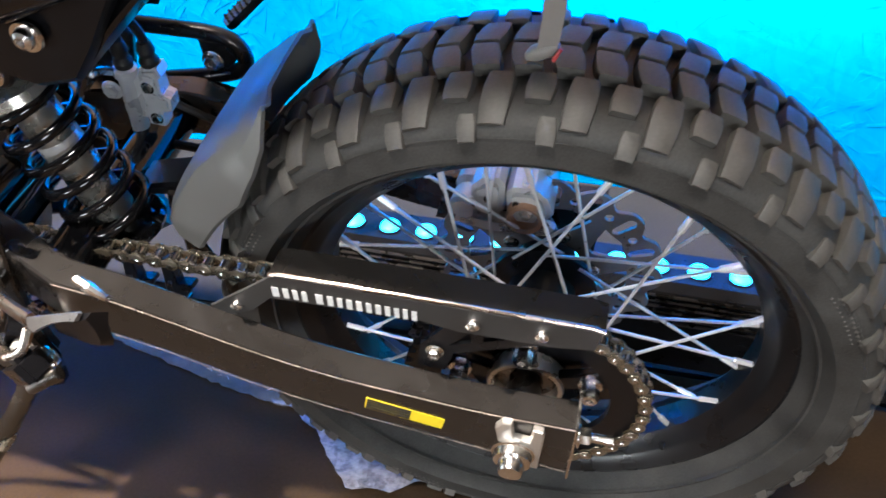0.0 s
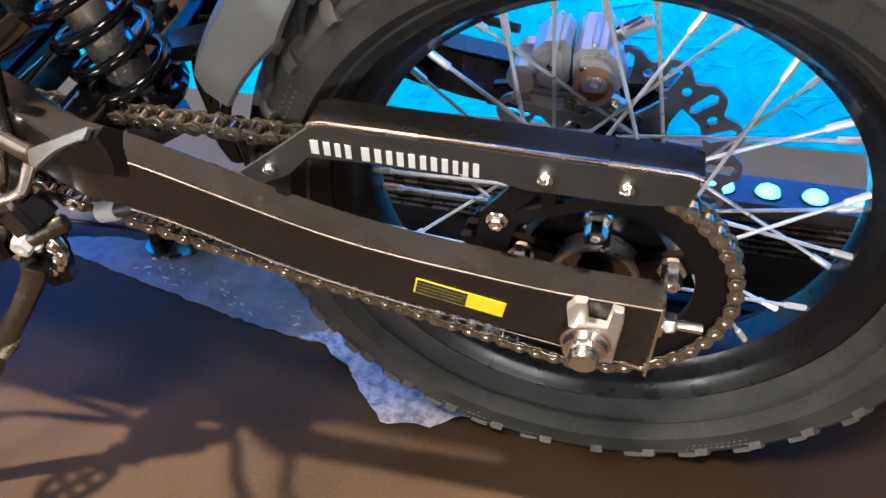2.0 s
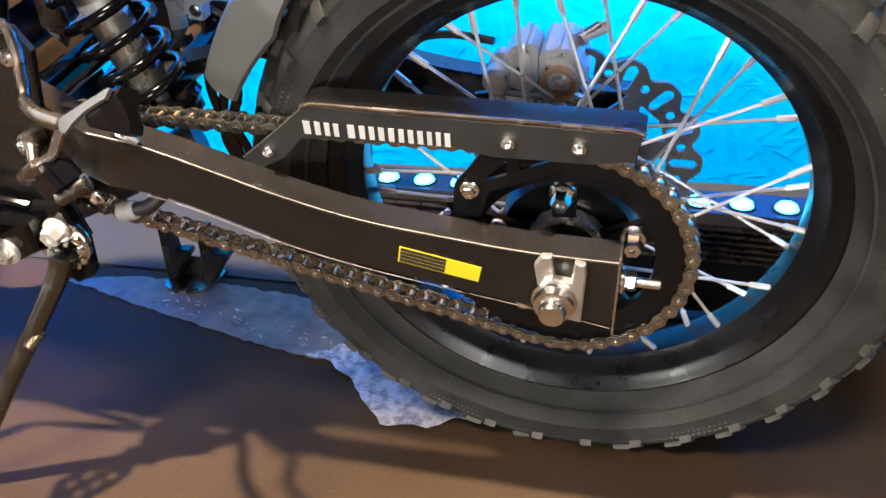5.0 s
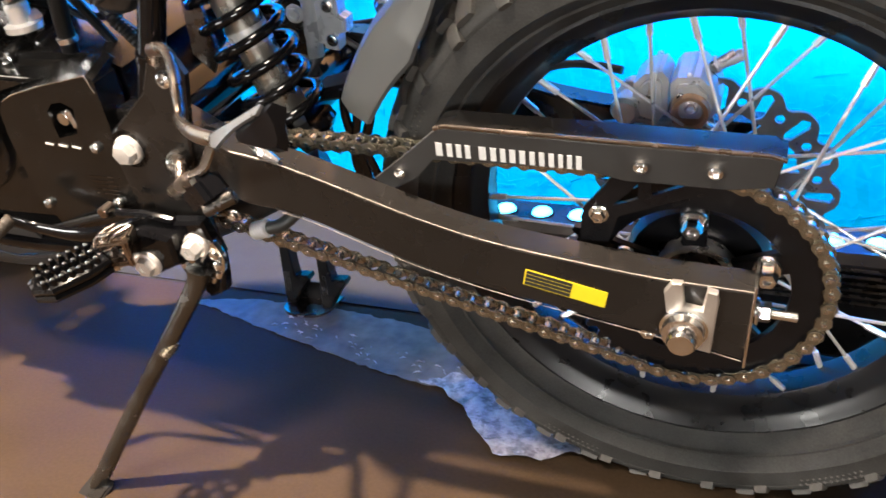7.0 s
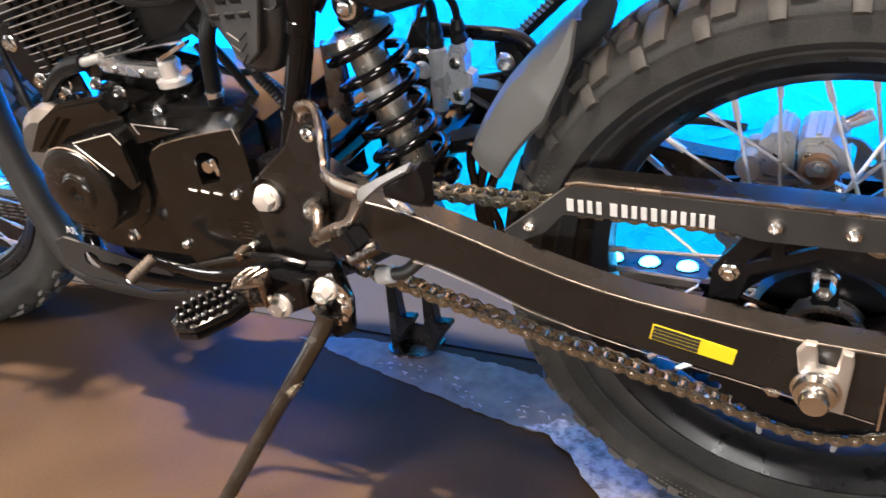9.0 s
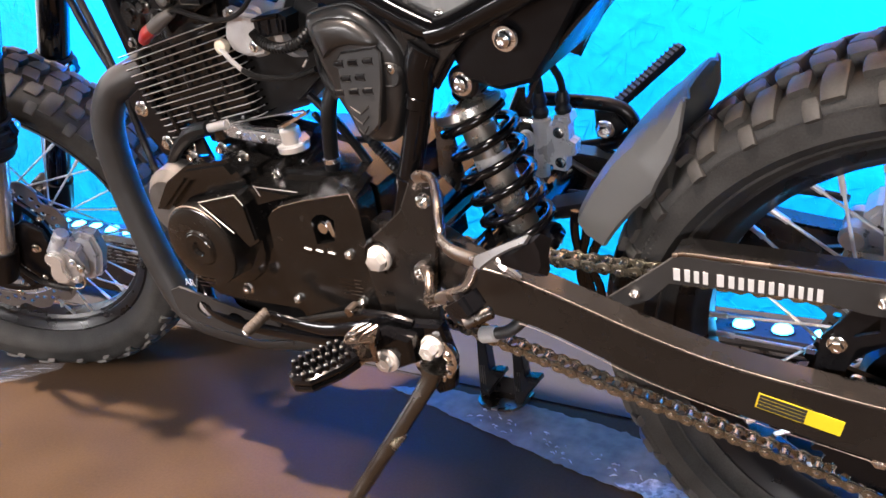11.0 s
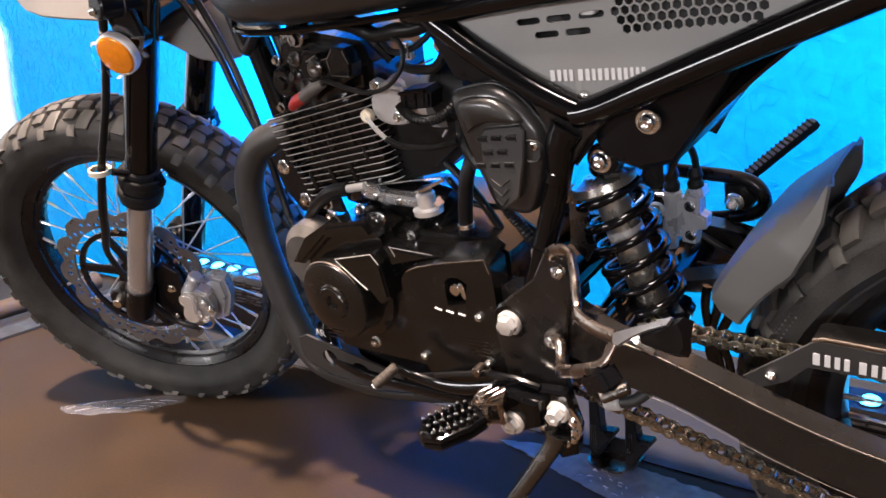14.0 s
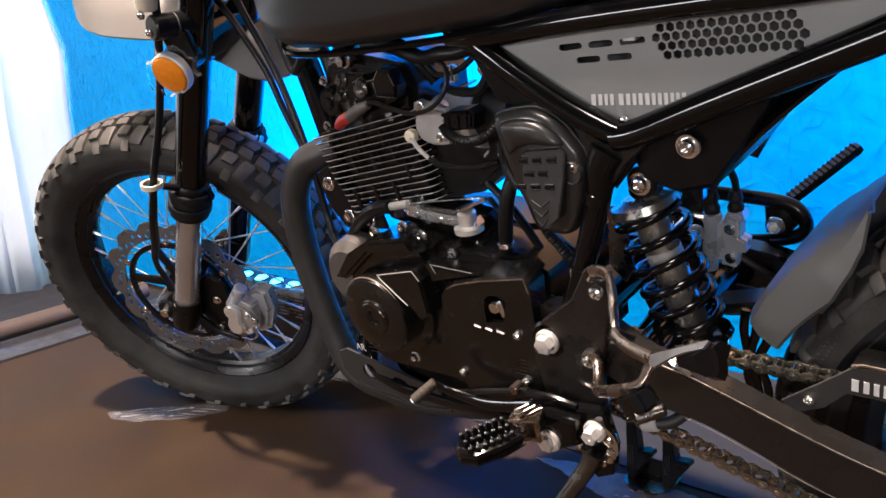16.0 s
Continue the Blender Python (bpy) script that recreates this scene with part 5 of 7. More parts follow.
# thin pale lines paint the highlights on the rocker box edges
for pts in ([(-0.775, 0.416), (-0.758, 0.4225), (-0.752, 0.4165), (-0.738, 0.4185), (-0.728, 0.4292)], [(-0.712, 0.4262), (-0.7065, 0.4105)], [(-0.740, 0.416), (-0.738, 0.398), (-0.710, 0.396)]):
    part("edge_glint", sweep(bmesh.new(), [(x, -0.0822, z) for x, z in pts], 0.0006, 6), M_GLINT, head, "pale line painting an edge highlight on the head")
for x, z in ((-0.800, 0.418), (-0.806, 0.398), (-0.792, 0.386)):
    part("head_stud", lathe(bmesh.new(), [(0, 0.010), (0.005, 0.010), (0.0065, 0.006), (0.009, 0.004), (0.009, 0)], (x, -0.074, z), (0, -1, 0.1), 14), M_DARKMETAL, head)
part("tank_stay", sweep(bmesh.new(), [(-0.700, -0.050, 0.440), (-0.680, -0.055, 0.424), (-0.668, -0.05, 0.405)], 0.007, 8), M_SATIN, head)
part("cam_plug", lathe(bmesh.new(), [(0.012, 0), (0.012, 0.006), (0.009, 0.008), (0.005, 0.008), (0, 0.004)], (-0.758, -0.082, 0.408), (0, -1, 0), 20), M_DARKMETAL, head)
b = lathe(bmesh.new(), [(0.020, 0), (0.020, 0.012), (0.016, 0.016), (0.009, 0.016), (0.007, 0.020), (0, 0.020)], (-0.838, -0.058, 0.388), (0, -1, 0), 24)
part("valve_cap", b, M_ENGINE, head)
part("valve_cap", lathe(bmesh.new(), [(0.024, 0), (0.026, 0.010), (0.022, 0.018), (0.010, 0.022), (0, 0.022)], (-0.840, -0.02, 0.432), (-0.3, -0.5, 1), 24), M_DARKMETAL, head)
bolts(head, [(-0.802, -0.062, 0.440)], 0.0085, 0.010)
bolts(head, [(-0.852, -0.060, 0.414), (-0.730, -0.062, 0.412), (-0.868, -0.06, 0.352)], 0.005, 0.006)
part("spark_cap", sweep(bmesh.new(), glide([(-0.822, -0.080, 0.360), (-0.800, -0.090, 0.370), (-0.778, -0.095, 0.378)]), [0.0065, 0.0080, 0.0078], 14), M_RED, head, "dark red spark plug boot")
part("spark_cap_end", sweep(bmesh.new(), glide([(-0.780, -0.095, 0.377), (-0.760, -0.097, 0.386), (-0.740, -0.097, 0.393)]), [0.0082, 0.0078, 0.0050], 14), M_CASE, head)
part("plug_lead", sweep(bmesh.new(), glide([(-0.742, -0.097, 0.392), (-0.733, -0.096, 0.395), (-0.705, -0.096, 0.387), (-0.675, -0.096, 0.381), (-0.646, -0.095, 0.386), (-0.6245, -0.094, 0.400), (-0.616, -0.090, 0.416), (-0.622, -0.084, 0.433), (-0.650, -0.076, 0.442)]), 0.0028, 10), M_HOSE, head, "black ignition lead")
# breather nozzle with its hose
b = lathe(bmesh.new(), [(0, 0.0), (0.0075, 0.0), (0.0088, 0.003), (0.0080, 0.008), (0.005, 0.010), (0, 0.010)], (-0.692, -0.082, 0.350), (0, -1, 0.1), 20)
nozzle = part("nozzle", b, M_CREAM, head, "ivory plug on the cylinder")
part("nozzle_pipe", sweep(bmesh.new(), glide([(-0.690, -0.090, 0.349), (-0.678, -0.094, 0.338), (-0.662, -0.096, 0.326)]), 0.0028, 10), M_ZINC, nozzle, "bright pipe")
part("nozzle_hose", sweep(bmesh.new(), glide([(-0.662, -0.096, 0.326), (-0.640, -0.096, 0.318), (-0.600, -0.092, 0.316), (-0.57, -0.085, 0.322)]), 0.0034, 10), M_HOSE, nozzle)

# intake: throttle body, sensor plug and ribbed loom
b = lathe(bmesh.new(), [(0, 0), (0.028, 0), (0.032, 0.006), (0.030, 0.02), (0.026, 0.03), (0.026, 0.06), (0.034, 0.066), (0.034, 0.078), (0, 0.078)], (-0.690, -0.030, 0.352), (1, -0.1, 0.05), 32)
throttle = part("throttle_body", b, M_ALU, bike, "cast aluminium throttle body")
b = lathe(bmesh.new(), [(0, 0), (0.022, 0), (0.026, 0.004), (0.026, 0.022), (0.020, 0.028), (0.020, 0.036), (0, 0.036)], (-0.680, -0.040, 0.356), (0.35, -1, 0.05), 28)
part("throttle_drum", b, M_ALU, throttle)
part("throttle_lug", block(bmesh.new(), (-0.692, -0.056, 0.377), (0.020, 0.018, 0.014), 0.004, (0, 20, 0)), M_ALU, throttle)
part("throttle_arm", prism(bmesh.new(), [(-0.668, 0.334), (-0.650, 0.336), (-0.640, 0.352), (-0.644, 0.378), (-0.664, 0.382), (-0.672, 0.360)], -0.074, -0.060, 0.004, steps=2), M_ALU, throttle)
bolts(throttle, [(-0.686, -0.066, 0.379), (-0.657, -0.075, 0.345)], 0.0045, 0.004)
plug = part("sensor_plug", prism(bmesh.new(), [(-0.634, 0.358), (-0.592, 0.361), (-0.588, 0.378), (-0.596, 0.383), (-0.626, 0.381), (-0.633, 0.375)], -0.092, -0.064, 0.003, steps=2), M_SATIN, throttle, "black sensor connector")
for x in (-0.624, -0.610, -0.598):
    part("plug_rib", block(bmesh.new(), (x, -0.0925, 0.371), (0.004, 0.003, 0.016), 0.001, (0, 8, 0)), M_SATIN, plug)
part("plug_latch", sweep(bmesh.new(), glide([(-0.630, -0.093, 0.378), (-0.612, -0.095, 0.3805), (-0.594, -0.093, 0.381)]), 0.0022, 8), M_GLOSS, plug)
part("intake_boot", lathe(bmesh.new(), [(0.030, 0), (0.036, 0.01), (0.033, 0.02), (0.038, 0.03), (0.036, 0.06), (0, 0.06)], (-0.618, -0.03, 0.36), (1, -0.05, 0.1), 28), M_RUBBERGRIP, throttle)
part("intake_box", prism(bmesh.new(), [(-0.712, 0.246), (-0.640, 0.262), (-0.585, 0.300), (-0.560, 0.345), (-0.585, 0.362), (-0.690, 0.352), (-0.720, 0.320)], -0.045, 0.050, 0.010, steps=2), M_HOSE, throttle, "black rubber intake duct")
for x, z, w in ((-0.606, 0.338, 0.006), (-0.590, 0.322, 0.005), (-0.612, 0.318, 0.004)):
    part("duct_clip", sweep(bmesh.new(), [(x - w, -0.052, z - w), (x + w, -0.052, z + w)], 0.0016, 6), M_ZINC, throttle, "bright wire clip")
def ribbed(pts, r, name, parent, label=""):
    line = glide(pts, 10)
    part(name, sweep(bmesh.new(), line, [r * (1.0 if i % 2 else 0.82) for i in range(len(line))], 12), M_HOSE, parent, label, smooth=20)


ribbed([(-0.634, -0.092, 0.366), (-0.6265, -0.094, 0.358), (-0.612, -0.096, 0.351), (-0.593, -0.096, 0.349), (-0.574, -0.094, 0.354), (-0.560, -0.086, 0.366)], 0.0062, "ribbed_loom", throttle, "ribbed black wiring sleeve")
loom = part("wiring_loom", sweep(bmesh.new(), glide([(-0.770, -0.05, 0.456), (-0.710, -0.066, 0.455), (-0.662, -0.074, 0.440), (-0.630, -0.076, 0.443), (-0.600, -0.074, 0.444), (-0.565, -0.065, 0.456)]), [0.009, 0.011, 0.008, 0.009, 0.008, 0.008], 12), M_HOSE, bike, "taped black wiring loom under the tank")
part("loom_branch", sweep(bmesh.new(), glide([(-0.575, -0.066, 0.446), (-0.566, -0.076, 0.425), (-0.578, -0.084, 0.404), (-0.606, -0.084, 0.402), (-0.640, -0.070, 0.404)]), 0.0055, 10), M_HOSE, loom)
part("loom_branch", sweep(bmesh.new(), glide([(-0.66, -0.072, 0.436), (-0.640, -0.076, 0.420), (-0.610, -0.074, 0.424), (-0.590, -0.068, 0.436)]), 0.0035, 10), M_HOSE, loom)
part("loom_clip", block(bmesh.new(), (-0.622, -0.072, 0.420), (0.012, 0.010, 0.020), 0.002, (0, 5, 0)), M_ZINC, loom, "bare metal bracket")
for k in range(3):
    part("clip_rib", block(bmesh.new(), (-0.6265 + 0.0045 * k, -0.0778, 0.421), (0.0016, 0.002, 0.016), 0.0004, (0, 5, 0)), M_DARKMETAL, loom)
bolts(loom, [(-0.575, -0.072, 0.424)], 0.007, 0.006, M_STEEL)
part("hose", sweep(bmesh.new(), glide([(-0.575, -0.066, 0.338), (-0.565, -0.078, 0.312), (-0.552, -0.080, 0.290)]), 0.006, 10), M_HOSE, throttle)

# clutch arm on top of the case with its cable
b = prism(bmesh.new(), [(-0.758, 0.244), (-0.750, 0.255), (-0.728, 0.252), (-0.722, 0.244), (-0.690, 0.241), (-0.640, 0.238), (-0.634, 0.230), (-0.645, 0.224), (-0.722, 0.229), (-0.748, 0.233)], -0.070, -0.050, 0.003)
clutch_arm = part("clutch_arm", b, M_FORK, bike, "bright clutch release bracket")
part("clutch_pivot", lathe(bmesh.new(), [(0.019, 0), (0.019, 0.006), (0.012, 0.008), (0.012, 0.024), (0.010, 0.027), (0, 0.027)], (-0.650, -0.066, 0.222), (0, 0, 1), 24), M_ZINC, clutch_arm)
part("clutch_lever", loft(bmesh.new(), [[(x, y - w, z), (x, y + w, z), (x, y + w, z + 0.004), (x, y - w, z + 0.004)] for x, y, z, w in ((-0.660, -0.066, 0.248, 0.006), (-0.650, -0.066, 0.250, 0.011), (-0.636, -0.067, 0.256, 0.009), (-0.618, -0.068, 0.264, 0.007), (-0.612, -0.068, 0.266, 0.004))]), M_STEEL, clutch_arm)
part("cable_end", rod(bmesh.new(), (-0.775, -0.070, 0.246), (-0.742, -0.070, 0.252), 0.0060, 12), M_ZINC, clutch_arm)
part("cable_wire", rod(bmesh.new(), (-0.742, -0.070, 0.252), (-0.616, -0.070, 0.270), 0.0018, 8), M_STEEL, clutch_arm)
part("cable_boot", sweep(bmesh.new(), glide([(-0.775, -0.070, 0.246), (-0.810, -0.070, 0.238), (-0.850, -0.066, 0.215), (-0.895, -0.055, 0.180), (-0.935, -0.045, 0.165), (-0.955, -0.035, 0.200), (-0.965, -0.03, 0.30), (-1.00, -0.02, 0.42), (-1.045, -0.015, 0.52), (-1.08, 0, 0.62)]), [0.010, 0.010, 0.008, 0.0055, 0.0055, 0.0055, 0.0055, 0.0055, 0.0055, 0.0055], 10), M_HOSE, clutch_arm, "black clutch cable")
bolts(clutch_arm, [(-0.728, -0.068, 0.238), (-0.690, -0.068, 0.234)], 0.0055, 0.004, kind=dome)
# engine mount plates
b = prism(bmesh.new(), [(-0.935, 0.275), (-0.905, 0.290), (-0.880, 0.250), (-0.820, 0.222), (-0.815, 0.200), (-0.900, 0.195), (-0.925, 0.230)], -0.050, -0.044, 0.001)
mount = part("engine_mount", b, M_SATIN, bike, "black engine mount plate")
bolts(mount, [(-0.912, -0.050, 0.262), (-0.885, -0.050, 0.214), (-0.845, -0.050, 0.212)], 0.008, 0.007)
part("hose", sweep(bmesh.new(), glide([(-0.556, -0.07, 0.31), (-0.566, -0.082, 0.285), (-0.575, -0.084, 0.255), (-0.588, -0.08, 0.206)]), 0.0085, 12), M_HOSE, crankcase, "black crankcase breather hose")
part("hose_clip", lathe(bmesh.new(), [(0.0085, 0), (0.0102, 0.001), (0.0102, 0.006), (0.0085, 0.007)], (-0.585, -0.081, 0.214), (0, 0, 1), 16), M_STEEL, crankcase)
ribbed([(-0.548, -0.05, 0.262), (-0.5307, -0.07, 0.2365), (-0.5188, -0.07, 0.2201), (-0.508, -0.066, 0.200), (-0.50, -0.05, 0.17)], 0.0070, "ribbed_hose", crankcase, "ribbed black hose")
for pts, r in (([(-0.62, -0.05, 0.28), (-0.58, -0.06, 0.25), (-0.56, -0.05, 0.20)], 0.005), ([(-0.56, -0.06, 0.30), (-0.54, -0.065, 0.24), (-0.50, -0.06, 0.20)], 0.006), ([(-0.64, -0.03, 0.25), (-0.60, -0.04, 0.225), (-0.54, -0.05, 0.23)], 0.004)):
    part("hose", sweep(bmesh.new(), glide(pts), r, 8), M_HOSE, crankcase)

# vented plastic cover ahead of the frame pillar
LEAN_OUT = 0.13
out = [(p.x, p.z) for p in glide([(-0.549, 0, 0.372), (-0.547, 0, 0.382), (-0.524, 0, 0.387), (-0.497, 0, 0.389), (-0.474, 0, 0.378), (-0.456, 0, 0.358), (-0.446, 0, 0.340), (-0.448, 0, 0.310), (-0.460, 0, 0.276), (-0.473, 0, 0.254), (-0.490, 0, 0.250), (-0.506, 0, 0.256), (-0.529, 0, 0.292), (-0.543, 0, 0.340)], 3)]
b = bmesh.new()
mid_x, mid_z = -0.497, 0.330
loft(b, [[(mid_x + (x - mid_x) * g, yy, mid_z + (z - mid_z) * g) for x, z in out] for g, yy in ((0.97, -0.060), (1.0, -0.066), (1.0, -0.098), (0.985, -0.104), (0.94, -0.1085), (0.86, -0.1110), (0.72, -0.1120), (0.3, -0.1122))])
cover = part("intake_cover", b, M_COVER, bike, "satin black vented plastic cover", smooth=50)
part("cover_lip", sweep(bmesh.new(), [(x, -0.098, z) for x, z in out[:20]], 0.0022, 8), M_COVER, cover)
b = prism(bmesh.new(), [(-0.514, 0.340), (-0.508, 0.348), (-0.466, 0.352), (-0.461, 0.346), (-0.464, 0.318), (-0.474, 0.278), (-0.490, 0.266), (-0.500, 0.270), (-0.515, 0.306)], -0.1150, -0.106, 0.0016)
for v in b.verts:
    if v.co.y < -0.108:
        v.co.y -= (0.352 - v.co.z) * LEAN_OUT
part("cover_field", b, M_COVER, cover)
b = bmesh.new()
bulge = [(p.x, p.z) for p in glide([(-0.537, 0, 0.366), (-0.534, 0, 0.376), (-0.513, 0, 0.380), (-0.489, 0, 0.378), (-0.471, 0, 0.366), (-0.463, 0, 0.354), (-0.478, 0, 0.3535), (-0.497, 0, 0.3545), (-0.515, 0, 0.351), (-0.531, 0, 0.342)], 3)]
loft(b, [[(-0.500 + (x + 0.500) * g, yy, 0.366 + (z - 0.366) * g) for x, z in bulge] for g, yy in ((1.0, -0.106), (1.0, -0.113), (0.93, -0.1165), (0.80, -0.119), (0.5, -0.1205), (0.15, -0.121))])
part("cover_bulge", b, M_COVER, cover, smooth=50)
part("screw_well", lathe(bmesh.new(), [(0, 0.001), (0.010, 0.001), (0.0115, 0.003), (0.013, 0.0), (0.013, -0.004), (0, -0.004)], (-0.459, -0.1105, 0.324), (0, -1, 0), 24), M_PRINT, cover, "dark recess round the screw")
for x, z in ((-0.511, 0.337), (-0.494, 0.338), (-0.476, 0.339), (-0.505, 0.323), (-0.488, 0.324), (-0.516, 0.309), (-0.498, 0.310), (-0.481, 0.311)):
    y = -0.1150 - (0.352 - z) * LEAN_OUT
    # black pad on the surface paints the shade inside a slot
    part("vent_shade", sweep(bmesh.new(), [(x - 0.005, y + 0.0008, z), (x + 0.005, y + 0.0008, z + 0.0006)], 0.0034, 10, flat=0.45), M_SATIN, cover, "black pad painting the shade of a vent slot")
    part("vent_lip", sweep(bmesh.new(), [(x + 0.0058, y - 0.0006, z + 0.0034), (x - 0.0045, y - 0.0006, z + 0.0030), (x - 0.0066, y - 0.0006, z + 0.0002), (x - 0.0045, y - 0.0006, z - 0.0026), (x + 0.0058, y - 0.0006, z - 0.0022)], 0.0008, 6), M_COVER, cover)
for k in range(3):
    z = 0.296 - 0.010 * k
    y = -0.1152 - (0.355 - z) * LEAN_OUT
    part("chevron", sweep(bmesh.new(), [(-0.505 + 0.002 * k, y, z), (-0.494, y - 0.0008, z - 0.007), (-0.483 - 0.002 * k, y, z + 0.001)], 0.0010, 6), M_COVER, cover)
bolts(cover, [(-0.456, -0.109, 0.329)], 0.0055, 0.004, kind=dome)

# exhaust header sweeping down in front of the engine
b = sweep(bmesh.new(), glide([(-0.850, -0.005, 0.335), (-0.880, -0.015, 0.322), (-0.925, -0.028, 0.303), (-0.975, -0.035, 0.283), (-1.012, -0.040, 0.232), (-1.024, -0.042, 0.155), (-1.018, -0.045, 0.075), (-1.000, -0.048, -0.010), (-0.975, -0.050, -0.062), (-0.920, -0.050, -0.082), (-0.80, -0.04, -0.088), (-0.62, 0.02, -0.08), (-0.45, 0.10, -0.02)], 8), 0.0225, 24)
exhaust = part("exhaust_pipe", b, M_MATT, bike, "matt black exhaust header pipe")
# skid plate under the engine
b = pierced([[(-0.945, 0.000), (-0.925, 0.008), (-0.870, -0.002), (-0.750, -0.022), (-0.730, -0.048), (-0.800, -0.060), (-0.900, -0.052), (-0.945, -0.035)]] + [[(cx + rx * math.cos(2 * math.pi * k / 16), cz + 0.014 * math.sin(2 * math.pi * k / 16)) for k in range(16)] for cx, cz, rx in ((-0.885, -0.024, 0.015), (-0.825, -0.034, 0.018))], -0.092, -0.088)
skid = part("skid_plate", b, M_MATT, bike, "matt black skid plate with lightening holes")
part("skid_floor", prism(bmesh.new(), [(-0.945, -0.038), (-0.900, -0.056), (-0.800, -0.064), (-0.730, -0.052), (-0.735, -0.058), (-0.80, -0.070), (-0.90, -0.062), (-0.95, -0.042)], -0.090, 0.090, 0.001), M_MATT, skid)


# ---- shock absorber, rear brake cylinder, pegs, stand ----
A, B = Vector((-0.421, -0.045, 0.277)), Vector((-0.374, -0.045, 0.105))
ax = (B - A).normalized()
L = (B - A).length
b = lathe(bmesh.new(), [(0, 0), (0.020, 0), (0.024, 0.003), (0.036, 0.006), (0.038, 0.014), (0.034, 0.018), (0.027, 0.020), (0.0190, 0.024), (0.0190, L * 0.84), (0.016, L * 0.86), (0.010, L * 0.88), (0.010, L), (0, L)], A, ax, 40)
shock = part("shock_absorber", b, M_SHOCK, bike, "dark polished rear shock absorber with black spring")
part("spring_seat", lathe(bmesh.new(), [(0.012, L - 0.012), (0.038, L - 0.012), (0.040, L - 0.006), (0.036, L), (0.012, L)], A, ax, 36), M_GLOSS, shock)
u = ax.cross(Vector((0, 1, 0))).normalized()
v = ax.cross(u)
turns, pts = 5.6, []
for i in range(int(turns * 24) + 1):
    a = 2 * math.pi * i / 24
    s = 0.016 + (L - 0.034) * i / (turns * 24)
    pts.append(A + ax * s + 0.0352 * (math.cos(a) * u + math.sin(a) * v))
part("spring", sweep(bmesh.new(), pts, 0.0052, 12), M_GLOSS, shock, "gloss black coil spring")
q = A + ax * 0.074
part("shock_label", lathe(bmesh.new(), [(0.0191, -0.011), (0.0194, -0.011), (0.0194, 0.007), (0.0191, 0.007)], q, ax, 40), M_ALU, shock, "white maker's sticker")
part("shock_eye", rod(bmesh.new(), (-0.404, -0.075, 0.302), (-0.404, -0.015, 0.302), 0.017, 24), M_SATIN, shock)
part("shock_neck", sweep(bmesh.new(), [(-0.404, -0.045, 0.302), A], 0.016, 16), M_DARKMETAL, shock)
part("shock_bolt", dome(bmesh.new(), (-0.404, -0.078, 0.302), 0.009, 0.007), M_STEEL, shock, "bright socket bolt")
part("shock_washer", lathe(bmesh.new(), [(0.004, 0), (0.0120, 0), (0.0120, 0.003), (0.004, 0.003)], (-0.404, -0.075, 0.302), (0, -1, 0), 24), M_STEEL, shock)
part("piggy_bracket", prism(bmesh.new(), [(-0.462, 0.260), (-0.446, 0.262), (-0.440, 0.190), (-0.452, 0.170), (-0.470, 0.190)], -0.050, -0.044, 0.001), M_DARKMETAL, shock)

# rear master cylinder on the far side
b = lathe(bmesh.new(), [(0, 0), (0.0072, 0), (0.0088, 0.004), (0.0086, 0.030), (0.0094, 0.034), (0.0090, 0.070), (0.0112, 0.074), (0.0112, 0.082), (0.008, 0.084), (0, 0.084)], (-0.4045, 0.060, 0.130), (0.11, 0, 1), 24)
master = part("brake_master_cylinder", b, M_MASTER, bike, "grey aluminium rear brake master cylinder")
b = prism(bmesh.new(), [(-0.386, 0.152), (-0.370, 0.150), (-0.367, 0.168), (-0.357, 0.170), (-0.355, 0.184), (-0.362, 0.188), (-0.361, 0.206), (-0.356, 0.210), (-0.358, 0.219), (-0.376, 0.217), (-0.381, 0.205), (-0.383, 0.180)], 0.050, 0.072, 0.003, steps=2)
part("body", b, M_MASTER, master, "cast body with a stepped side")
part("body_web", block(bmesh.new(), (-0.387, 0.062, 0.180), (0.014, 0.012, 0.050), 0.002, (0, 6, 0)), M_MASTER, master)
for x, z in ((-0.372, 0.198), (-0.374, 0.162)):
    part("body_bolt", hexagon(bmesh.new(), (x, 0.050, z), 0.0048, 0.004), M_STEEL, master)
part("boot", lathe(bmesh.new(), [(0.0085, 0), (0.0095, 0.006), (0.0068, 0.012), (0.0085, 0.018), (0.006, 0.028), (0, 0.030)], (-0.3955, 0.060, 0.213), (0.06, 0, 1), 18), M_RUBBERGRIP, master)
part("boot", lathe(bmesh.new(), [(0.0085, 0), (0.0095, 0.005), (0.0068, 0.010), (0.0085, 0.015), (0.006, 0.024), (0, 0.026)], (-0.3675, 0.060, 0.218), (0.04, 0, 1), 18), M_RUBBERGRIP, master)
part("hose", sweep(bmesh.new(), glide([(-0.3655, 0.060, 0.242), (-0.366, 0.055, 0.262), (-0.380, 0.05, 0.29)]), 0.0042, 8), M_HOSE, master)
part("hose", sweep(bmesh.new(), glide([(-0.394, 0.060, 0.240), (-0.394, 0.055, 0.265), (-0.41, 0.04, 0.29)]), 0.0058, 8), M_HOSE, master)
part("banjo", sweep(bmesh.new(), glide([(-0.398, 0.056, 0.208), (-0.416, 0.050, 0.212), (-0.428, 0.048, 0.202), (-0.440, 0.05, 0.190)]), 0.0040, 8), M_STEEL, master)
bolts(master, [(-0.412, 0.052, 0.190)], 0.0075, 0.006, M_MASTER)
part("push_rod", rod(bmesh.new(), (-0.4045, 0.060, 0.132), (-0.406, 0.060, 0.116), 0.0062, 12), M_STEEL, master)
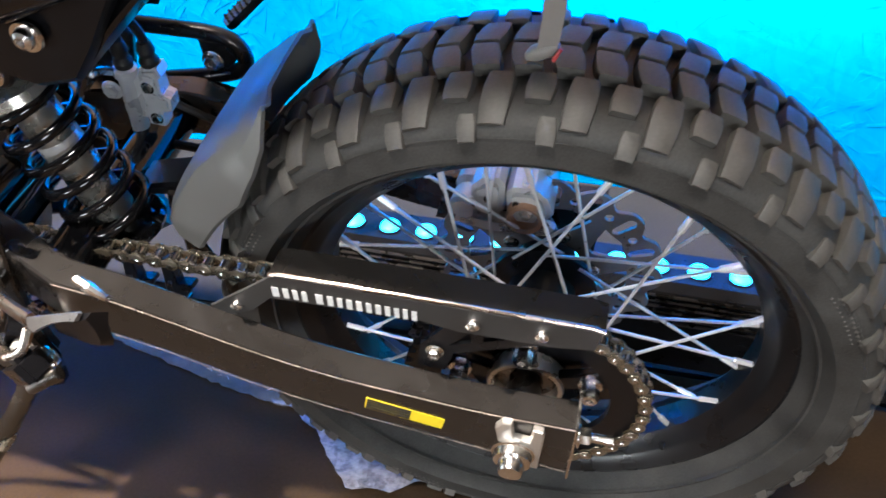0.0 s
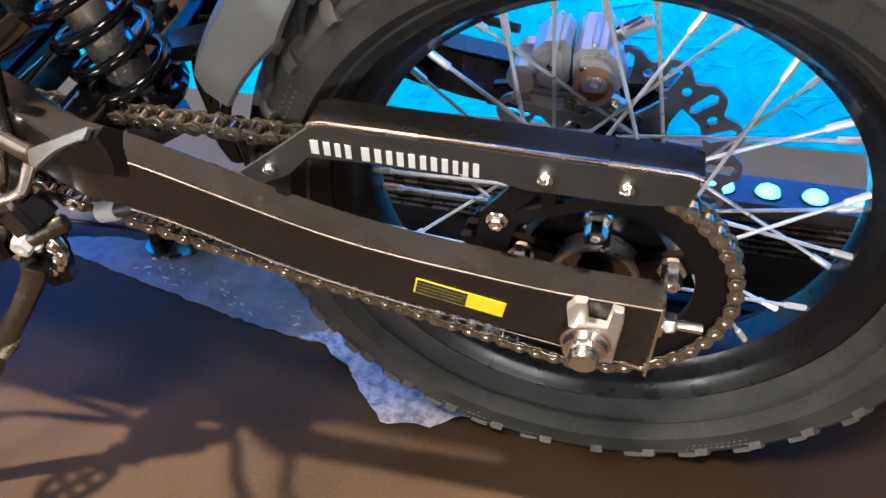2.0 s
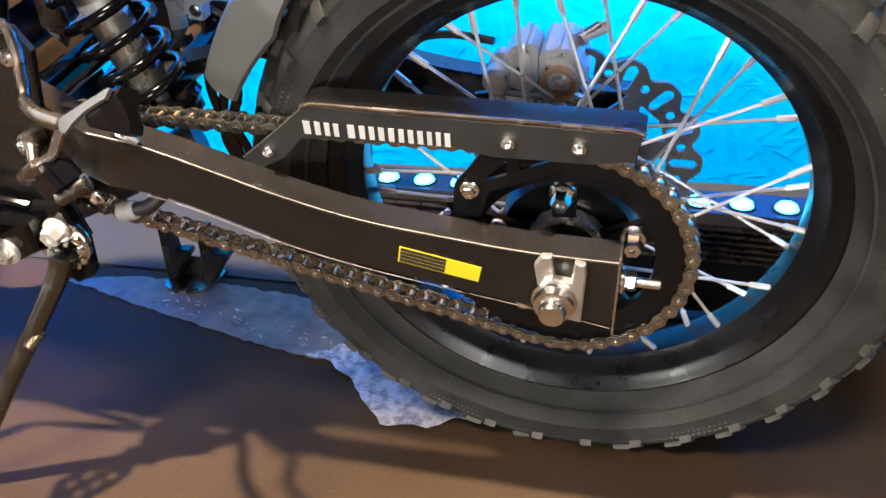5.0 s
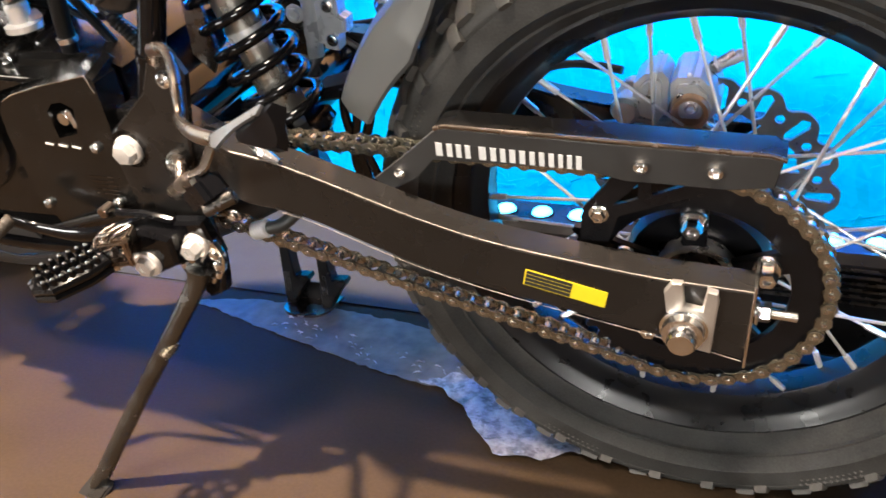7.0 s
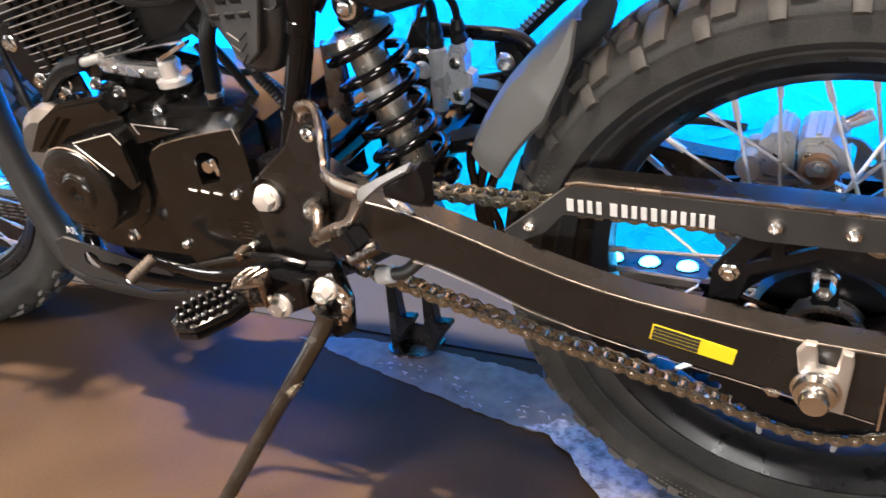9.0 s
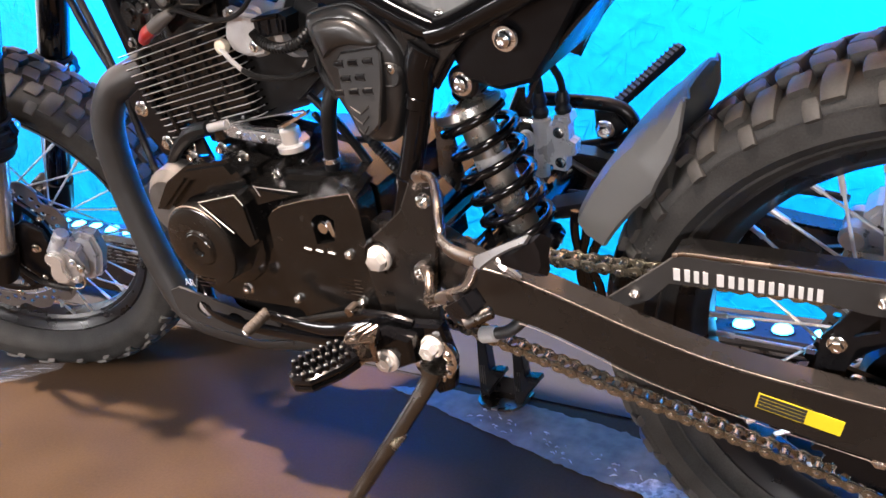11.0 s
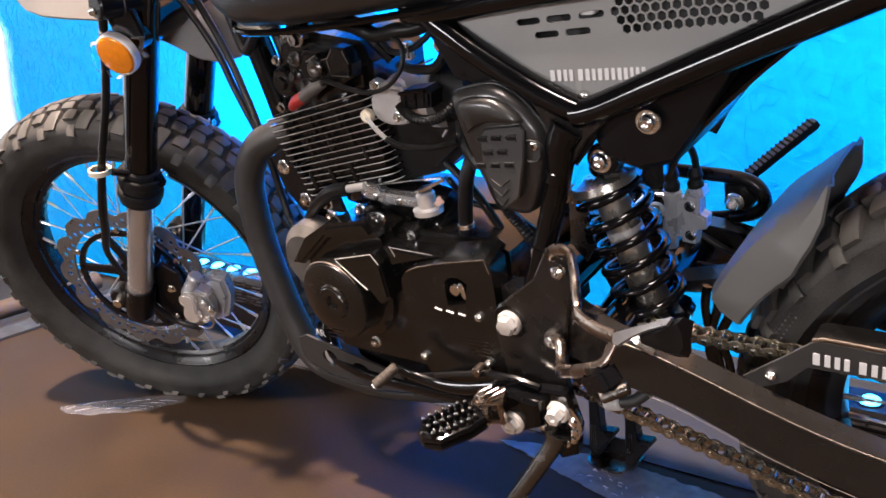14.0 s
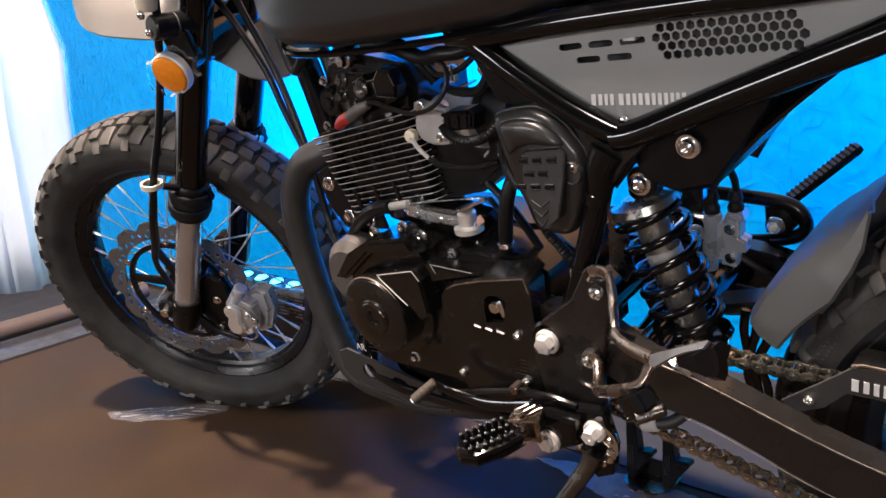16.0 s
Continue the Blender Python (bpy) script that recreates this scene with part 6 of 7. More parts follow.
part("brake_rod", sweep(bmesh.new(), [(-0.406, 0.060, 0.120), (-0.370, 0.064, 0.117), (-0.310, 0.070, 0.105)], 0.0048, 10), M_SATIN, master, "black brake rod")

# pillion peg on the far side
b = sweep(bmesh.new(), glide([(-0.455, 0.140, 0.205), (-0.414, 0.150, 0.197), (-0.345, 0.156, 0.187), (-0.325, 0.156, 0.163), (-0.342, 0.156, 0.143), (-0.411, 0.150, 0.133), (-0.46, 0.140, 0.130)], 6), 0.0085, 12)
hanger = part("pillion_peg_hanger", b, M_SATIN, bike, "black tubular pillion peg loop")
part("hanger_plate", prism(bmesh.new(), [(-0.372, 0.182), (-0.345, 0.182), (-0.332, 0.163), (-0.345, 0.148), (-0.372, 0.148)], 0.152, 0.160, 0.002), M_SATIN, hanger)
bolts(hanger, [(-0.359, 0.150, 0.160)], 0.009, 0.008)


def peg_bar(a, c, w, mat, parent, name="peg"):
    """A flat foot bar with a toothed tread along both edges."""
    a, c = Vector(a), Vector(c)
    d = (c - a).normalized()
    side = d.cross(Vector((0, 0, 1))).normalized()
    up = side.cross(d)
    secs_ = []
    for u_, g in ((0, 0.7), (0.05, 1.0), (0.95, 1.0), (1.0, 0.8)):
        q = a + (c - a) * u_
        secs_.append([q + side * (w * g * i_) + up * (w * 0.55 * g * k_) for i_, k_ in ((-1, -1), (1, -1), (1, 1), (-1, 1))])
    p = part(name, loft(bmesh.new(), secs_), mat, parent, "slim black toothed pillion peg", smooth=0)
    for e_ in (-0.75, 0.0, 0.75):
        for k in range(15):
            q = a + (c - a) * (0.06 + 0.063 * k) + up * (w * 0.5) + side * (w * e_)
            part("stud", rod(bmesh.new(), q, q + up * 0.0035, 0.0017, 6, r2=0.0011), mat, p)
    return p


peg_bar((-0.360, 0.196, 0.172), (-0.292, 0.252, 0.226), 0.0085, M_HOSE, hanger, "pillion_peg")

# folded pillion peg on the near side, held by two bent bars
b = sweep(bmesh.new(), glide([(-0.440, -0.136, 0.222), (-0.426, -0.146, 0.236), (-0.408, -0.152, 0.238), (-0.402, -0.158, 0.222), (-0.397, -0.168, 0.210), (-0.392, -0.178, 0.198), (-0.386, -0.188, 0.194), (-0.362, -0.204, 0.194), (-0.334, -0.216, 0.196)], 6), 0.0068, 12, flat=0.7)
near_hanger = part("near_pillion_hanger", b, M_BROWNCHROME, bike, "bent bronze-plated bar carrying the folded pillion peg")
part("lower_bar", sweep(bmesh.new(), glide([(-0.450, -0.140, 0.126), (-0.436, -0.152, 0.130), (-0.428, -0.166, 0.122), (-0.418, -0.184, 0.122), (-0.396, -0.210, 0.142), (-0.352, -0.236, 0.172)], 6), 0.0060, 12), M_BROWNCHROME, near_hanger)
PA, PB, PC, PD = Vector((-0.338, -0.217, 0.199)), Vector((-0.274, -0.228, 0.234)), Vector((-0.278, -0.231, 0.228)), Vector((-0.333, -0.223, 0.190))
out_n = Vector((-0.45, -0.62, 0.64)).normalized()
tooth = (PA - PD).normalized()
rows_ = [[], [], [], []]
for i in range(41):
    u_ = i / 40
    t_ = PA.lerp(PB, u_) + tooth * (0.0013 if i % 2 else 0.0)
    l_ = PD.lerp(PC, u_) + tooth * 0.003 * math.sin(math.pi * u_)
    for r_, p_ in zip(rows_, (t_, l_, l_ - out_n * 0.003, t_ - out_n * 0.003)):
        r_.append(p_)
part("toothed_peg_plate", loft(bmesh.new(), [[r_[i] for r_ in rows_] for i in range(41)]), M_DISC, near_hanger, "serrated bare metal peg edge", smooth=20)
part("plate_tail", sweep(bmesh.new(), glide([PD + tooth * 0.004, Vector((-0.340, -0.232, 0.180)), Vector((-0.353, -0.238, 0.176))]), [0.0045, 0.004, 0.003], 8, flat=0.6), M_BROWNCHROME, near_hanger)
secs = []
for u_, w_ in ((0.45, 0.004), (0.62, 0.012), (0.8, 0.020), (0.97, 0.024), (1.06, 0.020), (1.12, 0.010)):
    p_, q_ = PD.lerp(PC, u_) - out_n * 0.004, PA.lerp(PB, u_) - out_n * 0.004
    dn_ = Vector((0.35, -0.10, -0.93))
    secs.append([q_, p_, p_ + dn_ * w_, p_ + dn_ * w_ - out_n * 0.010, q_ - out_n * 0.012])
part("peg_rubber", loft(bmesh.new(), secs), M_SATIN, near_hanger, "black rubber peg pad")
part("peg_knuckle", block(bmesh.new(), (-0.344, -0.232, 0.160), (0.034, 0.024, 0.026), 0.005, (0, -35, -15)), M_SATIN, near_hanger)
part("peg_pin", rod(bmesh.new(), (-0.340, -0.244, 0.150), (-0.318, -0.232, 0.158), 0.006, 14), M_DARKMETAL, near_hanger)
bolts(near_hanger, [(-0.436, -0.132, 0.204), (-0.453, -0.139, 0.122)], 0.0085, 0.008, kind=dome)
bolts(near_hanger, [(-0.437, -0.130, 0.078), (-0.414, -0.130, 0.062)], 0.005, 0.005)
part("lug", rod(bmesh.new(), (-0.453, -0.126, 0.122), (-0.453, -0.140, 0.122), 0.011, 18), M_DARKMETAL, near_hanger)

# rider's foot peg: a cage with studs
b = prism(bmesh.new(), [(-0.530, 0.048), (-0.505, 0.058), (-0.470, 0.052), (-0.472, 0.020), (-0.500, 0.006), (-0.528, 0.016)], -0.166, -0.128, 0.004)
peg_mount = part("foot_peg_mount", b, M_GLOSS, bike, "black foot peg mount")
bolts(peg_mount, [(-0.506, -0.166, 0.020)], 0.0105, 0.012, M_ZINC)
part("bolt_collar", lathe(bmesh.new(), [(0.009, 0), (0.0135, 0.001), (0.0135, 0.004), (0.009, 0.005)], (-0.506, -0.166, 0.020), (0, -1, 0), 24), M_ZINC, peg_mount)
for dz in (-0.011, 0.013):
    part("clevis", block(bmesh.new(), (-0.520, -0.182, 0.048 + dz), (0.030, 0.030, 0.005), 0.002, (0, 0, 25)), M_BROWNCHROME, peg_mount, "bronze-plated clevis")
part("clevis_side", block(bmesh.new(), (-0.506, -0.178, 0.050), (0.006, 0.034, 0.030), 0.002, (0, 0, 25)), M_BROWNCHROME, peg_mount)
for k in range(3):
    part("spring_arm", sweep(bmesh.new(), glide([(-0.534 + 0.009 * k, -0.196 + 0.002 * k, 0.058), (-0.529 + 0.009 * k, -0.190, 0.068), (-0.518 + 0.009 * k, -0.176, 0.072)]), 0.0016, 8), M_BROWNCHROME, peg_mount, "bronze-toned spring wire")
part("mount_ridge", sweep(bmesh.new(), [(-0.538, -0.150, 0.066), (-0.505, -0.150, 0.068), (-0.476, -0.146, 0.060)], 0.0045, 8), M_GLOSS, peg_mount)
part("hinge_pin", rod(bmesh.new(), (-0.524, -0.190, 0.028), (-0.524, -0.190, 0.070), 0.0045, 12), M_STEEL, peg_mount)
part("return_spring", sweep(bmesh.new(), [(-0.524 + 0.008 * math.cos(k * 0.8), -0.190 + 0.008 * math.sin(k * 0.8), 0.038 + 0.0006 * k) for k in range(36)], 0.0014, 6), M_STEEL, peg_mount)
A2, C2 = Vector((-0.528, -0.198, 0.047)), Vector((-0.562, -0.252, 0.046))
d2 = (C2 - A2).normalized()
s2 = d2.cross(Vector((0, 0, 1))).normalized()
cage = [A2 + s2 * 0.016, A2 + (C2 - A2) * 0.3 + s2 * 0.0195, C2 - d2 * 0.012 + s2 * 0.0185, C2 + s2 * 0.006, C2 - s2 * 0.006, C2 - d2 * 0.012 - s2 * 0.0185, A2 + (C2 - A2) * 0.3 - s2 * 0.0195, A2 - s2 * 0.016]
ring = cage + cage[:1]
b = bmesh.new()
for dz in (-0.006, 0.002):
    sweep(b, [p + Vector((0, 0, dz)) for p in ring], 0.0050, 8)
peg = part("foot_peg", b, M_GLOSS, bike, "black studded motocross foot peg, an open cage")
part("rail", sweep(bmesh.new(), [A2, C2], 0.0055, 8), M_GLOSS, peg)
for k in range(4):
    p = A2 + (C2 - A2) * (0.08 + 0.26 * k)
    part("crossbar", sweep(bmesh.new(), [p - s2 * 0.016, p + s2 * 0.016], 0.0042, 8), M_GLOSS, peg)
for off in (-0.0175, 0.0, 0.0175):
    for k in range(7):
        p = A2 + (C2 - A2) * (0.10 + 0.13 * k) + s2 * off * (0.86 if k in (0, 6) else 1) + Vector((0, 0, 0.004))
        part("stud", rod(bmesh.new(), p, p + Vector((0, 0, 0.0080)), 0.0036, 8, r2=0.0028), M_GLOSS, peg)
        part("stud_tip", rod(bmesh.new(), p + Vector((0, 0, 0.0083)), p + Vector((0, 0, 0.0100)), 0.0022, 8, r2=0.0012), M_STEEL, peg, "bright worn stud tip")

# gear lever
b = sweep(bmesh.new(), glide([(-0.520, -0.135, 0.052), (-0.545, -0.146, 0.043), (-0.600, -0.152, 0.034), (-0.650, -0.158, 0.042), (-0.668, -0.164, 0.052), (-0.673, -0.170, 0.055)]), [0.010, 0.009, 0.008, 0.006, 0.006, 0.005], 12, flat=0.6)
gear = part("gear_lever", b, M_GLOSS, bike, "black gear lever with tan rubber toe piece")
T0, T1 = Vector((-0.671, -0.164, 0.056)), Vector((-0.690, -0.190, 0.040))
part("toe_rubber", rod(bmesh.new(), T0, T1, 0.0070, 18, 0.0015), M_TOE, gear, "worn tan rubber toe piece")
for k in range(4):
    part("rubber_ring", lathe(bmesh.new(), [(0.0068, -0.0016), (0.0075, 0), (0.0068, 0.0016)], T0.lerp(T1, 0.22 + 0.17 * k), T1 - T0, 18), M_TOE, gear)
part("toe_pin", lathe(bmesh.new(), [(0.0045, 0), (0.0045, 0.002), (0.002, 0.003), (0, 0.003)], T1, T1 - T0, 14), M_ZINC, gear, "bright pin end")
part("linkage", sweep(bmesh.new(), [(-0.545, -0.140, 0.060), (-0.70, -0.120, 0.005)], 0.004, 8), M_HOSE, gear)
part("knuckle", rod(bmesh.new(), (-0.560, -0.134, 0.062), (-0.560, -0.150, 0.062), 0.0062, 14, 0.001), M_BROWNCHROME, gear)

# side stand with its plate, nut and scorched weld
b = prism(bmesh.new(), [(-0.478, 0.060), (-0.440, 0.064), (-0.432, 0.020), (-0.440, -0.020), (-0.462, -0.032), (-0.486, 0.000)], -0.150, -0.134, 0.003)
stand = part("side_stand", b, M_GLOSS, bike, "side stand with worn steel leg, folded out")
part("stand_nut", hexagon(bmesh.new(), (-0.454, -0.150, 0.037), 0.0098, 0.016), M_ZINC, stand, "large steel pivot nut")
part("stand_eye", lathe(bmesh.new(), [(0.010, 0), (0.026, 0), (0.028, 0.003), (0.028, 0.008), (0.010, 0.008)], (-0.456, -0.142, 0.022), (0, -1, 0), 28), M_CHROME, stand, "rough bright weld ring")
foot = Vector((-0.622, -0.262, -0.2445))
legp = [Vector((-0.455, -0.158, 0.012)), Vector((-0.468, -0.168, -0.015)), Vector((-0.545, -0.214, -0.128)), foot]
part("stand_leg", sweep(bmesh.new(), glide(legp, 6), [0.013, 0.0100, 0.0092, 0.0092], 14), M_LEG, stand, "worn dark steel stand leg")
part("stand_foot", block(bmesh.new(), (foot.x + 0.004, foot.y - 0.004, foot.z + 0.003), (0.036, 0.030, 0.006), 0.002, (11.8, 0, -10)), M_ARM, stand)
SW0 = Vector((-0.425, -0.098, 0.020))
part("stand_knob", rod(bmesh.new(), (-0.495, -0.185, -0.066), (-0.501, -0.204, -0.073), 0.006, 10), M_CHAIN, stand, "small brass stop peg")
for k in range(7):
    a = radians(200 + 30 * k)
    p = Vector((-0.458 + 0.021 * math.cos(a), -0.1505, 0.018 + 0.024 * math.sin(a)))
    part("weld_bead", lathe(bmesh.new(), [(0, 0.0035), (0.004, 0.0025), (0.0058, 0), (0.004, -0.002), (0, -0.003)], p, (0.2 * (k % 3 - 1), -1, 0.3), 10), M_CHROME, stand)
part("switch_cap", rod(bmesh.new(), SW0, SW0 + Vector((0.020, 0.0, 0.006)), 0.0095, 16, 0.002), M_WHITE, stand, "white plastic stand switch cap")
part("switch_lead", sweep(bmesh.new(), glide([SW0 + Vector((0.016, 0, 0.005)), SW0 + Vector((0.034, 0.004, 0.009)), SW0 + Vector((0.050, 0.02, 0.02))]), 0.007, 12), M_MATT, stand)

# strut that hangs over the rear tyre from the tail, with a rounded end piece
b = loft(bmesh.new(), [[(x - w, y - d, z), (x + w, y - d, z), (x + w, y + d, z), (x - w, y + d, z)] for x, y, z, w, d in ((0.003, -0.019, 0.326, 0.0070, 0.005), (0.006, -0.019, 0.350, 0.0072, 0.005), (0.010, -0.016, 0.420, 0.0080, 0.005), (0.02, -0.01, 0.50, 0.009, 0.005))])
strut = part("tail_strut", b, M_GREYPAINT, bike, "grey strut hanging from the tail over the rear tyre")
part("strut_end", sweep(bmesh.new(), [(-0.011, -0.020, 0.318), (-0.006, -0.020, 0.321), (0.004, -0.020, 0.326), (0.010, -0.020, 0.330)], [0.003, 0.0058, 0.0062, 0.0040], 14), M_GREYPAINT, strut, "rounded end piece")
part("strut_mark", sweep(bmesh.new(), [(0.008, -0.0285, 0.322), (0.013, -0.0265, 0.331)], 0.0014, 8), M_RED, strut, "small red mark")


# ---- front fork and its fittings, in the turned front frame ----
FD = Vector((0.172, 0, 0.296)).normalized()


def on_leg(z, y):
    return Vector((0.143 + (z - 0.189) * FD.x / FD.z, y, z))


for s in (-1, 1):
    y = s * 0.102
    leg = part("fork_leg", sweep(bmesh.new(), [on_leg(0.20, y), on_leg(0.30, y), on_leg(0.44, y), on_leg(0.62, y)], 0.0255, 28), M_GLOSS, bike, "gloss black upper fork tube", FRONT)
    part("fork_slider", rod(bmesh.new(), on_leg(0.000, y), on_leg(0.215, y), 0.0225, 28), M_FORK if s < 0 else M_GLOSS, leg, "brushed metal lower fork tube" if s < 0 else "dark lower fork tube")
    lo = on_leg(-0.047, y)
    part("axle_clamp", sweep(bmesh.new(), [lo, on_leg(-0.030, y), on_leg(0.012, y)], [0.024, 0.027, 0.0265], 24), M_SATIN, leg)
    part("axle_lug", rod(bmesh.new(), (0.0, y - s * 0.012, 0.0), (0.0, y + s * 0.02, 0.0), 0.022, 20), M_SATIN, leg)
    for z0, z1, r in ((0.190, 0.200, 0.033), (0.200, 0.214, 0.0365), (0.214, 0.226, 0.033), (0.226, 0.240, 0.0365), (0.240, 0.250, 0.030)):
        part("seal_ring", rod(bmesh.new(), on_leg(z0, y), on_leg(z1, y), r, 28, 0.002), M_RUBBERGRIP, leg, "black rubber fork seal ring")
    bolts(leg, [on_leg(0.222, y) + Vector((0.035, -0.012 * s, 0))], 0.0075, 0.008, axis=(1, -0.2, 0))
    part("collar_lug", block(bmesh.new(), on_leg(0.222, y) + Vector((0.032, 0, 0)), (0.022, 0.02, 0.028), 0.004), M_SATIN, leg)
# triple clamps and stem
for z in (0.47, 0.60):
    a0, a1 = on_leg(z, -0.102), on_leg(z, 0.102)
    b = sweep(bmesh.new(), [a0 + Vector((0, -0.034, 0)), a0, a0.lerp(a1, 0.5) + Vector((0.035, 0, 0.0)), a1, a1 + Vector((0, 0.034, 0))], [0.030, 0.034, 0.030, 0.034, 0.030], 16, flat=0.6)
    part("triple_clamp", b, M_GLOSS, bike, "black fork clamp", FRONT)
part("steering_stem", rod(bmesh.new(), on_leg(0.45, 0) + Vector((0.03, 0, 0)), on_leg(0.66, 0) + Vector((0.03, 0, 0)), 0.024, 24), M_GLOSS, bike, "black steering stem", FRONT)
# unseen headlamp over the fork, added for its shadow on the floor
b = lathe(bmesh.new(), [(0, 0.060), (0.060, 0.058), (0.084, 0.046), (0.090, 0.030), (0.088, 0.0), (0.070, -0.050), (0.040, -0.075), (0, -0.082)], (0.300, 0, 0.700), (-1, 0, -0.12), 40)
headlamp = part("headlamp", b, M_GLOSS, bike, "round black headlamp shell", FRONT)
part("lamp_rim", lathe(bmesh.new(), [(0.084, 0.044), (0.092, 0.044), (0.094, 0.032), (0.090, 0.028)], (0.300, 0, 0.700), (-1, 0, -0.12), 40), M_SATIN, headlamp)
# indicator arm, amber reflector wrapped in clear film
b = rod(bmesh.new(), (0.330, -0.105, 0.500), (0.300, -0.168, 0.520), 0.018, 20)
arm_ = part("lamp_arm", b, M_SATIN, bike, "black lamp arm on the fork clamp", FRONT)
part("arm_ring", lathe(bmesh.new(), [(0.018, -0.002), (0.0195, 0), (0.018, 0.002)], (0.314, -0.138, 0.510), (-0.030, -0.063, 0.020), 20), M_PRINT, arm_)
part("arm_bracket", block(bmesh.new(), (0.312, -0.140, 0.482), (0.045, 0.012, 0.040), 0.003), M_SATIN, arm_)
bolts(arm_, [(0.298, -0.172, 0.516), (0.296, -0.170, 0.540)], 0.006, 0.005, kind=dome)
IAX = Vector((-0.12, -1.0, -0.10))
b = lathe(bmesh.new(), [(0, 0.006), (0.019, 0.0055), (0.0265, 0.003), (0.0285, 0.0), (0.029, -0.008), (0, -0.010)], (0.2887, -0.162, 0.4495), IAX, 36)
reflector = part("reflector", b, M_AMBER, bike, "round amber side reflector", FRONT)
b = lathe(bmesh.new(), [(0.0285, -0.014), (0.0312, -0.012), (0.0312, -0.001), (0.0288, 0.001)], (0.2887, -0.162, 0.4495), IAX, 36)
part("reflector_rim", b, M_WHITE, reflector, "pale edge of the reflector")
glass = bpy.data.materials.new("clear_film")
glass.use_nodes = True
gb = glass.node_tree.nodes["Principled BSDF"]
gb.inputs["Base Color"].default_value, gb.inputs["Roughness"].default_value = (0.9, 0.92, 0.95, 1), 0.25
gb.inputs["Transmission Weight"].default_value, gb.inputs["IOR"].default_value = 0.85, 1.3
secs = []
for k in range(2):
    row = []
    for i in range(28):
        a = 2 * math.pi * i / 28
        r = 0.036 + 0.006 * math.sin(3 * a + 1) * math.sin(5 * a) + 0.003 * math.sin(11 * a)
        row.append(Vector((0.2887, -0.152 - 0.008 * k, 0.451)) + Vector((r * (1 - 0.12 * k) * math.cos(a), 0.3 * r * math.cos(a), r * (1 - 0.12 * k) * math.sin(a))))
    secs.append(row)
part("wrapping_film", loft(bmesh.new(), secs, caps=False), glass, reflector, "crumpled clear protective film", smooth=0)
# brake hose with guide ring
hose = part("front_brake_hose", sweep(bmesh.new(), glide([(0.36, -0.15, 0.66), (0.318, -0.152, 0.560), (0.2938, -0.152, 0.507), (0.2551, -0.152, 0.435), (0.218, -0.152, 0.375), (0.160, -0.152, 0.293), (0.107, -0.146, 0.212), (0.067, -0.130, 0.155), (0.026, -0.112, 0.105), (0.014, -0.100, 0.060), (0.030, -0.098, -0.010), (0.060, -0.094, -0.075), (0.110, -0.096, -0.100)]), [0.0062] * 6 + [0.0075] * 2 + [0.0055] * 5, 10), M_HOSE, bike, "black front brake hose", FRONT)
b = lathe(bmesh.new(), [(0.014, -0.004), (0.018, -0.004), (0.018, 0.004), (0.014, 0.004)], (0.146, -0.152, 0.276), (0.25, 0.1, 1), 24, closed=True)
part("hose_ring", b, M_CREAM, hose, "pale hose guide ring")
part("ring_arm", sweep(bmesh.new(), [(0.160, -0.145, 0.268), (0.172, -0.125, 0.250)], 0.006, 10), M_SATIN, hose)
part("pale_sleeve", rod(bmesh.new(), (0.300, -0.158, 0.545), (0.318, -0.158, 0.580), 0.016, 16), M_CREAM, hose, "pale plastic sleeve")
# high front mudguard
secs = []
for x, z, w in ((0.056, 0.586, 0.020), (0.085, 0.576, 0.045), (0.122, 0.564, 0.060), (0.165, 0.554, 0.065), (0.213, 0.543, 0.066), (0.243, 0.530, 0.066), (0.313, 0.490, 0.066), (0.353, 0.455, 0.064), (0.380, 0.442, 0.058), (0.412, 0.440, 0.045)):
    sag = 0.062
    row = [(x - 0.18 * sag * abs(v) ** 2.2, w * v, z - sag * abs(v) ** 2.2) for v in [k / 5 - 1 for k in range(11)]]
    row += [(p[0], p[1] * 0.96, p[2] - 0.004) for p in row[::-1]]
    secs.append(row)
part("front_mudguard", loft(bmesh.new(), secs), M_GREYPAINT, bike, "satin grey high front mudguard", FRONT)
# cables down the steering head
for pts, r in (([(-1.20, -0.06, 0.66), (-1.10, -0.03, 0.56), (-1.03, -0.02, 0.44), (-1.005, -0.02, 0.36), (-0.985, -0.02, 0.30)], 0.0052), ([(-1.06, 0.02, 0.60), (-0.985, -0.01, 0.49), (-0.965, -0.015, 0.42), (-0.93, -0.02, 0.44), (-0.90, -0.03, 0.46)], 0.0075), ([(-1.02, 0.03, 0.62), (-0.96, 0.03, 0.50), (-0.93, 0.025, 0.38), (-0.92, 0.025, 0.28)], 0.009)):
    part("control_cable", sweep(bmesh.new(), glide(pts), r, 10), M_HOSE, bike, "black control cable")
part("far_cable", sweep(bmesh.new(), glide([(0.33, 0.09, 0.62), (0.27, 0.085, 0.46), (0.245, 0.085, 0.40), (0.225, 0.09, 0.36)]), 0.004, 8), M_HOSE, bike, "thin black cable beside the far fork leg", FRONT)


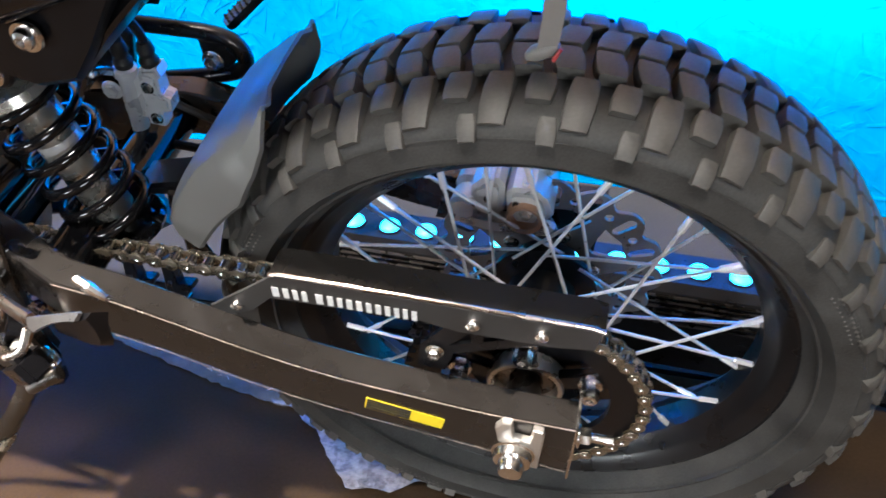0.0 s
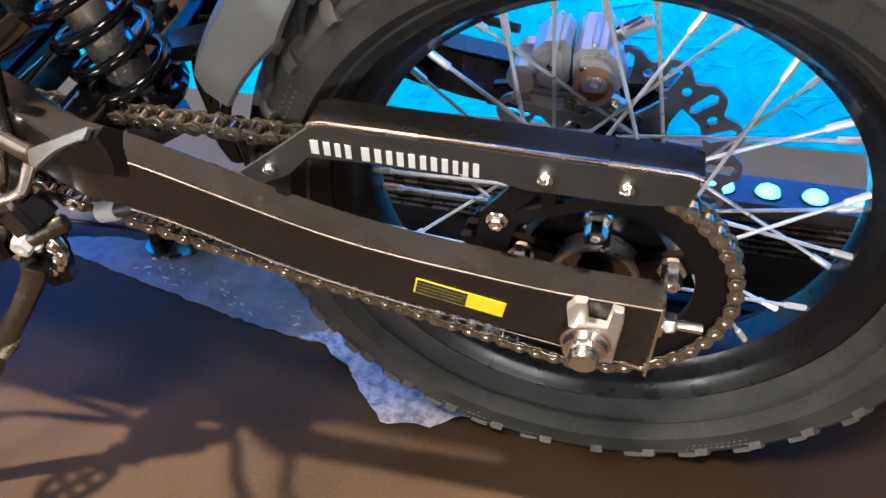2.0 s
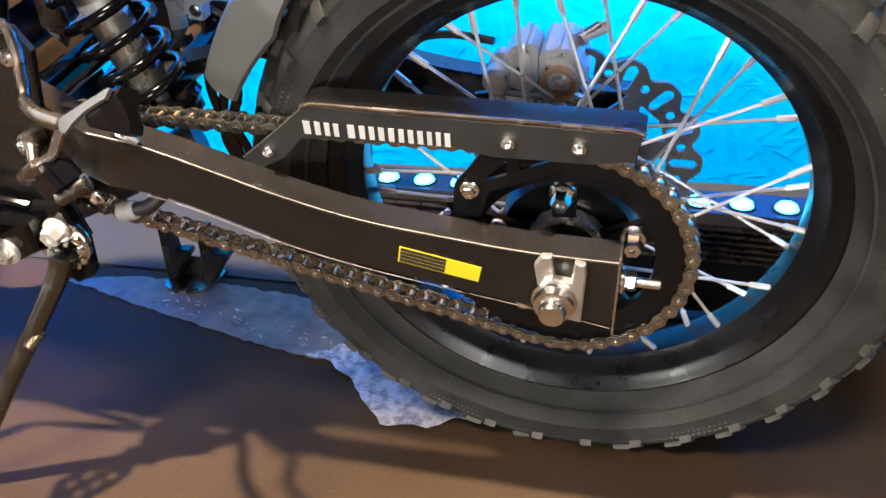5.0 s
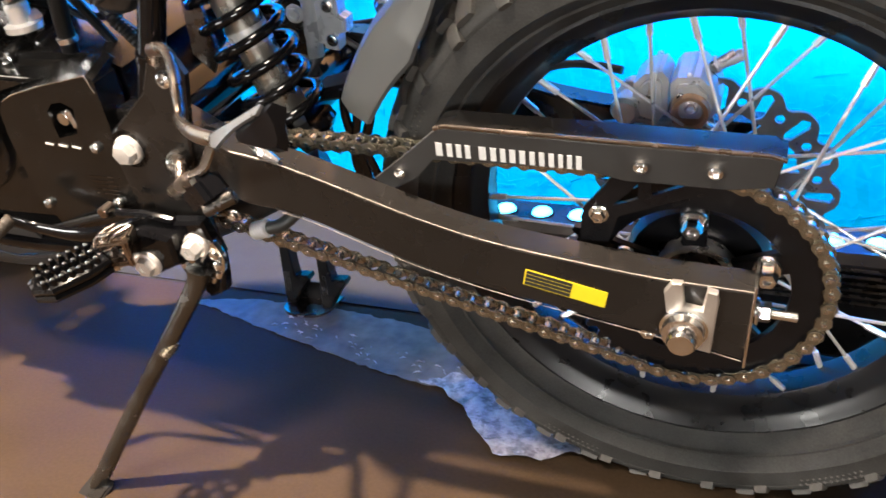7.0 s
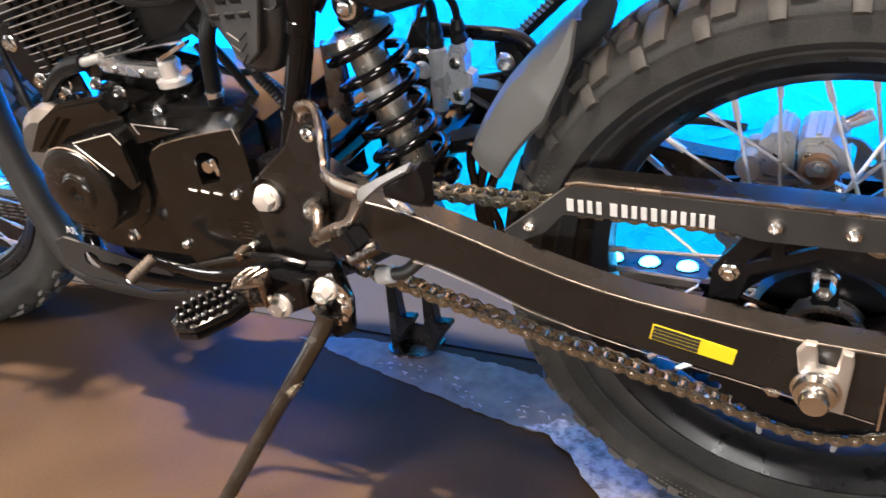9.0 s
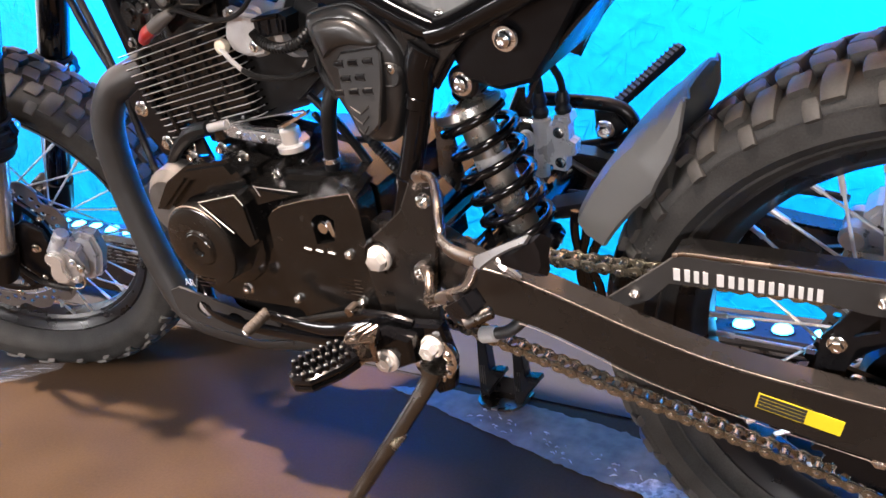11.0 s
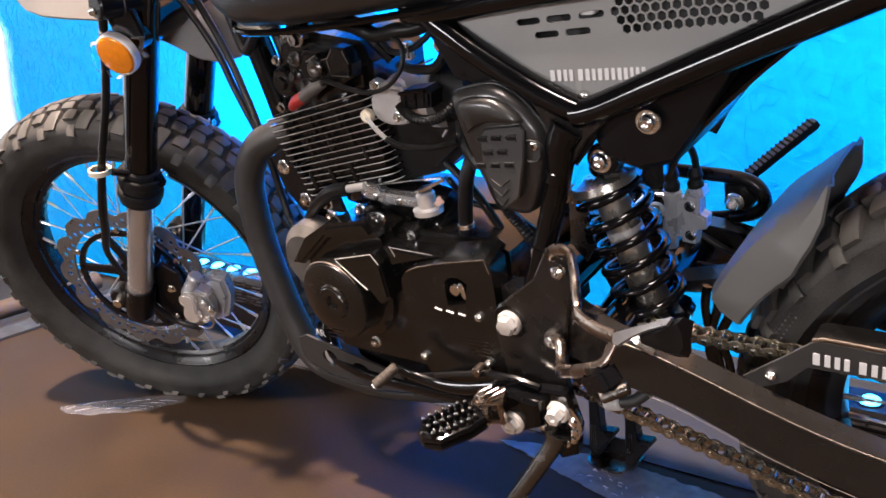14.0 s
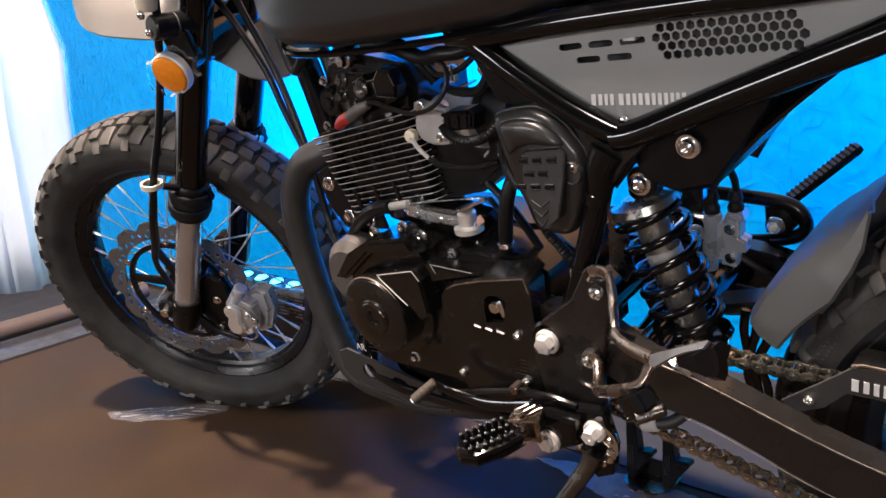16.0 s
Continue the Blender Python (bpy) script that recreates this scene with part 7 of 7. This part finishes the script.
# ---- what stands round the motorcycle ----
def wash_bar(x0, x1, first, pitch, lens_r):
    mid = (x0 + x1) / 2
    w = x1 - x0
    bar = thing("led_wash_bar", "black ribbed floor light bar with blue glowing lenses", "light bar", pose(mid, bar_y(mid), 0, 0, 0, -1.95), "light bars along the wall")
    secs = []
    for x in (-w / 2, w / 2):
        secs.append([(x, -0.030, 0.030), (x, -0.036, 0.036), (x, -0.036, 0.160), (x, -0.028, 0.172), (x, 0.030, 0.176), (x, 0.036, 0.168), (x, 0.036, 0.036), (x, 0.030, 0.030)])
    part("housing", loft(bmesh.new(), secs), M_SATIN, bar)
    for k in range(6):
        part("cooling_rib", block(bmesh.new(), (0, -0.0375, 0.112 + 0.0085 * k), (w - 0.02, 0.005, 0.0034), 0.001), M_DARKMETAL, bar, "bare metal cooling rib")
    for s in (-1, 1):
        part("end_cap", block(bmesh.new(), (s * (w / 2 + 0.004), 0, 0.102), (0.01, 0.078, 0.150), 0.003), M_SATIN, bar)
        part("foot", block(bmesh.new(), (s * w * 0.36, 0, 0.015), (0.03, 0.11, 0.030), 0.003), M_DARKMETAL, bar)
    for k in range(int((x1 - 0.01 - first) / pitch) + 1):
        x = first + pitch * k - mid
        lens = part("lens", lathe(bmesh.new(), [(0, 0.008), (lens_r * 0.55, 0.007), (lens_r * 0.88, 0.004), (lens_r, 0.0), (lens_r + 0.001, -0.002)], (x, -0.002, 0.174), (0, -0.12, 1), 20), M_LED, bar, "glowing blue lens")
        part("lens_ring", lathe(bmesh.new(), [(lens_r + 0.001, -0.003), (lens_r + 0.001, 0.002), (lens_r + 0.0035, 0.002), (lens_r + 0.0035, -0.003)], (x, -0.002, 0.174), (0, -0.12, 1), 20), M_SATIN, lens)
    return bar


for bar_ends in BARS:
    bar_ = wash_bar(*bar_ends, 0.014 if bar_ends[0] > -1 else 0.017)
    # maker's sticker: a white field over a line of print
    if bar_ends[0] > -1:
        sticker = part("sticker", block(bmesh.new(), (-0.288, -0.0365, 0.090), (0.036, 0.0010, 0.013), 0), M_WHITE, bar_, "white maker's sticker", smooth=0)
        for k in range(5):
            part("print_bar", block(bmesh.new(), (-0.302 + 0.0125 * k, -0.0365, 0.074), (0.0085, 0.0010, 0.008), 0), M_WHITE, sticker, smooth=0)
# white drape in deep folds, turning from the end of the wall towards the aisle
secs = []
for k in range(13):
    z = 2.7 - 2.86 * k / 12
    edge_x = float(np.interp(z, [-0.16, 0.50, 0.60, 0.63, 0.99, 2.7], [-3.52, -3.50, -3.49, -3.375, -3.55, -4.0]))
    row = []
    for i in range(121):
        u = i / 120
        fold = min(1, 12 * u) * 0.035 * math.sin(i * 0.62) + min(1, 12 * u) * 0.018 * math.sin(i * 1.37 + 0.4 * k)
        row.append((edge_x - 0.55 * u + fold, 0.742 - 2.5 * u, z))
    secs.append(row)
drape = thing("drape", "white cloth drape hanging in folds beside the wall", "curtain", pose(0, 0, 0))
for i in range(0, 120, 15):
    b = bmesh.new()
    loft(b, [row[i:i + 16] for row in secs], closed=False)
    panel = part("cloth_panel", b, M_DRAPE, drape, smooth=60)
    mod = panel.modifiers.new("cloth", "SOLIDIFY")
    mod.thickness = 0.004
# edge trim of the stage, then a lower step with a rail
slab("trim_edge", "dark rubber trim along the stage edge", STAGE_X - 0.10, STAGE_X - 0.004, -2.4, WALL_Y - 0.05, -0.14, 0.004, M_SEAM)
slab("step_1", "dark scuffed lower step beside the stage", STAGE_X - 0.26, STAGE_X - 0.105, -2.4, WALL_Y - 0.05, -0.16, -0.03, M_SEAM)
b = sweep(bmesh.new(), [(STAGE_X - 0.30, -2.4, -0.005), (STAGE_X - 0.30, 0.45, -0.005)], 0.028, 16)
tagged(part("kick_rail", b, M_TAN), "brown wooden rail lying along the step", "rail")
# clear tape stuck to the floor by both tyres
def tape_sheet(name, label, outline, z, wrinkle, mat, jag=0.0):
    """A thin crumpled sheet with a torn edge."""
    bm = bmesh.new()
    edge = []
    for (x0, y0), (x1, y1) in zip(outline, outline[1:] + outline[:1]):
        n = max(2, int(math.hypot(x1 - x0, y1 - y0) / 0.010))
        for i in range(n):
            x, y = x0 + (x1 - x0) * i / n, y0 + (y1 - y0) * i / n
            edge.append((x + jag * noise.noise((x * 70, y * 70, 5)), y + jag * noise.noise((x * 70, y * 70, 9))))
    vs = [bm.verts.new((x, y, z)) for x, y in edge]
    es = [bm.edges.new((vs[i], vs[(i + 1) % len(vs)])) for i in range(len(vs))]
    bmesh.ops.triangle_fill(bm, use_beauty=True, edges=es)
    for _ in range(2):
        long = [e for e in bm.edges if e.calc_length() > 0.02]
        bmesh.ops.subdivide_edges(bm, edges=long, cuts=2)
        bmesh.ops.triangulate(bm, faces=bm.faces[:])
    for v in bm.verts:
        v.co.z = z + wrinkle * max(0.0, 0.45 + noise.noise((v.co.x * 45, v.co.y * 45, 3)) + 0.4 * noise.noise((v.co.x * 130, v.co.y * 130, 7)))
    got = bmesh.ops.extrude_face_region(bm, geom=bm.faces[:])
    bmesh.ops.translate(bm, verts=[v for v in got["geom"] if isinstance(v, bmesh.types.BMVert)], vec=(0, 0, 0.0008))
    return tagged(part(name, bm, mat, smooth=50), label, "tape")


leaf = tape_sheet("clear_tape", "shiny clear tape leaf stuck to the stage by the front tyre", [(-1.680, -0.135), (-1.640, -0.145), (-1.580, -0.120), (-1.50, -0.055), (-1.455, 0.015), (-1.475, 0.035), (-1.53, 0.01), (-1.62, -0.07)], 0.0012, 0.0025, M_CLEAR, 0.005)

# creases whose pale colour paints the bright streaks of the shiny tape
rnd = random.Random(5)
for k in range(16):
    u, off = rnd.uniform(0.10, 0.90), rnd.uniform(-0.9, 0.9)
    wide = 0.030 * math.sin(math.pi * u)
    x, y = -1.680 + 0.222 * u - 0.60 * wide * off, -0.136 + 0.160 * u ** 1.2 + 0.80 * wide * off
    ln, turn = rnd.uniform(0.006, 0.024), rnd.uniform(0.35, 0.95)
    dx, dy = ln * math.cos(turn), ln * math.sin(turn)
    part("crease", sweep(bmesh.new(), [(x - dx, y - dy, 0.0036), (x, y + 0.001, 0.0044), (x + dx, y + dy, 0.0036)], [0.0003, 0.0008, 0.0003], 6, flat=0.6), M_CRINKLE, leaf, "raised pale crease")
film = tape_sheet("floor_film", "clear protective film lying on the stage behind the motorcycle", [(-0.700, 0.236), (-0.775, 0.216), (-0.800, 0.206), (-0.714, 0.183), (-0.600, 0.150), (-0.435, 0.104), (-0.330, 0.083), (-0.20, 0.14), (-0.25, 0.19), (-0.40, 0.225), (-0.55, 0.242)], 0.0006, 0.002, M_FILM, 0.006)
rnd = random.Random(21)
for _ in range(44):
    x = rnd.uniform(-0.63, -0.28)
    y = float(np.interp(x, [-0.714, -0.600, -0.435, -0.330], [0.183, 0.150, 0.104, 0.083])) + rnd.uniform(0.012, 0.055)
    ln, turn = rnd.uniform(0.0015, 0.006), rnd.uniform(-0.9, 0.5)
    dx, dy = ln * math.cos(turn), ln * math.sin(turn)
    pts = [(x - dx, y - dy, 0.0022), (x, y + 0.001, 0.0034), (x + dx * 0.5, y + dy * 0.6, 0.0030), (x + dx, y + dy, 0.0022)]
    part("fleck", sweep(bmesh.new(), pts, [0.0005, 0.0014, 0.0011, 0.0005], 6, flat=0.6), M_CRINKLE, film, "small raised pale fleck")
tape_sheet("film_end", "crumpled torn end of clear film by the rear tyre", [(-0.350, 0.090), (-0.310, 0.079), (-0.262, 0.045), (-0.240, 0.010), (-0.205, -0.024), (-0.159, -0.022), (-0.120, -0.002), (-0.08, 0.03), (-0.12, 0.08), (-0.22, 0.10), (-0.30, 0.12)], 0.0012, 0.006, M_CRINKLE, 0.010)


def floor_bracket():
    """A small base plate with two gusseted uprights."""
    br = thing("floor_bracket", "black steel bracket with two gusseted uprights on the stage", "bracket", pose(-0.595, 0.245, 0.0))
    arc = [(0.040 * math.cos(radians(a)), -0.014 + 0.030 * math.sin(radians(a))) for a in range(180, 361, 15)]
    lo = [Vector((x, y, 0.001)) for x, y in arc + [(0.040, 0.030), (-0.040, 0.030)]]
    part("base_plate", loft(bmesh.new(), [lo, [p + Vector((0, 0, 0.005)) for p in lo]]), M_BROWNCHROME, br, "bronze-toned base plate")
    for x, h in ((-0.034, 0.112), (0.030, 0.100)):
        up = part("upright", prism(bmesh.new(), [(x - 0.006, 0.005), (x + 0.008, 0.005), (x + 0.020, 0.026), (x + 0.040, 0.052), (x + 0.038, 0.058), (x + 0.016, 0.056), (x + 0.010, h), (x - 0.006, h)], -0.012, 0.010, 0.002), M_SATIN, br)
        for k in range(3):
            part("rib", sweep(bmesh.new(), [(x - 0.001 + 0.004 * k, -0.0125, 0.028), (x - 0.001 + 0.0035 * k, -0.0125, 0.062)], 0.0012, 6), M_DARKMETAL, up)
    part("back_web", block(bmesh.new(), (0, 0.014, 0.020), (0.060, 0.004, 0.030), 0.001), M_SATIN, br)
    return br


floor_bracket()
